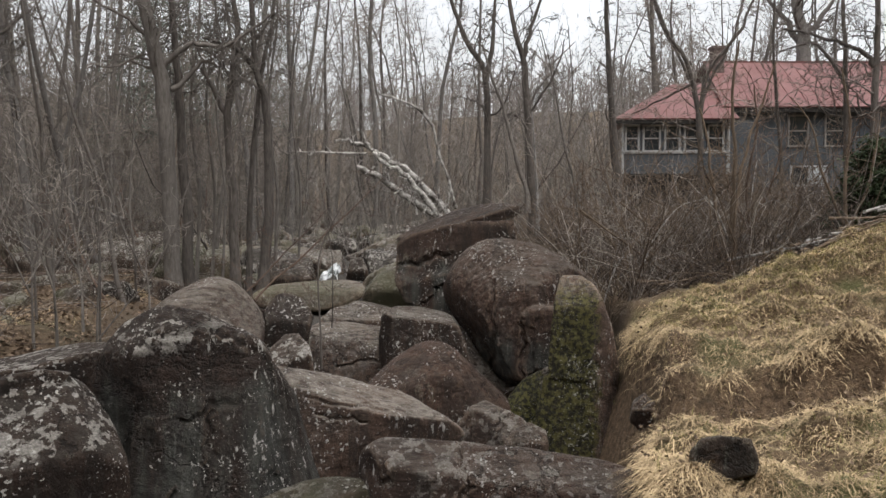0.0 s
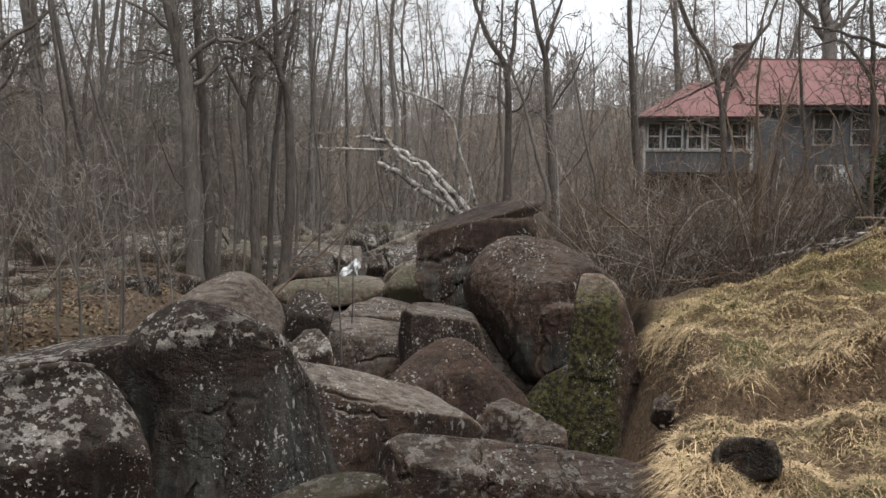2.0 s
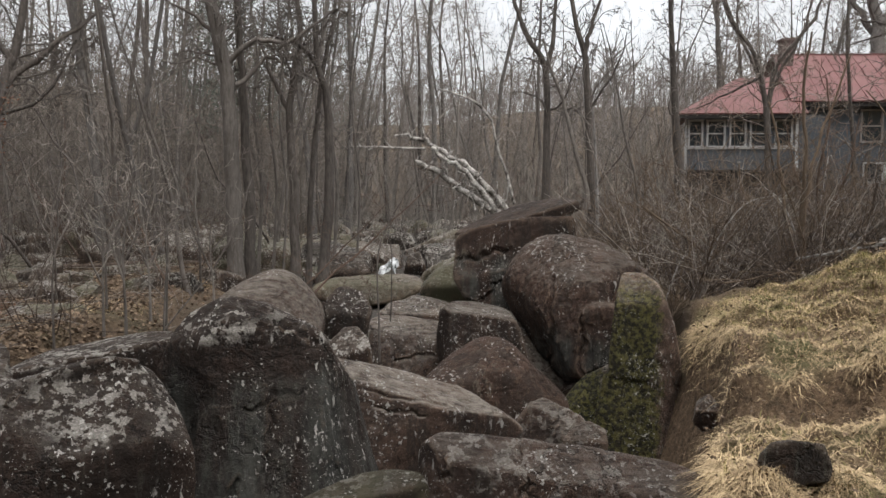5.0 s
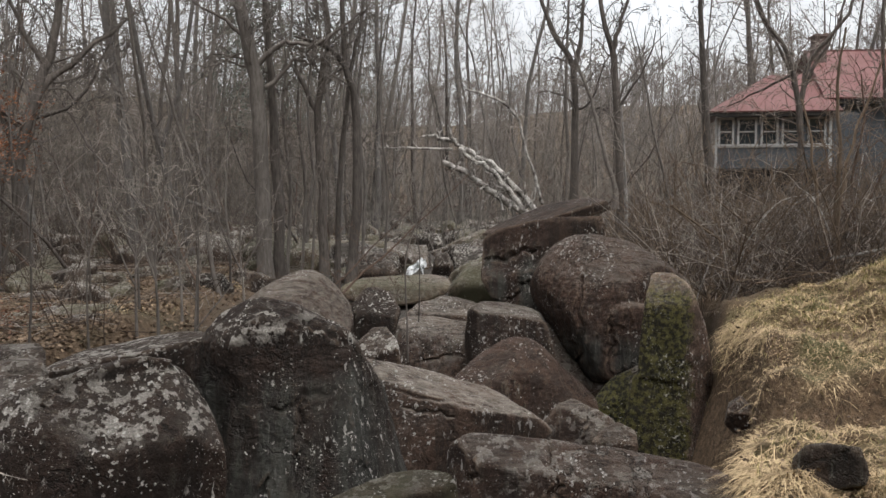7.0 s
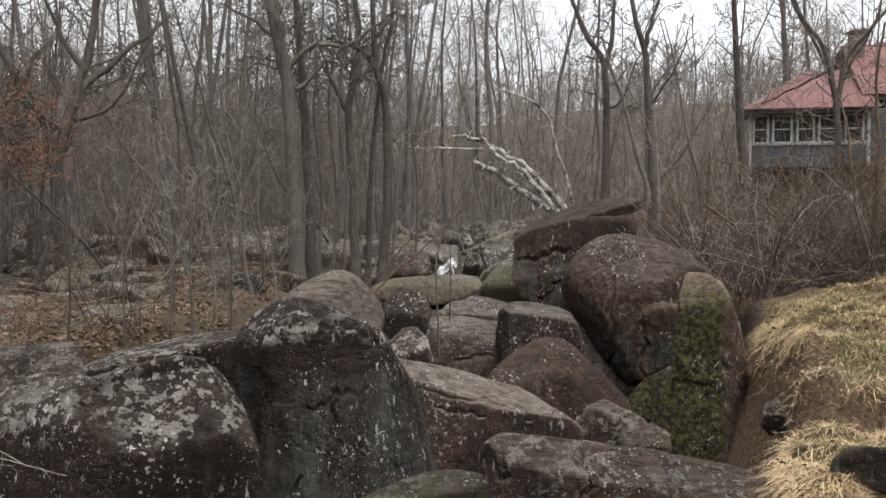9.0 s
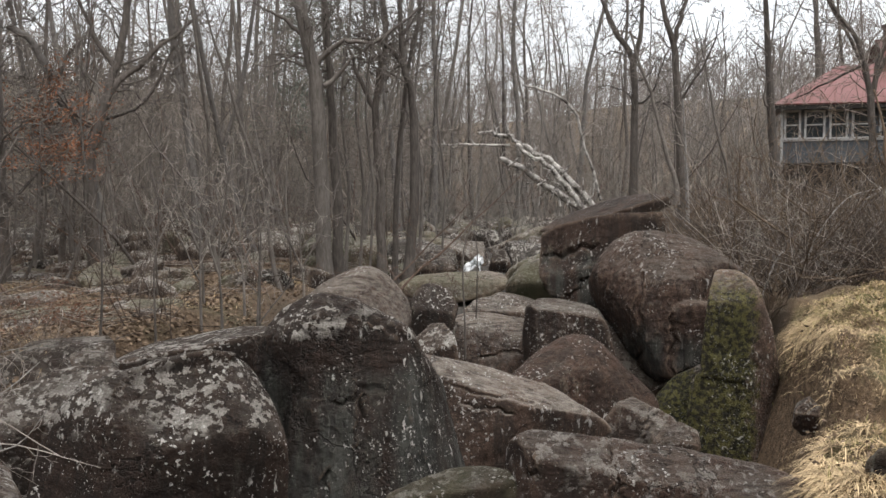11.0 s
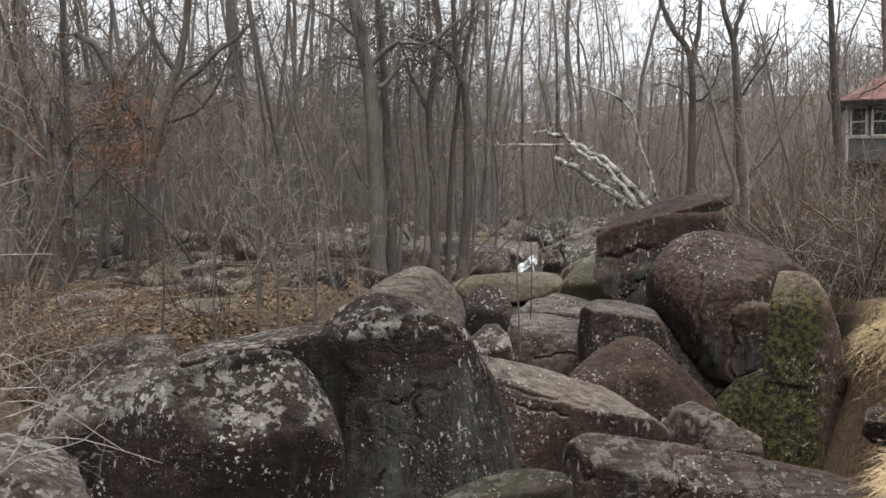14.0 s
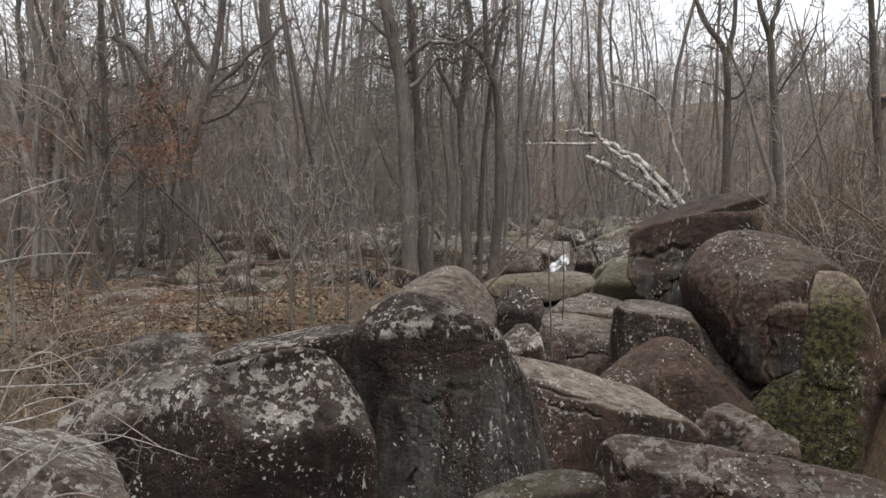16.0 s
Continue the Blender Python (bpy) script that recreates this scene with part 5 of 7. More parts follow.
tree_along([(2.50, 22.86, 1.47), (2.52, 22.86, 3.77), (2.47, 22.87, 5.39), (1.98, 22.91, 6.21), (1.60, 22.94, 7.18), (1.24, 22.97, 8.47)], 0.12, (10, 5, 4), BARK_DARK, BARK_BROWN, 'dark tree with a forked crooked crown', 105, [([(2.48, 22.87, 5.23), (2.71, 22.84, 6.36), (2.79, 22.83, 8.43)], 0.09), ([(2.47, 22.87, 4.09), (2.97, 22.81, 4.41), (3.36, 22.75, 5.54)], 0.04)], lo=0.25)
tree_along([(3.85, 22.68, 1.06), (3.73, 22.70, 3.43), (3.60, 22.72, 5.53), (3.35, 22.75, 6.50), (3.01, 22.80, 8.42)], 0.14, (10, 5, 4), BARK_DARK, BARK_BROWN, 'dark tree with a forked crooked crown', 106, [([(3.56, 22.72, 5.77), (3.82, 22.68, 6.64), (4.27, 22.60, 8.05)], 0.08), ([(3.69, 22.70, 4.08), (4.46, 22.56, 5.34), (4.76, 22.50, 6.29)], 0.04)], lo=0.25)
tree_along([(3.89, 22.16, 1.15), (3.83, 22.17, 2.75), (3.73, 22.19, 4.18)], 0.05, (5, 3), BARK_WHITE, TWIG_GREY, 'short pale dead tree stem', 107, (), length=1.0)
tree_along([(3.62, 22.31, 1.79), (3.24, 22.37, 3.08), (2.92, 22.41, 4.36), (2.59, 22.45, 5.24), (2.35, 22.48, 6.12)], 0.07, (10, 5, 3), BARK_BROWN, TWIG_BROWN, 'thin dark tree leaning on another trunk', 108, ())
tree_along([(6.73, 24.08, 1.98), (6.55, 24.13, 4.57), (6.42, 24.16, 6.63), (6.31, 24.19, 9.01)], 0.14, (16, 6, 4), BARK_DARK, BARK_BROWN, 'straight dark trunk of a tall bare tree', 109, (), lo=0.3, length=2.2)
tree_along([(13.20, 39.87, 3.09), (13.07, 39.91, 6.81), (12.97, 39.95, 9.35), (12.76, 40.02, 13.85)], 0.2, (14, 6, 4), BARK_BROWN, BARK_BROWN, 'tall dark tree behind the house', 110, (), lo=0.5, length=3)
tree_along([(7.72, 19.53, 0.92), (7.63, 19.56, 2.33), (7.58, 19.58, 3.74), (7.28, 19.70, 5.15), (6.78, 19.87, 6.02), (6.28, 20.04, 7.59)], 0.09, (24, 6, 4), BARK_DARK, TWIG_BROWN, 'crooked dark tree arching before the house', 111, [([(7.58, 19.58, 3.60), (7.77, 19.51, 4.84), (8.46, 19.22, 5.87), (8.88, 19.03, 7.03)], 0.07), ([(7.41, 19.65, 4.58), (6.67, 19.91, 4.20), (6.02, 20.12, 3.87)], 0.04)], lo=0.4, least=0.007)
tree_along([(5.37, 12.39, 0.26), (5.36, 12.39, 1.17), (5.41, 12.37, 2.24), (5.35, 12.40, 3.30), (5.44, 12.36, 4.17)], 0.045, (14, 5), BARK_TAN, BARK_TAN, 'tan many-stemmed sapling in the brush', 112, [([(5.37, 12.39, 0.36), (5.17, 12.47, 1.35), (5.03, 12.53, 2.43), (4.89, 12.58, 3.15)], 0.036), ([(5.37, 12.39, 0.36), (5.51, 12.32, 1.17), (5.79, 12.20, 1.79)], 0.022), ([(5.35, 12.40, 0.45), (5.14, 12.48, 0.98), (4.96, 12.56, 2.07)], 0.02), ([(5.38, 12.38, 0.45), (5.46, 12.35, 1.80), (5.69, 12.24, 2.94), (5.95, 12.12, 3.78)], 0.032)], length=1.6, least=0.004)
tree_along([(9.93, 19.63, 0.49), (9.83, 19.68, 1.91), (9.75, 19.72, 3.33), (9.61, 19.79, 5.16), (9.59, 19.80, 7.66)], 0.075, (24, 6, 4), BARK_DARK, TWIG_BROWN, 'slim dark tree before the house', 113, (), lo=0.4, least=0.007)
tree_along([(20.58, 38.89, 3.06), (20.41, 38.98, 8.34), (20.32, 39.03, 10.28), (19.61, 39.39, 13.66)], 0.5, (12, 6, 4), BARK_GREY, BARK_BROWN, 'massive old tree behind the house', 114, [([(20.40, 38.99, 9.72), (21.00, 38.67, 10.60), (21.90, 38.16, 11.69)], 0.2), ([(20.36, 39.01, 9.45), (19.57, 39.41, 10.91), (18.62, 39.86, 12.14)], 0.18)], lo=0.6, length=4)
tree_along([(10.68, 18.08, 0.71), (10.63, 18.10, 2.33), (10.59, 18.13, 3.67), (10.53, 18.16, 5.26), (10.44, 18.22, 7.38)], 0.1, (24, 6, 4), BARK_DARK, BARK_BROWN, 'dark tree before the house', 115, [([(10.57, 18.14, 4.33), (10.05, 18.43, 5.32), (9.28, 18.83, 5.26)], 0.05)], lo=0.4, least=0.007)
tree_along([(10.59, 16.96, 0.76), (10.57, 16.97, 2.28), (10.56, 16.98, 3.53), (10.58, 16.97, 5.02), (10.57, 16.97, 6.99)], 0.13, (24, 6, 4), BARK_DARK, BARK_BROWN, 'dark tree before the house', 116, [([(10.56, 16.98, 4.53), (10.27, 17.15, 4.94), (9.47, 17.61, 5.41), (8.94, 17.88, 5.59)], 0.06)], lo=0.45, least=0.007)
tree_along([(8.37, 21.41, 0.58), (8.35, 21.42, 2.01), (8.26, 21.45, 4.05), (7.97, 21.56, 5.16), (7.31, 21.79, 6.60), (6.86, 21.94, 8.20)], 0.075, (24, 6, 4), BARK_DARK, TWIG_BROWN, 'dark tree with a spreading crown', 117, [([(8.27, 21.45, 4.21), (8.60, 21.32, 4.96), (9.12, 21.10, 6.15), (9.37, 21.00, 7.49)], 0.06)], lo=0.3, least=0.007)
tree_along([(-9.65, 12.85, -0.13), (-9.64, 12.86, 1.90), (-9.64, 12.86, 3.79), (-9.62, 12.87, 6.17)], 0.1, (14, 6, 4), BARK_DARK, BARK_BROWN, 'slim dark tree on the wooded bank', 118, [([(-9.64, 12.86, 2.43), (-9.98, 12.59, 3.16), (-10.23, 12.39, 4.37)], 0.05)], lo=0.3)
tree_along([(-9.47, 15.38, 0.18), (-9.51, 15.36, 2.29), (-9.13, 15.58, 3.89), (-8.81, 15.77, 5.25), (-8.65, 15.86, 6.96)], 0.15, (20, 6, 4), BARK_DARK, BARK_BROWN, 'dark oak with a spreading crown', 119, [([(-9.14, 15.58, 3.83), (-8.40, 15.99, 4.65), (-7.44, 16.46, 5.61)], 0.08), ([(-9.33, 15.47, 3.28), (-8.53, 15.92, 3.66), (-7.96, 16.21, 4.91)], 0.05), ([(-9.02, 15.65, 4.39), (-9.42, 15.42, 5.22), (-9.68, 15.25, 6.28)], 0.06)], lo=0.3)
tree_along([(-9.63, 15.76, 0.15), (-9.75, 15.68, 2.81), (-10.17, 15.41, 3.80), (-10.52, 15.18, 4.82), (-10.88, 14.92, 5.16)], 0.13, (6, 4), BARK_GREY, BARK_BROWN, 'broken pale-topped trunk leaning on an oak', 120, (), length=1.2, tip=0.5)
tree_along([(-9.23, 11.91, 0.49), (-9.26, 11.89, 2.18), (-9.43, 11.76, 3.15), (-9.66, 11.57, 4.19), (-9.93, 11.33, 5.66)], 0.07, (14, 5, 4), BARK_DARK, TWIG_BROWN, 'thin dark tree on the wooded bank', 121, (), lo=0.3)
tree_along([(-11.12, 16.70, 0.06), (-11.01, 16.78, 1.97), (-11.23, 16.63, 4.38), (-11.10, 16.72, 7.42)], 0.08, (14, 5, 4), BARK_DARK, TWIG_BROWN, 'thin dark tree on the wooded bank', 122, (), lo=0.3)
tree_along([(-10.94, 15.61, 0.28), (-10.87, 15.66, 1.57), (-10.80, 15.71, 3.10), (-10.26, 16.07, 4.90)], 0.09, (8, 4, 3), BARK_DARK, TWIG_BROWN, 'dark stem on the wooded bank', 123, (), lo=0.3)
tree_along([(-4.46, 9.57, 0.35), (-4.45, 9.58, 1.25), (-4.55, 9.53, 1.99), (-4.63, 9.49, 2.47)], 0.014, (8, 4), BARK_BROWN, TWIG_GREY, 'pale grey many-stemmed sapling', 124, [([(-4.45, 9.58, 0.50), (-4.73, 9.44, 1.26), (-4.94, 9.34, 1.78)], 0.012), ([(-4.45, 9.57, 0.72), (-4.23, 9.68, 1.47), (-4.01, 9.77, 2.06)], 0.012), ([(-4.46, 9.57, 0.87), (-4.27, 9.66, 1.24), (-3.84, 9.83, 1.69)], 0.01)], length=0.9, least=0.003, lo=0.2)
tree_along([(-3.79, 8.68, 0.40), (-3.79, 8.67, 1.08), (-3.69, 8.72, 1.82), (-3.78, 8.68, 2.31)], 0.014, (8, 4), BARK_BROWN, TWIG_GREY, 'pale grey many-stemmed sapling', 125, [([(-3.79, 8.67, 0.65), (-3.96, 8.60, 1.27), (-4.14, 8.51, 1.52)], 0.012), ([(-3.79, 8.67, 0.90), (-3.54, 8.78, 1.51), (-3.40, 8.84, 2.01)], 0.012)], length=0.9, least=0.003, lo=0.2)
tree_along([(-1.17, 11.14, -0.26), (-1.18, 11.14, 0.81), (-0.91, 11.16, 1.45), (-0.64, 11.18, 1.86)], 0.014, (9, 4), BARK_DARK, BARK_BROWN, 'thin brown sapling between the boulders', 126, [([(-1.01, 11.15, -0.18), (-0.99, 11.16, 0.81), (-1.12, 11.14, 1.78)], 0.01)], length=0.6, least=0.003)
tree_along([(-3.13, 8.07, 0.05), (-3.10, 8.08, 0.67), (-3.07, 8.09, 1.11), (-3.09, 8.09, 1.73)], 0.014, (8, 4), BARK_BROWN, TWIG_BROWN, 'thin dark sapling by the boulders', 127, [([(-3.11, 8.08, 0.24), (-2.83, 8.18, 0.60), (-2.56, 8.27, 0.91)], 0.01), ([(-3.10, 8.08, 0.55), (-3.35, 7.98, 0.87), (-3.40, 7.96, 1.18)], 0.008)], length=0.7, least=0.003)
tree_along([(-5.01, 8.15, -0.02), (-4.97, 8.17, 0.65), (-4.96, 8.18, 1.31), (-4.89, 8.22, 1.96)], 0.016, (8, 4), BARK_DARK, TWIG_BROWN, 'thin dark sapling on the wooded bank', 128, (), length=0.8, least=0.003)
tree_along([(-4.64, 8.71, -0.00), (-4.63, 8.71, 0.73), (-4.56, 8.74, 1.42), (-4.64, 8.70, 2.04)], 0.014, (8, 4), BARK_DARK, TWIG_BROWN, 'thin dark sapling on the wooded bank', 129, (), length=0.8, least=0.003)
tree_along([(-3.58, 9.34, 0.11), (-3.56, 9.35, 0.73), (-3.58, 9.34, 1.41)], 0.014, (8, 4), BARK_DARK, TWIG_BROWN, 'thin dark sapling on the wooded bank', 130, (), length=0.8, least=0.003)
tree_along([(-4.81, 18.38, -0.11), (-4.70, 18.41, 1.89), (-4.85, 18.37, 3.87), (-4.59, 18.44, 5.96), (-4.69, 18.41, 7.24)], 0.05, (10, 4, 3), BARK_BROWN, TWIG_BROWN, 'slim brown stem at the water edge', 131, (), lo=0.2, length=1.6)
tree_along([(-4.35, 17.98, -0.07), (-4.25, 18.01, 1.89), (-4.39, 17.97, 3.82), (-4.14, 18.03, 5.86), (-4.25, 18.01, 7.11)], 0.04, (10, 4, 3), BARK_BROWN, TWIG_BROWN, 'slim brown stem at the water edge', 132, (), lo=0.2, length=1.6)
tree_along([(-3.22, 19.74, -0.24), (-3.12, 19.76, 1.91), (-3.29, 19.73, 4.03), (-3.02, 19.77, 6.27), (-3.14, 19.75, 7.65)], 0.05, (10, 4, 3), BARK_BROWN, TWIG_BROWN, 'slim brown stem at the water edge', 133, (), lo=0.2, length=1.6)
tree_along([(-2.79, 20.81, -0.34), (-2.68, 20.83, 1.93), (-2.87, 20.80, 4.17), (-2.59, 20.84, 6.52), (-2.72, 20.82, 7.97)], 0.035, (10, 4, 3), BARK_BROWN, TWIG_BROWN, 'slim brown stem at the water edge', 134, (), lo=0.2, length=1.6)
tree_along([(-3.79, 16.57, 0.06), (-3.70, 16.59, 1.86), (-3.83, 16.56, 3.64), (-3.60, 16.61, 5.53), (-3.70, 16.59, 6.68)], 0.03, (10, 4, 3), BARK_BROWN, TWIG_BROWN, 'slim brown stem at the water edge', 135, (), lo=0.2, length=1.6)
tree_along([(1.15, 21.97, 1.07), (0.25, 22.00, 1.71), (-0.62, 21.99, 2.34), (-1.25, 21.96, 2.63)], 0.115, (16, 3), PEELED, PEELED, 'fallen pale barkless tree propped on the boulders', 136, [([(1.40, 21.96, 1.19), (0.73, 21.99, 1.95), (0.10, 22.00, 2.58), (-0.62, 21.99, 2.98), (-0.94, 21.98, 3.21), (-1.11, 21.97, 3.60)], 0.1), ([(-0.92, 21.98, 3.23), (-1.41, 21.95, 3.30), (-1.83, 21.92, 3.36)], 0.08), ([(-0.98, 21.98, 2.99), (-1.96, 21.91, 3.02), (-3.08, 21.78, 3.03)], 0.045)], length=0.7, name='fallen_tree', tip=0.6, least=0.018)
tree_along([(1.58, 22.75, 1.47), (1.35, 22.76, 2.29), (1.05, 22.78, 3.27), (0.89, 22.78, 3.84), (0.56, 22.79, 4.28), (0.10, 22.80, 4.54), (-0.64, 22.79, 4.77)], 0.05, (12, 4), PEELED, TWIG_GREY, 'dead pale leaning tree with a broken crown', 137, (), length=1.1, tip=0.7, name='fallen_tree', least=0.018)
tree_along([(-6.96, 19.81, 1.27), (-7.46, 19.63, 1.51), (-8.00, 19.42, 1.70)], 0.055, (3, 2), BARK_GREY, BARK_GREY, 'fallen pale log on the forest floor', 138, (), length=0.7, name='fallen_tree', tip=0.7)
tree_along([(-3.10, 2.94, 0.55), (-2.87, 3.17, 0.56), (-2.63, 3.36, 0.66), (-2.47, 3.48, 0.81)], 0.007, (5, 2), BARK_WHITE, TWIG_GREY, 'thin pale bramble stem arching over the boulders', 139, (), length=0.35, name='bramble', least=0.002)
tree_along([(-3.35, 3.26, 0.74), (-3.12, 3.47, 0.73), (-2.94, 3.63, 0.79), (-2.75, 3.77, 0.82)], 0.007, (5, 2), BARK_WHITE, TWIG_GREY, 'thin pale bramble stem arching over the boulders', 140, (), length=0.35, name='bramble', least=0.002)
tree_along([(-4.32, 4.27, 1.16), (-4.03, 4.54, 1.24), (-3.76, 4.77, 1.24)], 0.01, (5, 2), BARK_WHITE, TWIG_GREY, 'thin pale bramble stem arching over the boulders', 141, (), length=0.35, name='bramble', least=0.002)
tree_along([(-2.88, 3.02, 0.21), (-2.73, 3.15, 0.39), (-2.51, 3.33, 0.44), (-2.40, 3.41, 0.59)], 0.006, (5, 2), BARK_WHITE, TWIG_GREY, 'thin pale bramble stem arching over the boulders', 142, (), length=0.35, name='bramble', least=0.002)
tree_along([(-2.82, 3.21, 0.37), (-2.69, 3.31, 0.60), (-2.65, 3.35, 0.66)], 0.005, (5, 2), BARK_WHITE, TWIG_GREY, 'thin pale bramble stem arching over the boulders', 143, (), length=0.35, name='bramble', least=0.002)
tree_along([(-3.49, 3.40, 0.62), (-3.22, 3.65, 0.59), (-3.04, 3.80, 0.57)], 0.005, (5, 2), BARK_WHITE, TWIG_GREY, 'thin pale bramble stem arching over the boulders', 144, (), length=0.35, name='bramble', least=0.002)
tree_along([(-4.29, 4.30, 1.51), (-4.07, 4.51, 1.67), (-3.85, 4.69, 1.77)], 0.01, (5, 2), BARK_WHITE, TWIG_GREY, 'thin pale bramble stem arching over the boulders', 145, (), length=0.35, name='bramble', least=0.002)
tree_along([(5.71, 10.77, 0.82), (6.08, 10.57, 1.04), (6.66, 10.22, 1.36)], 0.028, (6, 3), BARK_TAN, TWIG_GREY, 'fallen dead branch in the brush', 146, (), length=0.8, name='dead_branch', least=0.004)
tree_along([(6.03, 11.06, 0.86), (6.53, 10.77, 1.23), (6.99, 10.48, 1.39)], 0.025, (6, 3), BARK_TAN, TWIG_GREY, 'fallen dead branch in the brush', 147, (), length=0.8, name='dead_branch', least=0.004)
tree_along([(6.69, 13.42, 0.95), (7.32, 13.09, 1.30), (8.10, 12.62, 1.64)], 0.06, (6, 3), BARK_GREY, TWIG_GREY, 'fallen dead branch in the brush', 148, (), length=0.8, name='dead_branch', least=0.004)
tree_along([(3.85, 13.44, 1.57), (4.31, 13.31, 1.18), (4.76, 13.15, 0.94), (5.28, 12.96, 0.79)], 0.02, (6, 3), BARK_TAN, TWIG_GREY, 'fallen dead branch in the brush', 149, (), length=0.8, name='dead_branch', least=0.004)
tree_along([(2.85, 12.15, 1.45), (3.61, 11.95, 0.87), (4.26, 11.74, 0.35)], 0.02, (6, 3), BARK_TAN, TWIG_GREY, 'fallen dead branch in the brush', 150, (), length=0.8, name='dead_branch', least=0.004)
tree_along([(4.33, 12.24, 2.11), (4.37, 12.23, 1.75), (4.54, 12.17, 1.50), (4.78, 12.08, 1.55), (4.73, 12.10, 1.84)], 0.012, (6, 3), BARK_TAN, TWIG_GREY, 'fallen dead branch in the brush', 151, (), length=0.8, name='dead_branch', least=0.004)
tree_along([(7.12, 12.05, 1.01), (7.07, 12.08, 1.82), (7.12, 12.05, 2.80), (7.00, 12.12, 3.70)], 0.035, (14, 5), BARK_TAN, BARK_RED, 'brown many-stemmed sapling before the house', 152, [([(7.12, 12.05, 1.10), (6.82, 12.22, 1.91), (6.66, 12.31, 2.74), (6.36, 12.46, 3.30)], 0.026), ([(7.12, 12.05, 1.10), (7.37, 11.90, 1.90), (7.48, 11.83, 2.95)], 0.026)], length=1.5, least=0.005)
tree_along([(6.27, 13.62, 0.85), (6.18, 13.66, 1.86), (6.32, 13.59, 2.86), (6.27, 13.62, 3.65)], 0.03, (14, 5), BARK_RED, BARK_RED, 'brown many-stemmed sapling before the house', 153, [([(6.27, 13.62, 0.95), (5.91, 13.78, 1.86), (5.72, 13.86, 2.88)], 0.022), ([(6.26, 13.62, 1.05), (6.59, 13.47, 2.05), (6.74, 13.39, 2.94)], 0.022)], length=1.4, least=0.005)
tree_along([(-4.61, 9.99, 0.67), (-4.63, 9.98, 1.32), (-4.51, 10.03, 1.98), (-4.62, 9.98, 2.55)], 0.013, (8, 3), BARK_BROWN, TWIG_GREY, 'pale grey many-stemmed sapling', 154, [([(-4.61, 9.99, 0.82), (-4.83, 9.88, 1.47), (-4.93, 9.83, 2.04), (-5.15, 9.72, 2.31)], 0.015), ([(-4.61, 9.99, 0.89), (-4.32, 10.12, 1.54), (-4.22, 10.16, 1.98), (-3.98, 10.25, 2.50)], 0.015), ([(-4.63, 9.98, 1.11), (-4.41, 10.08, 1.40), (-4.10, 10.21, 1.61)], 0.011)], length=1.0, least=0.005, lo=0.15, lift=0.02)
tree_along([(-5.83, 11.06, 0.65), (-5.85, 11.05, 1.38), (-5.72, 11.12, 2.10), (-5.83, 11.06, 2.73)], 0.013, (8, 3), BARK_BROWN, TWIG_GREY, 'pale grey many-stemmed sapling', 155, [([(-5.83, 11.06, 0.81), (-6.06, 10.94, 1.54), (-6.16, 10.88, 2.16), (-6.38, 10.75, 2.47)], 0.015), ([(-5.83, 11.06, 0.89), (-5.52, 11.22, 1.62), (-5.41, 11.27, 2.10), (-5.16, 11.39, 2.68)], 0.015), ([(-5.84, 11.05, 1.13), (-5.62, 11.17, 1.45), (-5.28, 11.33, 1.70)], 0.011)], length=1.0, least=0.005, lo=0.15, lift=0.02)
tree_along([(-3.93, 9.73, 0.55), (-3.96, 9.73, 1.19), (-3.83, 9.78, 1.83), (-3.94, 9.73, 2.38)], 0.013, (8, 3), BARK_BROWN, TWIG_GREY, 'pale grey many-stemmed sapling', 156, [([(-3.93, 9.74, 0.69), (-4.16, 9.64, 1.33), (-4.26, 9.60, 1.89), (-4.48, 9.50, 2.16)], 0.015), ([(-3.93, 9.74, 0.76), (-3.64, 9.85, 1.40), (-3.53, 9.89, 1.83), (-3.30, 9.97, 2.33)], 0.015), ([(-3.95, 9.73, 0.98), (-3.73, 9.81, 1.26), (-3.41, 9.93, 1.47)], 0.011)], length=1.0, least=0.005, lo=0.15, lift=0.02)
tree_along([(-6.17, 6.65, 0.69), (-6.18, 6.64, 1.20), (-6.10, 6.72, 1.72), (-6.15, 6.66, 2.17)], 0.013, (8, 3), BARK_BROWN, TWIG_GREY, 'pale grey many-stemmed sapling', 157, [([(-6.17, 6.65, 0.80), (-6.30, 6.53, 1.33), (-6.35, 6.48, 1.78), (-6.48, 6.35, 2.00)], 0.015), ([(-6.17, 6.65, 0.86), (-5.98, 6.82, 1.37), (-5.91, 6.88, 1.71), (-5.76, 7.01, 2.12)], 0.015), ([(-6.18, 6.64, 1.03), (-6.04, 6.76, 1.26), (-5.84, 6.94, 1.42)], 0.011)], length=1.0, least=0.005, lo=0.15, lift=0.02)
tree_along([(-6.42, 7.76, 0.68), (-6.42, 7.75, 1.27), (-6.32, 7.84, 1.85), (-6.40, 7.78, 2.37)], 0.013, (8, 3), BARK_BROWN, TWIG_GREY, 'pale grey many-stemmed sapling', 158, [([(-6.41, 7.76, 0.81), (-6.57, 7.63, 1.40), (-6.64, 7.57, 1.92), (-6.80, 7.43, 2.17)], 0.015), ([(-6.41, 7.77, 0.87), (-6.18, 7.95, 1.46), (-6.10, 8.01, 1.85), (-5.91, 8.15, 2.32)], 0.015), ([(-6.42, 7.76, 1.07), (-6.26, 7.89, 1.33), (-6.01, 8.08, 1.52)], 0.011)], length=1.0, least=0.005, lo=0.15, lift=0.02)
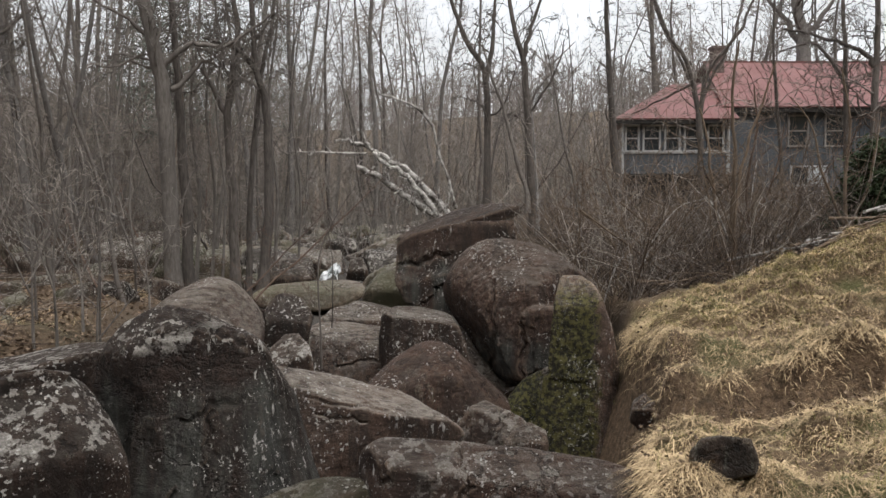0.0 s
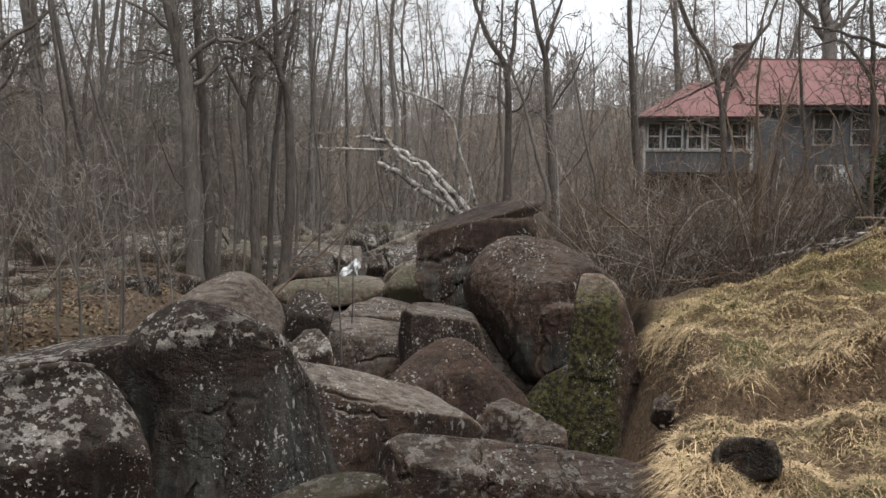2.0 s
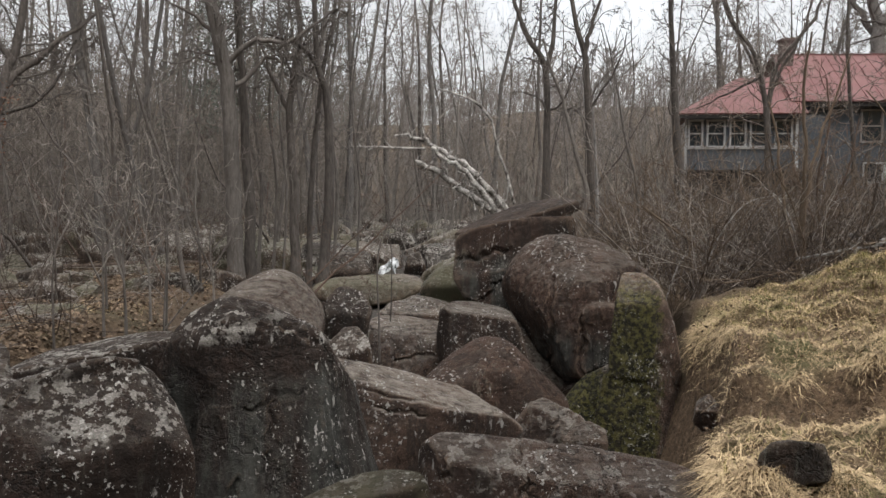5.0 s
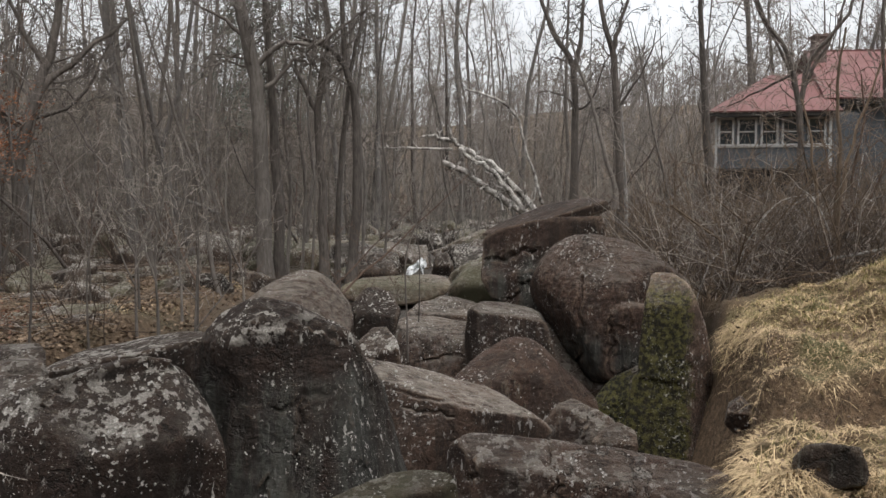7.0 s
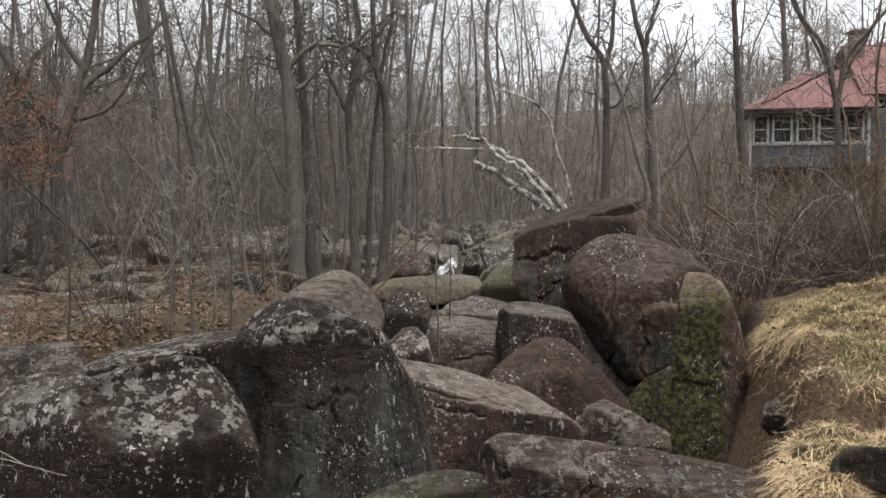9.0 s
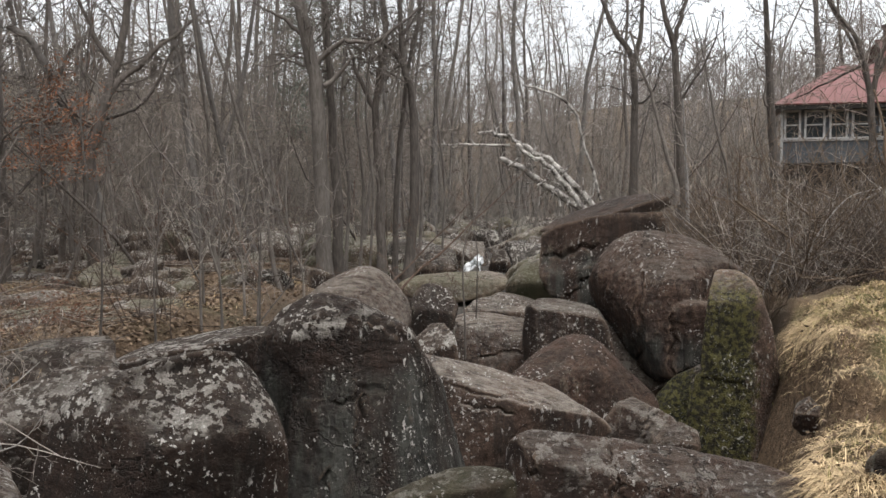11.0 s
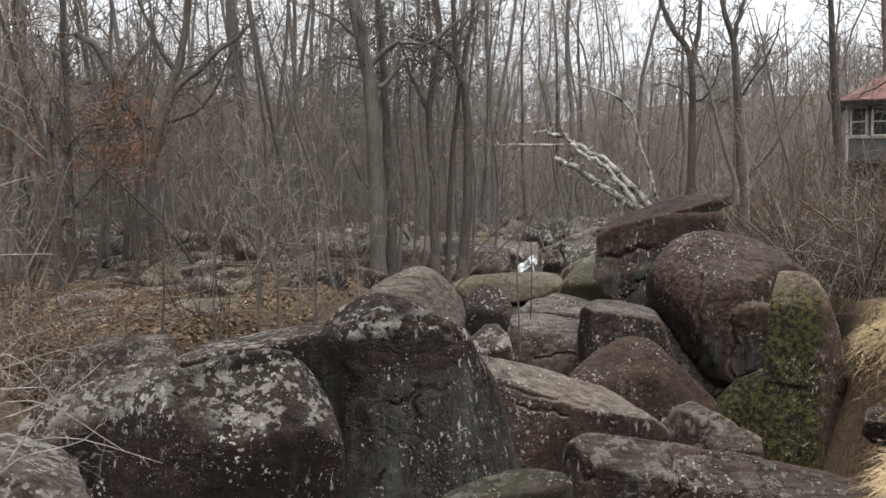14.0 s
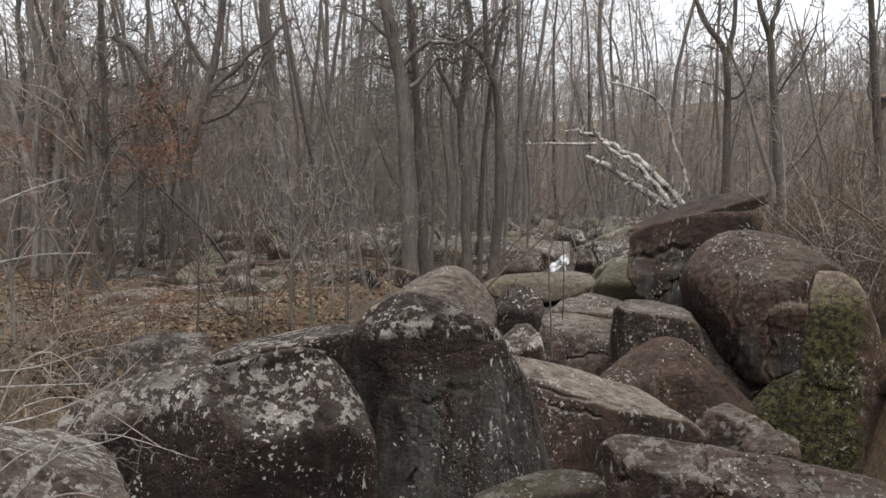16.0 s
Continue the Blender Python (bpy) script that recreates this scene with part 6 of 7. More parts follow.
tree_along([(-3.68, 11.48, 0.29), (-3.71, 11.47, 1.08), (-3.55, 11.52, 1.86), (-3.70, 11.47, 2.55)], 0.013, (8, 3), BARK_BROWN, TWIG_GREY, 'pale grey many-stemmed sapling', 159, [([(-3.68, 11.48, 0.47), (-3.99, 11.38, 1.26), (-4.14, 11.32, 1.95), (-4.45, 11.21, 2.30)], 0.015), ([(-3.67, 11.48, 0.56), (-3.28, 11.60, 1.33), (-3.15, 11.63, 1.85), (-2.85, 11.71, 2.45)], 0.015), ([(-3.70, 11.47, 0.82), (-3.41, 11.56, 1.16), (-2.99, 11.67, 1.42)], 0.011)], length=1.0, least=0.005, lo=0.15, lift=0.02)
# log shape stands in for a low dark band along the ground
tree_along([(-5.38, 18.16, 0.06), (-7.14, 17.54, 0.12), (-8.77, 16.79, 0.11), (-10.23, 15.95, 0.06), (-11.52, 15.05, 0.10)], 0.07, (5, 2), BRUSH, BRUSH, 'long brown log standing in for a low dark band on the wooded bank', 171, (), length=0.5, name='fallen_tree', tip=0.75, least=0.006)
tree_along([(1.28, 21.57, 0.97), (0.66, 21.60, 1.70), (0.14, 21.61, 2.33), (-0.43, 21.60, 2.67), (-0.79, 21.59, 3.00)], 0.10, (8, 3), PEELED, PEELED, 'broken pale barkless trunk with jagged stubs', 172, [([(-0.98, 21.59, 2.41), (-0.79, 21.59, 2.57), (-0.70, 21.60, 2.75)], 0.034), ([(-0.20, 21.61, 1.86), (0.05, 21.61, 2.00), (0.14, 21.61, 2.19)], 0.034), ([(0.14, 21.61, 1.47), (0.27, 21.61, 1.78), (0.24, 21.61, 2.06)], 0.034), ([(0.58, 21.60, 1.28), (0.70, 21.60, 1.59), (0.67, 21.60, 1.94)], 0.034), ([(0.81, 21.59, 1.28), (1.01, 21.58, 1.62), (1.04, 21.58, 2.12)], 0.034), ([(1.04, 21.58, 1.28), (1.27, 21.57, 1.59), (1.35, 21.56, 1.93)], 0.034), ([(0.42, 21.60, 1.28), (0.33, 21.61, 1.60), (0.14, 21.61, 1.72)], 0.034), ([(-0.39, 21.60, 2.64), (-0.28, 21.61, 2.87), (-0.32, 21.61, 3.11)], 0.034), ([(0.66, 21.60, 2.40), (0.47, 21.60, 2.12), (0.27, 21.61, 1.94)], 0.034), ([(-0.01, 21.61, 2.41), (0.27, 21.61, 2.22), (0.52, 21.60, 1.70)], 0.034)], length=0.5, name='fallen_tree', tip=0.5, least=0.014)


def whips():
    """Long pale stems arching out of the brush below the house."""
    rng = np.random.default_rng(87)
    for i in range(20):
        y = rng.uniform(12.2, 16.5)
        x = y * rng.uniform(0.24, 0.58)
        if y < crest(x) + 0.8:
            continue
        z = float(land(np.array(x), np.array(y)))
        side = rng.choice((-1, 1)) * rng.uniform(0.3, 1.6)
        h = rng.uniform(1.2, 2.8)
        pts = [(x, y, z), (x + 0.15 * side, y, z + 0.45 * h), (x + 0.55 * side, y + 0.1, z + 0.85 * h), (x + side, y + 0.2, z + h * rng.uniform(0.75, 1.1))]
        tree_along(pts, rng.uniform(0.010, 0.020), (7, 3), BARK_TAN if i % 3 else BARK_WHITE, TWIG_BROWN, "long pale stem arching out of the brush", 600 + i, (), lo=0.35, length=0.8, name="sapling", least=0.003)


whips()


def brambles():
    """Thin pale stems arching out of the hollow beside the boulders."""
    rng = np.random.default_rng(83)
    for _ in range(26):
        a, d = rng.uniform(-0.86, -0.66), rng.uniform(3.6, 8.5)
        x, y = d * math.sin(a), d * math.cos(a)
        z = float(land(np.array(x), np.array(y)))
        way = np.array([rng.uniform(0.3, 1.0), rng.uniform(0.0, 0.7), 0]) * rng.uniform(0.5, 1.1)
        up = rng.uniform(0.25, 0.8)
        pts = [(x, y, z), tuple(np.array([x, y, z + up]) + way * 0.35), tuple(np.array([x, y, z + up * 1.25]) + way * 0.8), tuple(np.array([x, y, z + up * 0.9]) + way * 1.3)]
        tree_along(pts, rng.uniform(0.003, 0.007), (6, 2), TWIG_GREY, TWIG_GREY, "thin pale bramble stem arching over the hollow", int(rng.integers(1000, 9000)), (), length=0.4, name="bramble", least=0.0018)


brambles()
# -- trees end


def stream_stones():
    """Smaller boulders up the stream and through the wood."""
    rng = np.random.default_rng(77)
    kinds = []
    for i in range(6):
        fac = [(a + rng.uniform(-15, 15), rng.uniform(-15, 25), rng.uniform(0.7, 1.0) * (1.0 if abs(math.cos(math.radians(a))) > 0.5 else 0.62)) for a in range(0, 360, 45)]
        fac += [(90, 80, 0.8), (90, -80, 0.8)]
        kinds.append(boulder("lichen" if i % 2 else "algae", (0.1 * i, 0.2, 0.3), 60 * i, fac, 4, "weathered boulder among leaf litter", (1.0, 1.6, 1.9, 0.7, 2.0, 1.3)[i], crust_toplight=1.0, warm=-0.4))
    n = 0
    while n < 250:
        if rng.random() < 0.55:
            y = 18.6 + 25 * rng.random() ** 1.3
            x = rng.uniform(-5.0, 1.2) * (0.7 + y / 60)
            s = rng.uniform(0.25, 0.9)
        else:
            y = rng.uniform(11, 36)
            x = -y * rng.uniform(0.22, 0.8)
            s = rng.uniform(0.2, 0.85) if y > 18 else rng.uniform(0.12, 0.42)
        k = kinds[int(rng.integers(0, 6))]
        if -3.2 < x < -0.6 and y < 21:
            continue
        copy_thing(k, Matrix.Translation((x, y, float(land(np.array(x), np.array(y))) + s * 0.15)) @ Matrix.Rotation(rng.uniform(0, 6.28), 4, "Z") @ Matrix.Scale(s, 4))
        n += 1
    for k in kinds:
        bpy.data.objects.remove(k)


stream_stones()


def bank_stones():
    """Low flat mossy stones on the wooded bank."""
    rng = np.random.default_rng(91)
    kinds = []
    for i in range(3):
        fac = [(a + rng.uniform(-15, 15), rng.uniform(-10, 20), rng.uniform(0.75, 1.0) if a in (0, 180) else rng.uniform(0.28, 0.4)) for a in range(0, 360, 60)]
        fac += [(90, 80, 0.7), (90, -80, 0.7), (90, 0, 0.22), (60, 10, 0.3)]
        kinds.append(boulder("lichen" if i else "algae", (0.3 * i, 0.7, 0.9), 50 * i, fac, 4, "low flat stone tinged with moss on the bank", (1.7, 1.1, 1.5)[i], lichen=1.0, crust_toplight=0.7))
    for i in range(64):
        y = rng.uniform(8.6, 19)
        x = -y * rng.uniform(0.30, 0.86)
        s = rng.uniform(0.25, 0.95)
        if zones(np.array(x), np.array(y))[0] > 0.02 or x > -0.42 * y - 1.1:
            continue
        copy_thing(kinds[i % 3], Matrix.Translation((x, y, float(land(np.array(x), np.array(y))) - 0.07 * s)) @ Matrix.Rotation(rng.uniform(0, 6.28), 4, "Z") @ Matrix.Scale(s, 4))
    for k in kinds:
        bpy.data.objects.remove(k)


bank_stones()


def fallen_twigs(name, mat, n, seed, ylo, yhi, label):
    rng = np.random.default_rng(seed)
    y = rng.uniform(ylo, yhi, n)
    x = -y * rng.uniform(0.25, 0.95, n)
    a = rng.uniform(0, 6.28, n)
    ln = rng.uniform(0.2, 1.5, n)
    c = np.stack([x, y, land(x, y) + rng.uniform(0.01, 0.16, n)], 1)
    w = np.stack([np.cos(a), np.sin(a), rng.normal(0, 0.16, n)], 1) * ln[:, None]
    pts = np.stack([c - w / 2, c + rng.normal(0, 0.05, (n, 3)), c + w / 2], 1)
    v, q = many_tubes(pts, rng.uniform(0.002, 0.008, n)[:, None] * np.array([[1, 0.9, 0.5]]))
    tagged(quads(name, v, q, mat), label, "twigs", kind="stuff")


fallen_twigs("fallen_twigs", TWIG_GREY, 380, 51, 8.0, 24, "pale twigs scattered over the leaf litter")
fallen_twigs("fallen_sticks", BRUSH, 700, 52, 8.0, 24, "brown sticks scattered over the leaf litter")


def white_water():
    """A short foaming run between the stones."""
    n = 24
    u, v = np.meshgrid(np.linspace(-0.5, 0.5, n), np.linspace(0, 1, n))
    x = -1.72 + u * (0.34 + 0.16 * np.sin(5 * v)) - 0.10 * np.sin(4 * v)
    y = 18.85 + 0.9 * v
    z = -0.14 + 0.24 * v ** 1.4 + 0.05 * np.sin(9 * u + 4 * v) * np.cos(7 * v) - 0.25 * (2 * np.abs(u)) ** 3
    i = (np.arange(n - 1)[:, None] * n + np.arange(n - 1)[None]).ravel()
    tagged(quads("stream", np.stack([x, y, z], -1).reshape(-1, 3), np.stack([i, i + 1, i + n + 1, i + n], -1), WATER), "small foaming white cascade between boulders", "water", kind="structure")


white_water()


# ---- dry grass on the bank ----
def blade_field(name, mat, centres, per, length, width, droop, seed, label, spread=0.05, flow=(-0.5, -0.6), fan=0.9, swirl=0.5):
    rng = np.random.default_rng(seed)
    m = len(centres)
    n = m * per
    base = np.repeat(centres, per, 0) + np.concatenate([rng.normal(0, spread, (n, 2)), np.zeros((n, 1))], 1)
    base[:, 2] = land(base[:, 0], base[:, 1]) - 0.01
    clump = np.repeat(rng.uniform(0.6, 1.3, m), per)
    ln = rng.uniform(*length, n) * clump
    a = rng.normal(math.atan2(flow[1], flow[0]), fan, n) + np.repeat(rng.normal(0, swirl, m), per)
    out = np.stack([np.cos(a), np.sin(a), np.zeros(n)], 1)
    side = np.stack([-np.sin(a), np.cos(a), np.zeros(n)], 1) * (rng.uniform(*width, n) / 2)[:, None]
    dr = rng.uniform(*droop, n)[:, None]
    up = np.array([0, 0, 1.0])
    rows = []
    for f, w in ((0, 1.0), (0.55, 0.85), (1.0, 0.0)):
        c = base + ln[:, None] * (out * (f * dr * (0.5 + 0.5 * f)) + up * (f * (1 - dr * 0.25) - f * f * dr * 0.75))
        rows += [c - side * w, c + side * w] if w else [c]
    v = np.stack(rows, 1).reshape(-1, 3)
    i = np.arange(n)[:, None] * 5
    f = np.concatenate([i + np.array([k]) for k in ((0, 1, 3), (0, 3, 2), (2, 3, 4))], 0)
    return tagged(quads(name, v, f, mat), label, "grass", kind="stuff")


def turf_spots(n, seed, lo=0.5, power=1.0):
    rng = np.random.default_rng(seed)
    p = []
    while len(p) < n:
        y = 3.0 + 9.5 * rng.random(4000) ** power
        x = rng.uniform(0.8, 11, 4000)
        lump = np.sin(3.3 * x + 1.1 * y) * np.sin(2.7 * y - 1.4 * x + 1) + 0.7 * np.sin(6.1 * x - 2 * y) * np.sin(5.3 * y + 1.7 * x)
        gap = x - bank_edge(y)
        scar = np.exp(-((gap - 0.35) / 0.55) ** 2) * step(5.0, 6.0, y) * (1 - step(8.0, 9.0, y))
        d, cliff = riser(x, y)
        bare = cliff * step(-0.40, -0.12, d) * step(0.12, 0.04, d)
        ok = (rng.random(4000) > 0.50 * bare) & (rng.random(4000) > 0.5 * scar) & (lump > -1.0 + 0.8 * rng.random(4000)) & (zones(x, y)[1] > lo) & (zones(x, y)[0] < 0.22) & (x < 0.72 * y + 1) & (y < crest(x) + 1.2)
        p += list(np.stack([x, y, 0 * x], 1)[ok])
    return np.array(p[:n])


def green_spots(n, seed):
    p = turf_spots(n * 4, seed)
    rng = np.random.default_rng(seed + 50)
    x, y = p[:, 0], p[:, 1]
    patch = step(-0.1, 0.5, np.sin(x * 1.9 + 0.7) * np.sin(y * 1.6 + 2.0) + 0.4 * np.sin(x * 5) * np.sin(y * 4))
    likely = 0.16 * patch + 0.95 * step(-1.9, -0.4, y - crest(x)) * (0.6 + 0.4 * patch) + 0.8 * step(5.6, 4.4, y) * step(2.2, 3.0, x)
    keep = rng.random(len(x)) < likely
    return p[keep][:n]


blade_field("dry_grass", STRAW, turf_spots(15000, 1), 10, (0.04, 0.14), (0.003, 0.008), (0.7, 1.4), 2, "matted straw-coloured dry grass on the bank", 0.085, (-0.6, -0.7), 1.2, 2.0)
blade_field("long_dry_grass", STRAW, turf_spots(800, 9), 18, (0.10, 0.24), (0.003, 0.008), (1.0, 1.6), 10, "long dry grass tussocks drooping downhill", 0.05, (-0.6, -0.75), 0.9, 1.5)
blade_field("green_grass", GREEN, green_spots(2900, 3), 10, (0.07, 0.17), (0.003, 0.006), (0.3, 1.2), 4, "short green grass among the straw", 0.08, (-0.5, -0.6), 1.6)


def edge_spots(n, seed):
    """Along the lip over the stream bed."""
    rng = np.random.default_rng(seed)
    y = np.where(rng.random(n) < 0.65, rng.uniform(7.7, 9.6, n), rng.uniform(4.3, 5.8, n))
    right = bank_edge(y)
    return np.stack([right + rng.normal(0.14, 0.07, n), y, 0 * y], 1)


def lip_spots(n, seed):
    """Along the lip of the little earth cliff, in bunches."""
    rng = np.random.default_rng(seed)
    x = rng.uniform(1.7, 5.2, n * 40)
    y = rng.uniform(5.5, 8.2, n * 40)
    d, cliff = riser(x, y)
    ok = (d > 0.06) & (d < 0.30) & (rng.random(n * 40) < cliff) & (np.sin(5.1 * x + 1) + 0.9 * np.sin(11.7 * x) > -0.2) & ((x > 2.75) | (rng.random(n * 40) < 0.25))
    return np.stack([x, y, 0 * y], 1)[ok][:n]


def bank_spots(n, seed):
    rng = np.random.default_rng(seed)
    y = rng.uniform(8.2, 16, n * 3)
    x = -y * rng.uniform(0.3, 0.9, n * 3)
    ok = (zones(x, y)[0] < 0.2) & (np.sin(2.1 * x) * np.sin(1.8 * y + 1) > 0.1)
    return np.stack([x, y, 0 * x], 1)[ok][:n]


def hollow_spots(n, seed):
    x, y = hollow(np.random.default_rng(seed), n)
    return np.stack([x, y, 0 * x], 1)


blade_field("hollow_grass", STRAW, hollow_spots(90, 28), 14, (0.10, 0.36), (0.003, 0.007), (0.5, 1.7), 29, "dead tangled grass in a brushy hollow", 0.08, (0.6, -0.6), 1.4, 1.2)
blade_field("bank_grass", STRAW, bank_spots(330, 14), 14, (0.10, 0.32), (0.004, 0.009), (0.5, 1.6), 15, "dead pale grass among the leaf litter", 0.09, (0.3, -0.9), 1.8)
blade_field("bank_green", GREEN, bank_spots(240, 16), 18, (0.05, 0.12), (0.004, 0.007), (0.5, 1.4), 17, "green moss and grass on the bank", 0.12, (0.3, -0.9), 1.8)
def round_stone(n, seed):
    rng = np.random.default_rng(seed)
    a = np.where(rng.random(n) < 0.65, rng.uniform(3.3, 5.6, n), rng.uniform(0, 6.28, n))
    r = rng.uniform(0.19, 0.34, n)
    return np.stack([2.01 + 1.15 * r * np.cos(a), 4.72 + r * np.sin(a), 0 * a], 1)


blade_field("stone_grass", STRAW, round_stone(110, 23), 14, (0.06, 0.19), (0.003, 0.006), (0.5, 1.5), 24, "dry grass tufts round a half-buried stone", 0.04, (-0.6, -0.6), 0.9, 1.5)
blade_field("hanging_grass", STRAW, edge_spots(150, 12), 14, (0.07, 0.24), (0.004, 0.008), (1.0, 2.1), 13, "long dry grass hanging over the cut bank", 0.05, (-1, -0.35))


blade_field("overhanging_grass", STRAW, lip_spots(95, 26), 13, (0.05, 0.18), (0.004, 0.008), (0.9, 2.0), 27, "long straw-coloured grass drooping over bare earth", 0.04, (-0.42, -0.9), 0.7, 0.8)


def leaf_cloud(name, mat, centres, per, spread, size, seed, parent=None, flat=0.6):
    """Many small leaves about some twig ends."""
    rng = np.random.default_rng(seed)
    c = np.repeat(np.asarray(centres, float), per, 0)
    n = len(c)
    c = c + rng.normal(0, 1, (n, 3)) * np.asarray(spread)
    a = rng.normal(0, 1, (n, 3)) * np.array([1, 1, flat])
    a /= np.linalg.norm(a, axis=1)[:, None]
    b = np.cross(a, rng.normal(0, 1, (n, 3)))
    b /= np.linalg.norm(b, axis=1)[:, None]
    s = rng.uniform(*size, n)[:, None]
    v = np.stack([c - a * s, c + b * s * 0.5, c + a * s, c - b * s * 0.5], 1).reshape(-1, 3)
    return quads(name, v, np.arange(n)[:, None] * 4 + np.arange(4)[None], mat, parent, False)


def rusty_tree(at, seed, height, puffs, label):
    """A small tree that has kept its dead rust-brown leaves."""
    rng = np.random.default_rng(seed)
    t = empty("tree", Matrix.Translation(at), label, "tree", "bare trees of the wood")
    tb = Tubes()
    trunk = limb(rng, (0, 0, -0.3), (0.05, 0, 1), height, 7, 0.08, 0.02)
    tb.add(trunk, np.linspace(0.05, 0.012, 8), 6)
    tb.build("trunk", BARK_BROWN, t)
    cr = Tubes()
    ends = []
    for i in range(puffs):
        p, d = path_at(trunk, rng.uniform(0.52, 0.88))
        q = limb(rng, p, side_way(rng, d, rng.uniform(1.0, 1.5)), rng.uniform(0.4, 1.4), 4, 0.16, 0.02)
        cr.add(q, np.linspace(0.014, 0.004, 5), 3)
        ends += [q[2], q[3], q[4]]
    cr.build("crown", TWIG_BROWN, t)
    leaf_cloud("foliage", RUST_LEAF, ends, 18, (0.09, 0.09, 0.06), (0.018, 0.036), seed + 1, t)


def evergreen(at, seed, height, width, label, tall=False):
    rng = np.random.default_rng(seed)
    t = empty("evergreen", Matrix.Translation(at), label, "conifer" if tall else "shrub")
    tb = Tubes()
    trunk = limb(rng, (0, 0, -0.3), (0, 0, 1), height, 6, 0.03, 0.02)
    tb.add(trunk, np.linspace(0.03 + height * 0.008, 0.02, 7), 6)
    tb.build("trunk", BARK_BROWN, t)
    cr = Tubes()
    ends = []
    for i in range(60 if tall else 70):
        f = rng.uniform(0.35 if tall else 0.03, 0.98)
        p, d = path_at(trunk, f)
        ln = width * (1.05 - f * 0.8) * rng.uniform(0.6, 1.1)
        q = limb(rng, p, side_way(rng, d, rng.uniform(1.0, 1.6)), ln, 4, 0.12, 0.03)
        cr.add(q, np.linspace(0.02, 0.006, 5), 3)
        ends += list(q[2:]) if tall else list(q[1:])
    cr.build("crown", BARK_BROWN, t)
    k = height * 0.025 + 0.08
    leaf_cloud("foliage", HAZE_PINE if tall else NEEDLE, ends, 36 if tall else 60, (k, k, k * 0.45), (0.035, 0.07) if tall else (0.02, 0.05), seed + 1, t, 0.4)


rusty_tree((-9.31, 14.31, 0.86), 301, 3.6, 46, "small tree holding clusters of rust-brown dead leaves")
rusty_tree((-12.01, 14.81, 0.85), 303, 3.0, 26, "small tree holding clusters of rust-brown dead leaves")
rusty_tree((-9.28, 13.12, 0.71), 305, 2.6, 14, "low sapling with a few rusty dead leaves")


def rusty_shrub(at, seed, label):
    """A low clump of twigs that has kept its dead red-brown leaves."""
    rng = np.random.default_rng(seed)
    t = empty("shrub", Matrix.Translation(at), label, "shrub")
    ends = []
    for _ in range(14):
        tb = Tubes()
        q = limb(rng, (rng.normal(0, 0.1), rng.normal(0, 0.1), -0.1), (rng.normal(0, 0.7), rng.normal(0, 0.7), 1), rng.uniform(0.3, 0.8), 4, 0.2, 0)
        tb.add(q, np.linspace(0.006, 0.002, 5), 3)
        tb.build("stem", BARK_RED, t)
        ends += [q[2], q[3], q[4]]
    leaf_cloud("foliage", RED_LEAF, ends, 4, (0.09, 0.09, 0.06), (0.012, 0.028), seed + 1, t)


rusty_shrub((-6.09, 8.61, float(land(np.array(-6.09), np.array(8.61)))), 361, 'low shrub with red-brown dead leaves')
rusty_shrub((-6.08, 9.23, float(land(np.array(-6.08), np.array(9.23)))), 363, 'low shrub with red-brown dead leaves')
rusty_shrub((-6.10, 8.99, float(land(np.array(-6.10), np.array(8.99)))), 365, 'low shrub with red-brown dead leaves')
rusty_shrub((-6.64, 7.57, float(land(np.array(-6.64), np.array(7.57)))), 367, 'low shrub with red-brown dead leaves')
rusty_shrub((-5.69, 8.60, float(land(np.array(-5.69), np.array(8.60)))), 369, 'low shrub with red-brown dead leaves')
rusty_shrub((-5.92, 7.50, float(land(np.array(-5.92), np.array(7.50)))), 371, 'low shrub with red-brown dead leaves')
evergreen((7.64, 12.32, 0.99), 311, 1.8, 0.75, "dense dark green evergreen shrub by the house")
evergreen((7.68, 11.70, 1.02), 313, 1.4, 0.6, "dense dark green evergreen shrub by the house")
evergreen((-10.66, 42.69, 0.27), 321, 17, 3.0, "tall haze-greyed green conifer behind bare trunks", True)
evergreen((-9.03, 47.14, 0.13), 323, 18, 3.0, "tall haze-greyed green conifer behind bare trunks", True)
evergreen((-7.25, 51.49, -0.01), 325, 18, 3.0, "tall haze-greyed green conifer behind bare trunks", True)
evergreen((-15.65, 47.49, 0.12), 327, 16, 3.0, "tall haze-greyed green conifer behind bare trunks", True)
evergreen((-11.94, 33.96, 0.42), 341, 11, 2.6, "tall haze-greyed green conifer behind bare trunks", True)
evergreen((-8.82, 31.80, 0.2), 345, 12, 3.0, "tall haze-greyed green conifer behind bare trunks", True)
evergreen((-7.58, 37.24, 0.2), 347, 14, 3.0, "tall haze-greyed green conifer behind bare trunks", True)


def bank_leaves():
    """Dead leaves blown onto the grass."""
    p = turf_spots(1300, 19)
    p[:, 2] = land(p[:, 0], p[:, 1]) + 0.08
    tagged(leaf_cloud("blown_leaves", DEAD_LEAF, p, 2, (0.12, 0.12, 0.02), (0.012, 0.028), 20, None, 0.3), "dead leaves caught in the dry grass", "leaves", kind="stuff")


bank_leaves()


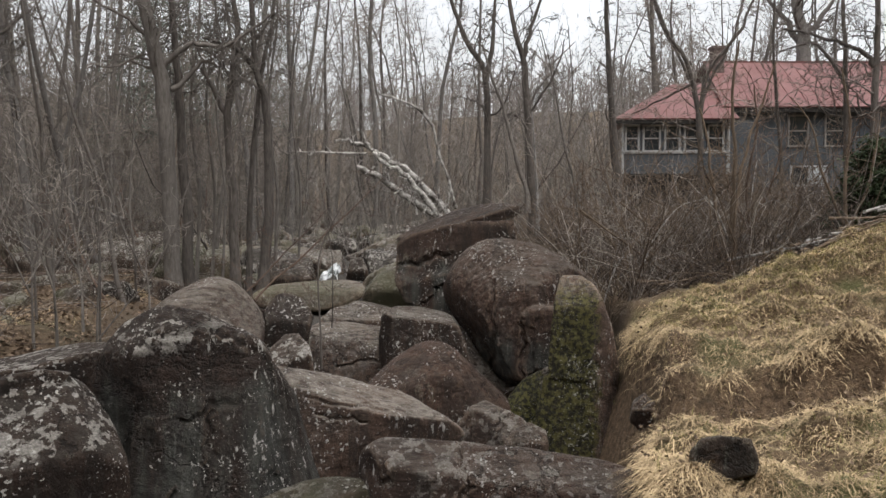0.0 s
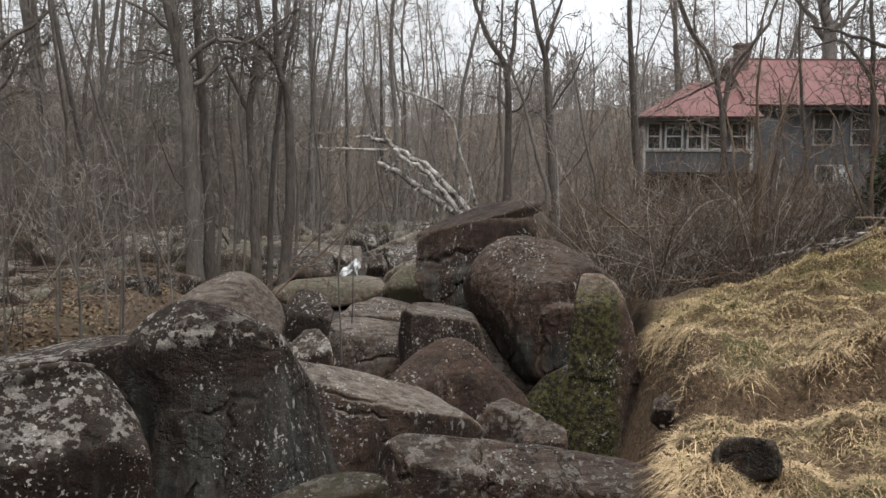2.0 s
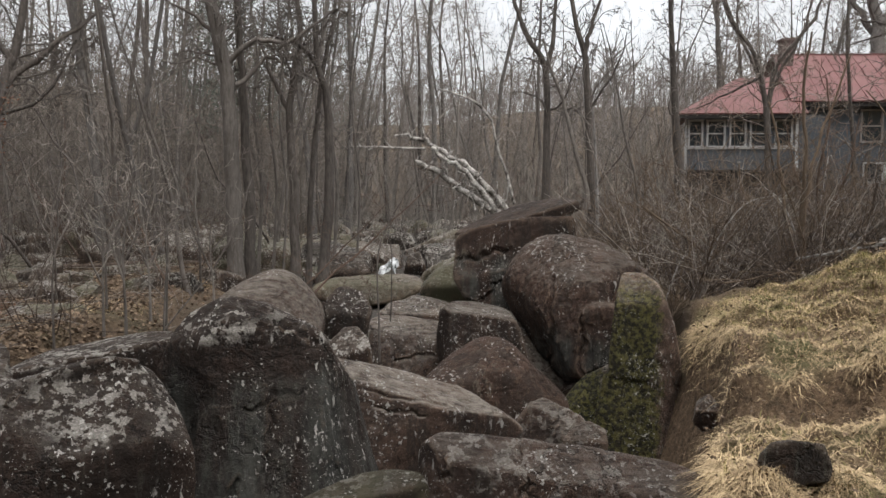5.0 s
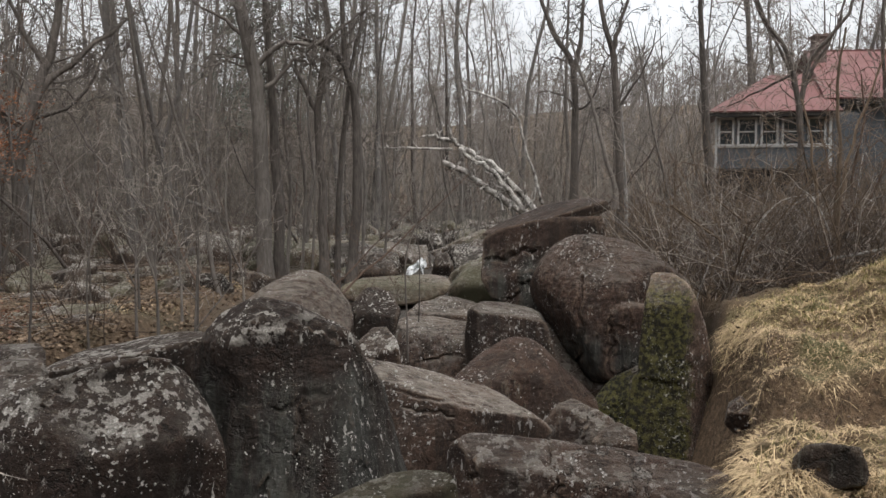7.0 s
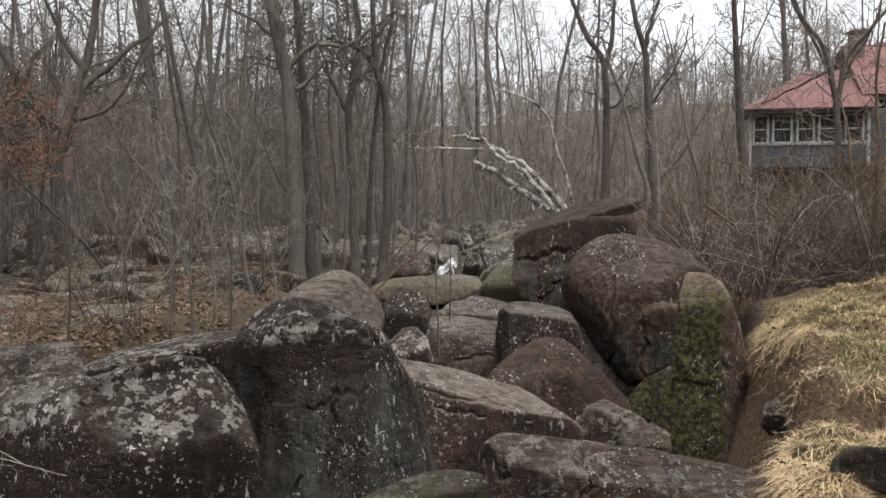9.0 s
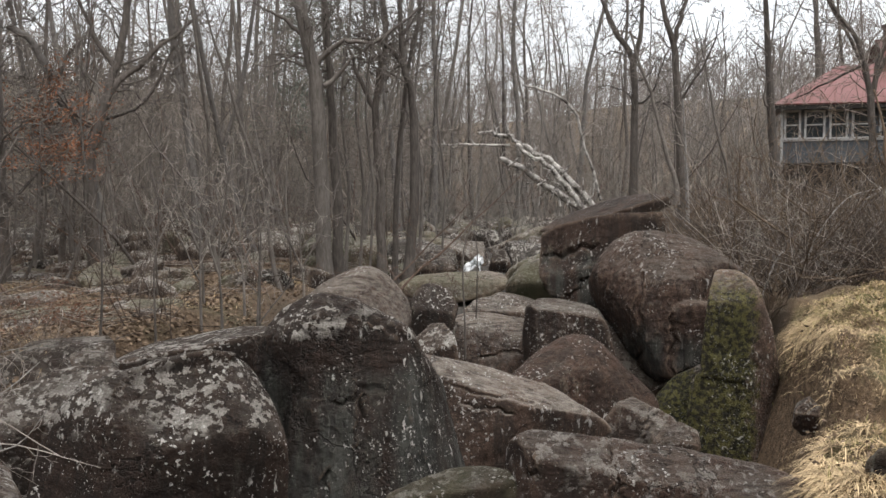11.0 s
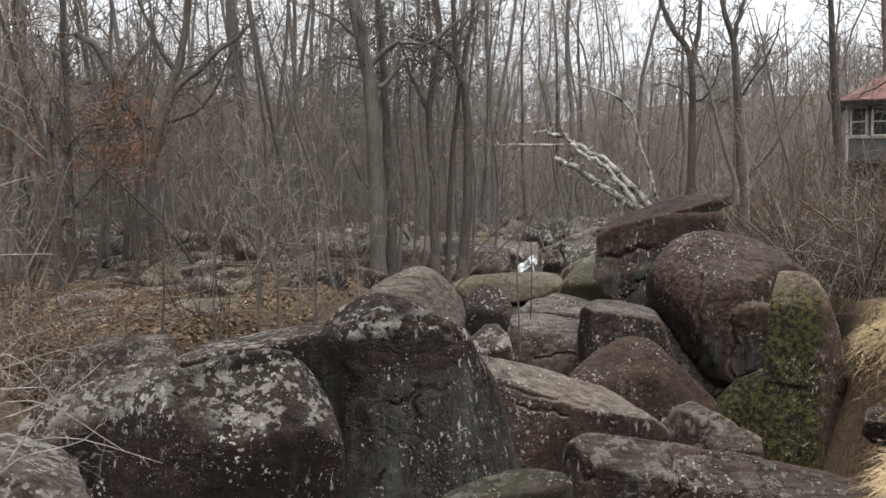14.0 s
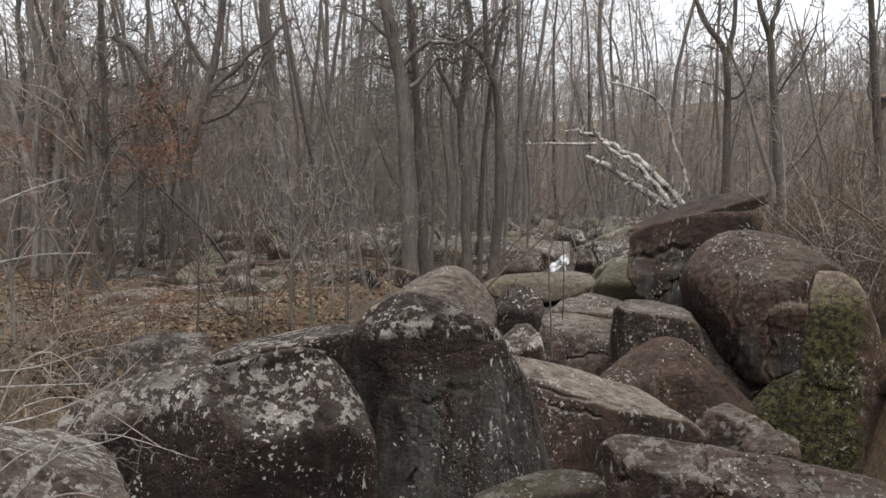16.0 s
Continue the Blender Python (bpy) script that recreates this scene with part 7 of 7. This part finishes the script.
def orange_leaf():
    bm = bmesh.new()
    ring = [bm.verts.new((math.cos(a) * 0.035 * (1 + 0.25 * math.sin(3 * a)), math.sin(a) * 0.024, 0.012 * math.cos(2 * a) + 0.02)) for a in [k * math.pi / 6 for k in range(12)]]
    bm.faces.new(ring)
    bmesh.ops.solidify(bm, geom=bm.faces[:], thickness=0.003)
    ob = part("leaf", bm, ORANGE, None)
    ob.matrix_world = Matrix.Translation((LEAF_X, LEAF_Y, float(land(np.array(LEAF_X), np.array(LEAF_Y))) + 0.12)) @ Matrix.Rotation(0.5, 4, "X")
    tagged(ob, "single bright orange fallen leaf in dry grass", "leaf")


LEAF_X, LEAF_Y = 3.6, 6.1
orange_leaf()


def brush_pile():
    """A heap of pale cut branches on the crest of the bank."""
    rng = np.random.default_rng(66)
    for i in range(12):
        x, y = 6.6 + rng.normal(0, 0.7), 11.3 + rng.normal(0, 0.35)
        z = float(land(np.array(x), np.array(y))) + rng.uniform(0.08, 0.4)
        a = rng.normal(0.25, 0.3)
        way = np.array([math.cos(a), math.sin(a) * 0.6, rng.normal(0.16, 0.06)])
        ln = rng.uniform(0.9, 2.4)
        q = limb(rng, np.array([x, y, z]) - way * ln / 2, way, ln, 5, 0.05, 0.0)
        tb = Tubes()
        tb.add(q, np.linspace(0.028, 0.012, 6) * rng.uniform(0.6, 1.2), 6)
        for k in range(3):
            p, d = path_at(q, rng.uniform(0.3, 0.9))
            tb.add(limb(rng, p, side_way(rng, d, 0.7), rng.uniform(0.2, 0.6), 2, 0.15, 0), (0.008, 0.006, 0.003), 3)
        tagged(tb.build("cut_branch", BARK_WHITE if i % 3 else BARK_TAN), "pale cut branch on a brush pile", "branch", "brush pile on the bank")


brush_pile()


def litter():
    rng = np.random.default_rng(8)
    n = 105000
    y = 6.5 + 24 * rng.random(n) ** 2.0
    x = -0.95 * y + rng.random(n) * (0.95 * y - 1.9)
    ok = (zones(x, y)[0] < 0.35) & (np.sin(x * 1.7 + y) * np.sin(y * 1.5 - 0.4 * x) + 0.6 * np.sin(4.3 * x) * np.sin(3.9 * y) > -1.25 + 1.1 * rng.random(n))
    x, y = x[ok], y[ok]
    n = len(x)
    c = np.stack([x, y, land(x, y) + rng.uniform(0.005, 0.05, n)], 1)
    a = rng.normal(0, 1, (n, 3)) * np.array([1, 1, 0.35])
    a /= np.linalg.norm(a, axis=1)[:, None]
    b = np.cross(a, rng.normal(0, 1, (n, 3)) * np.array([0.4, 0.4, 1]))
    b /= np.linalg.norm(b, axis=1)[:, None]
    s = rng.uniform(0.015, 0.042, n)[:, None]
    v = np.stack([c - a * s, c + b * s * 0.6, c + a * s, c - b * s * 0.6], 1).reshape(-1, 3)
    f = np.arange(n)[:, None] * 4 + np.arange(4)[None]
    tagged(quads("leaf_litter", v, f, DEAD_LEAF), "fallen dead leaves on the woodland floor", "leaves", kind="stuff")


litter()
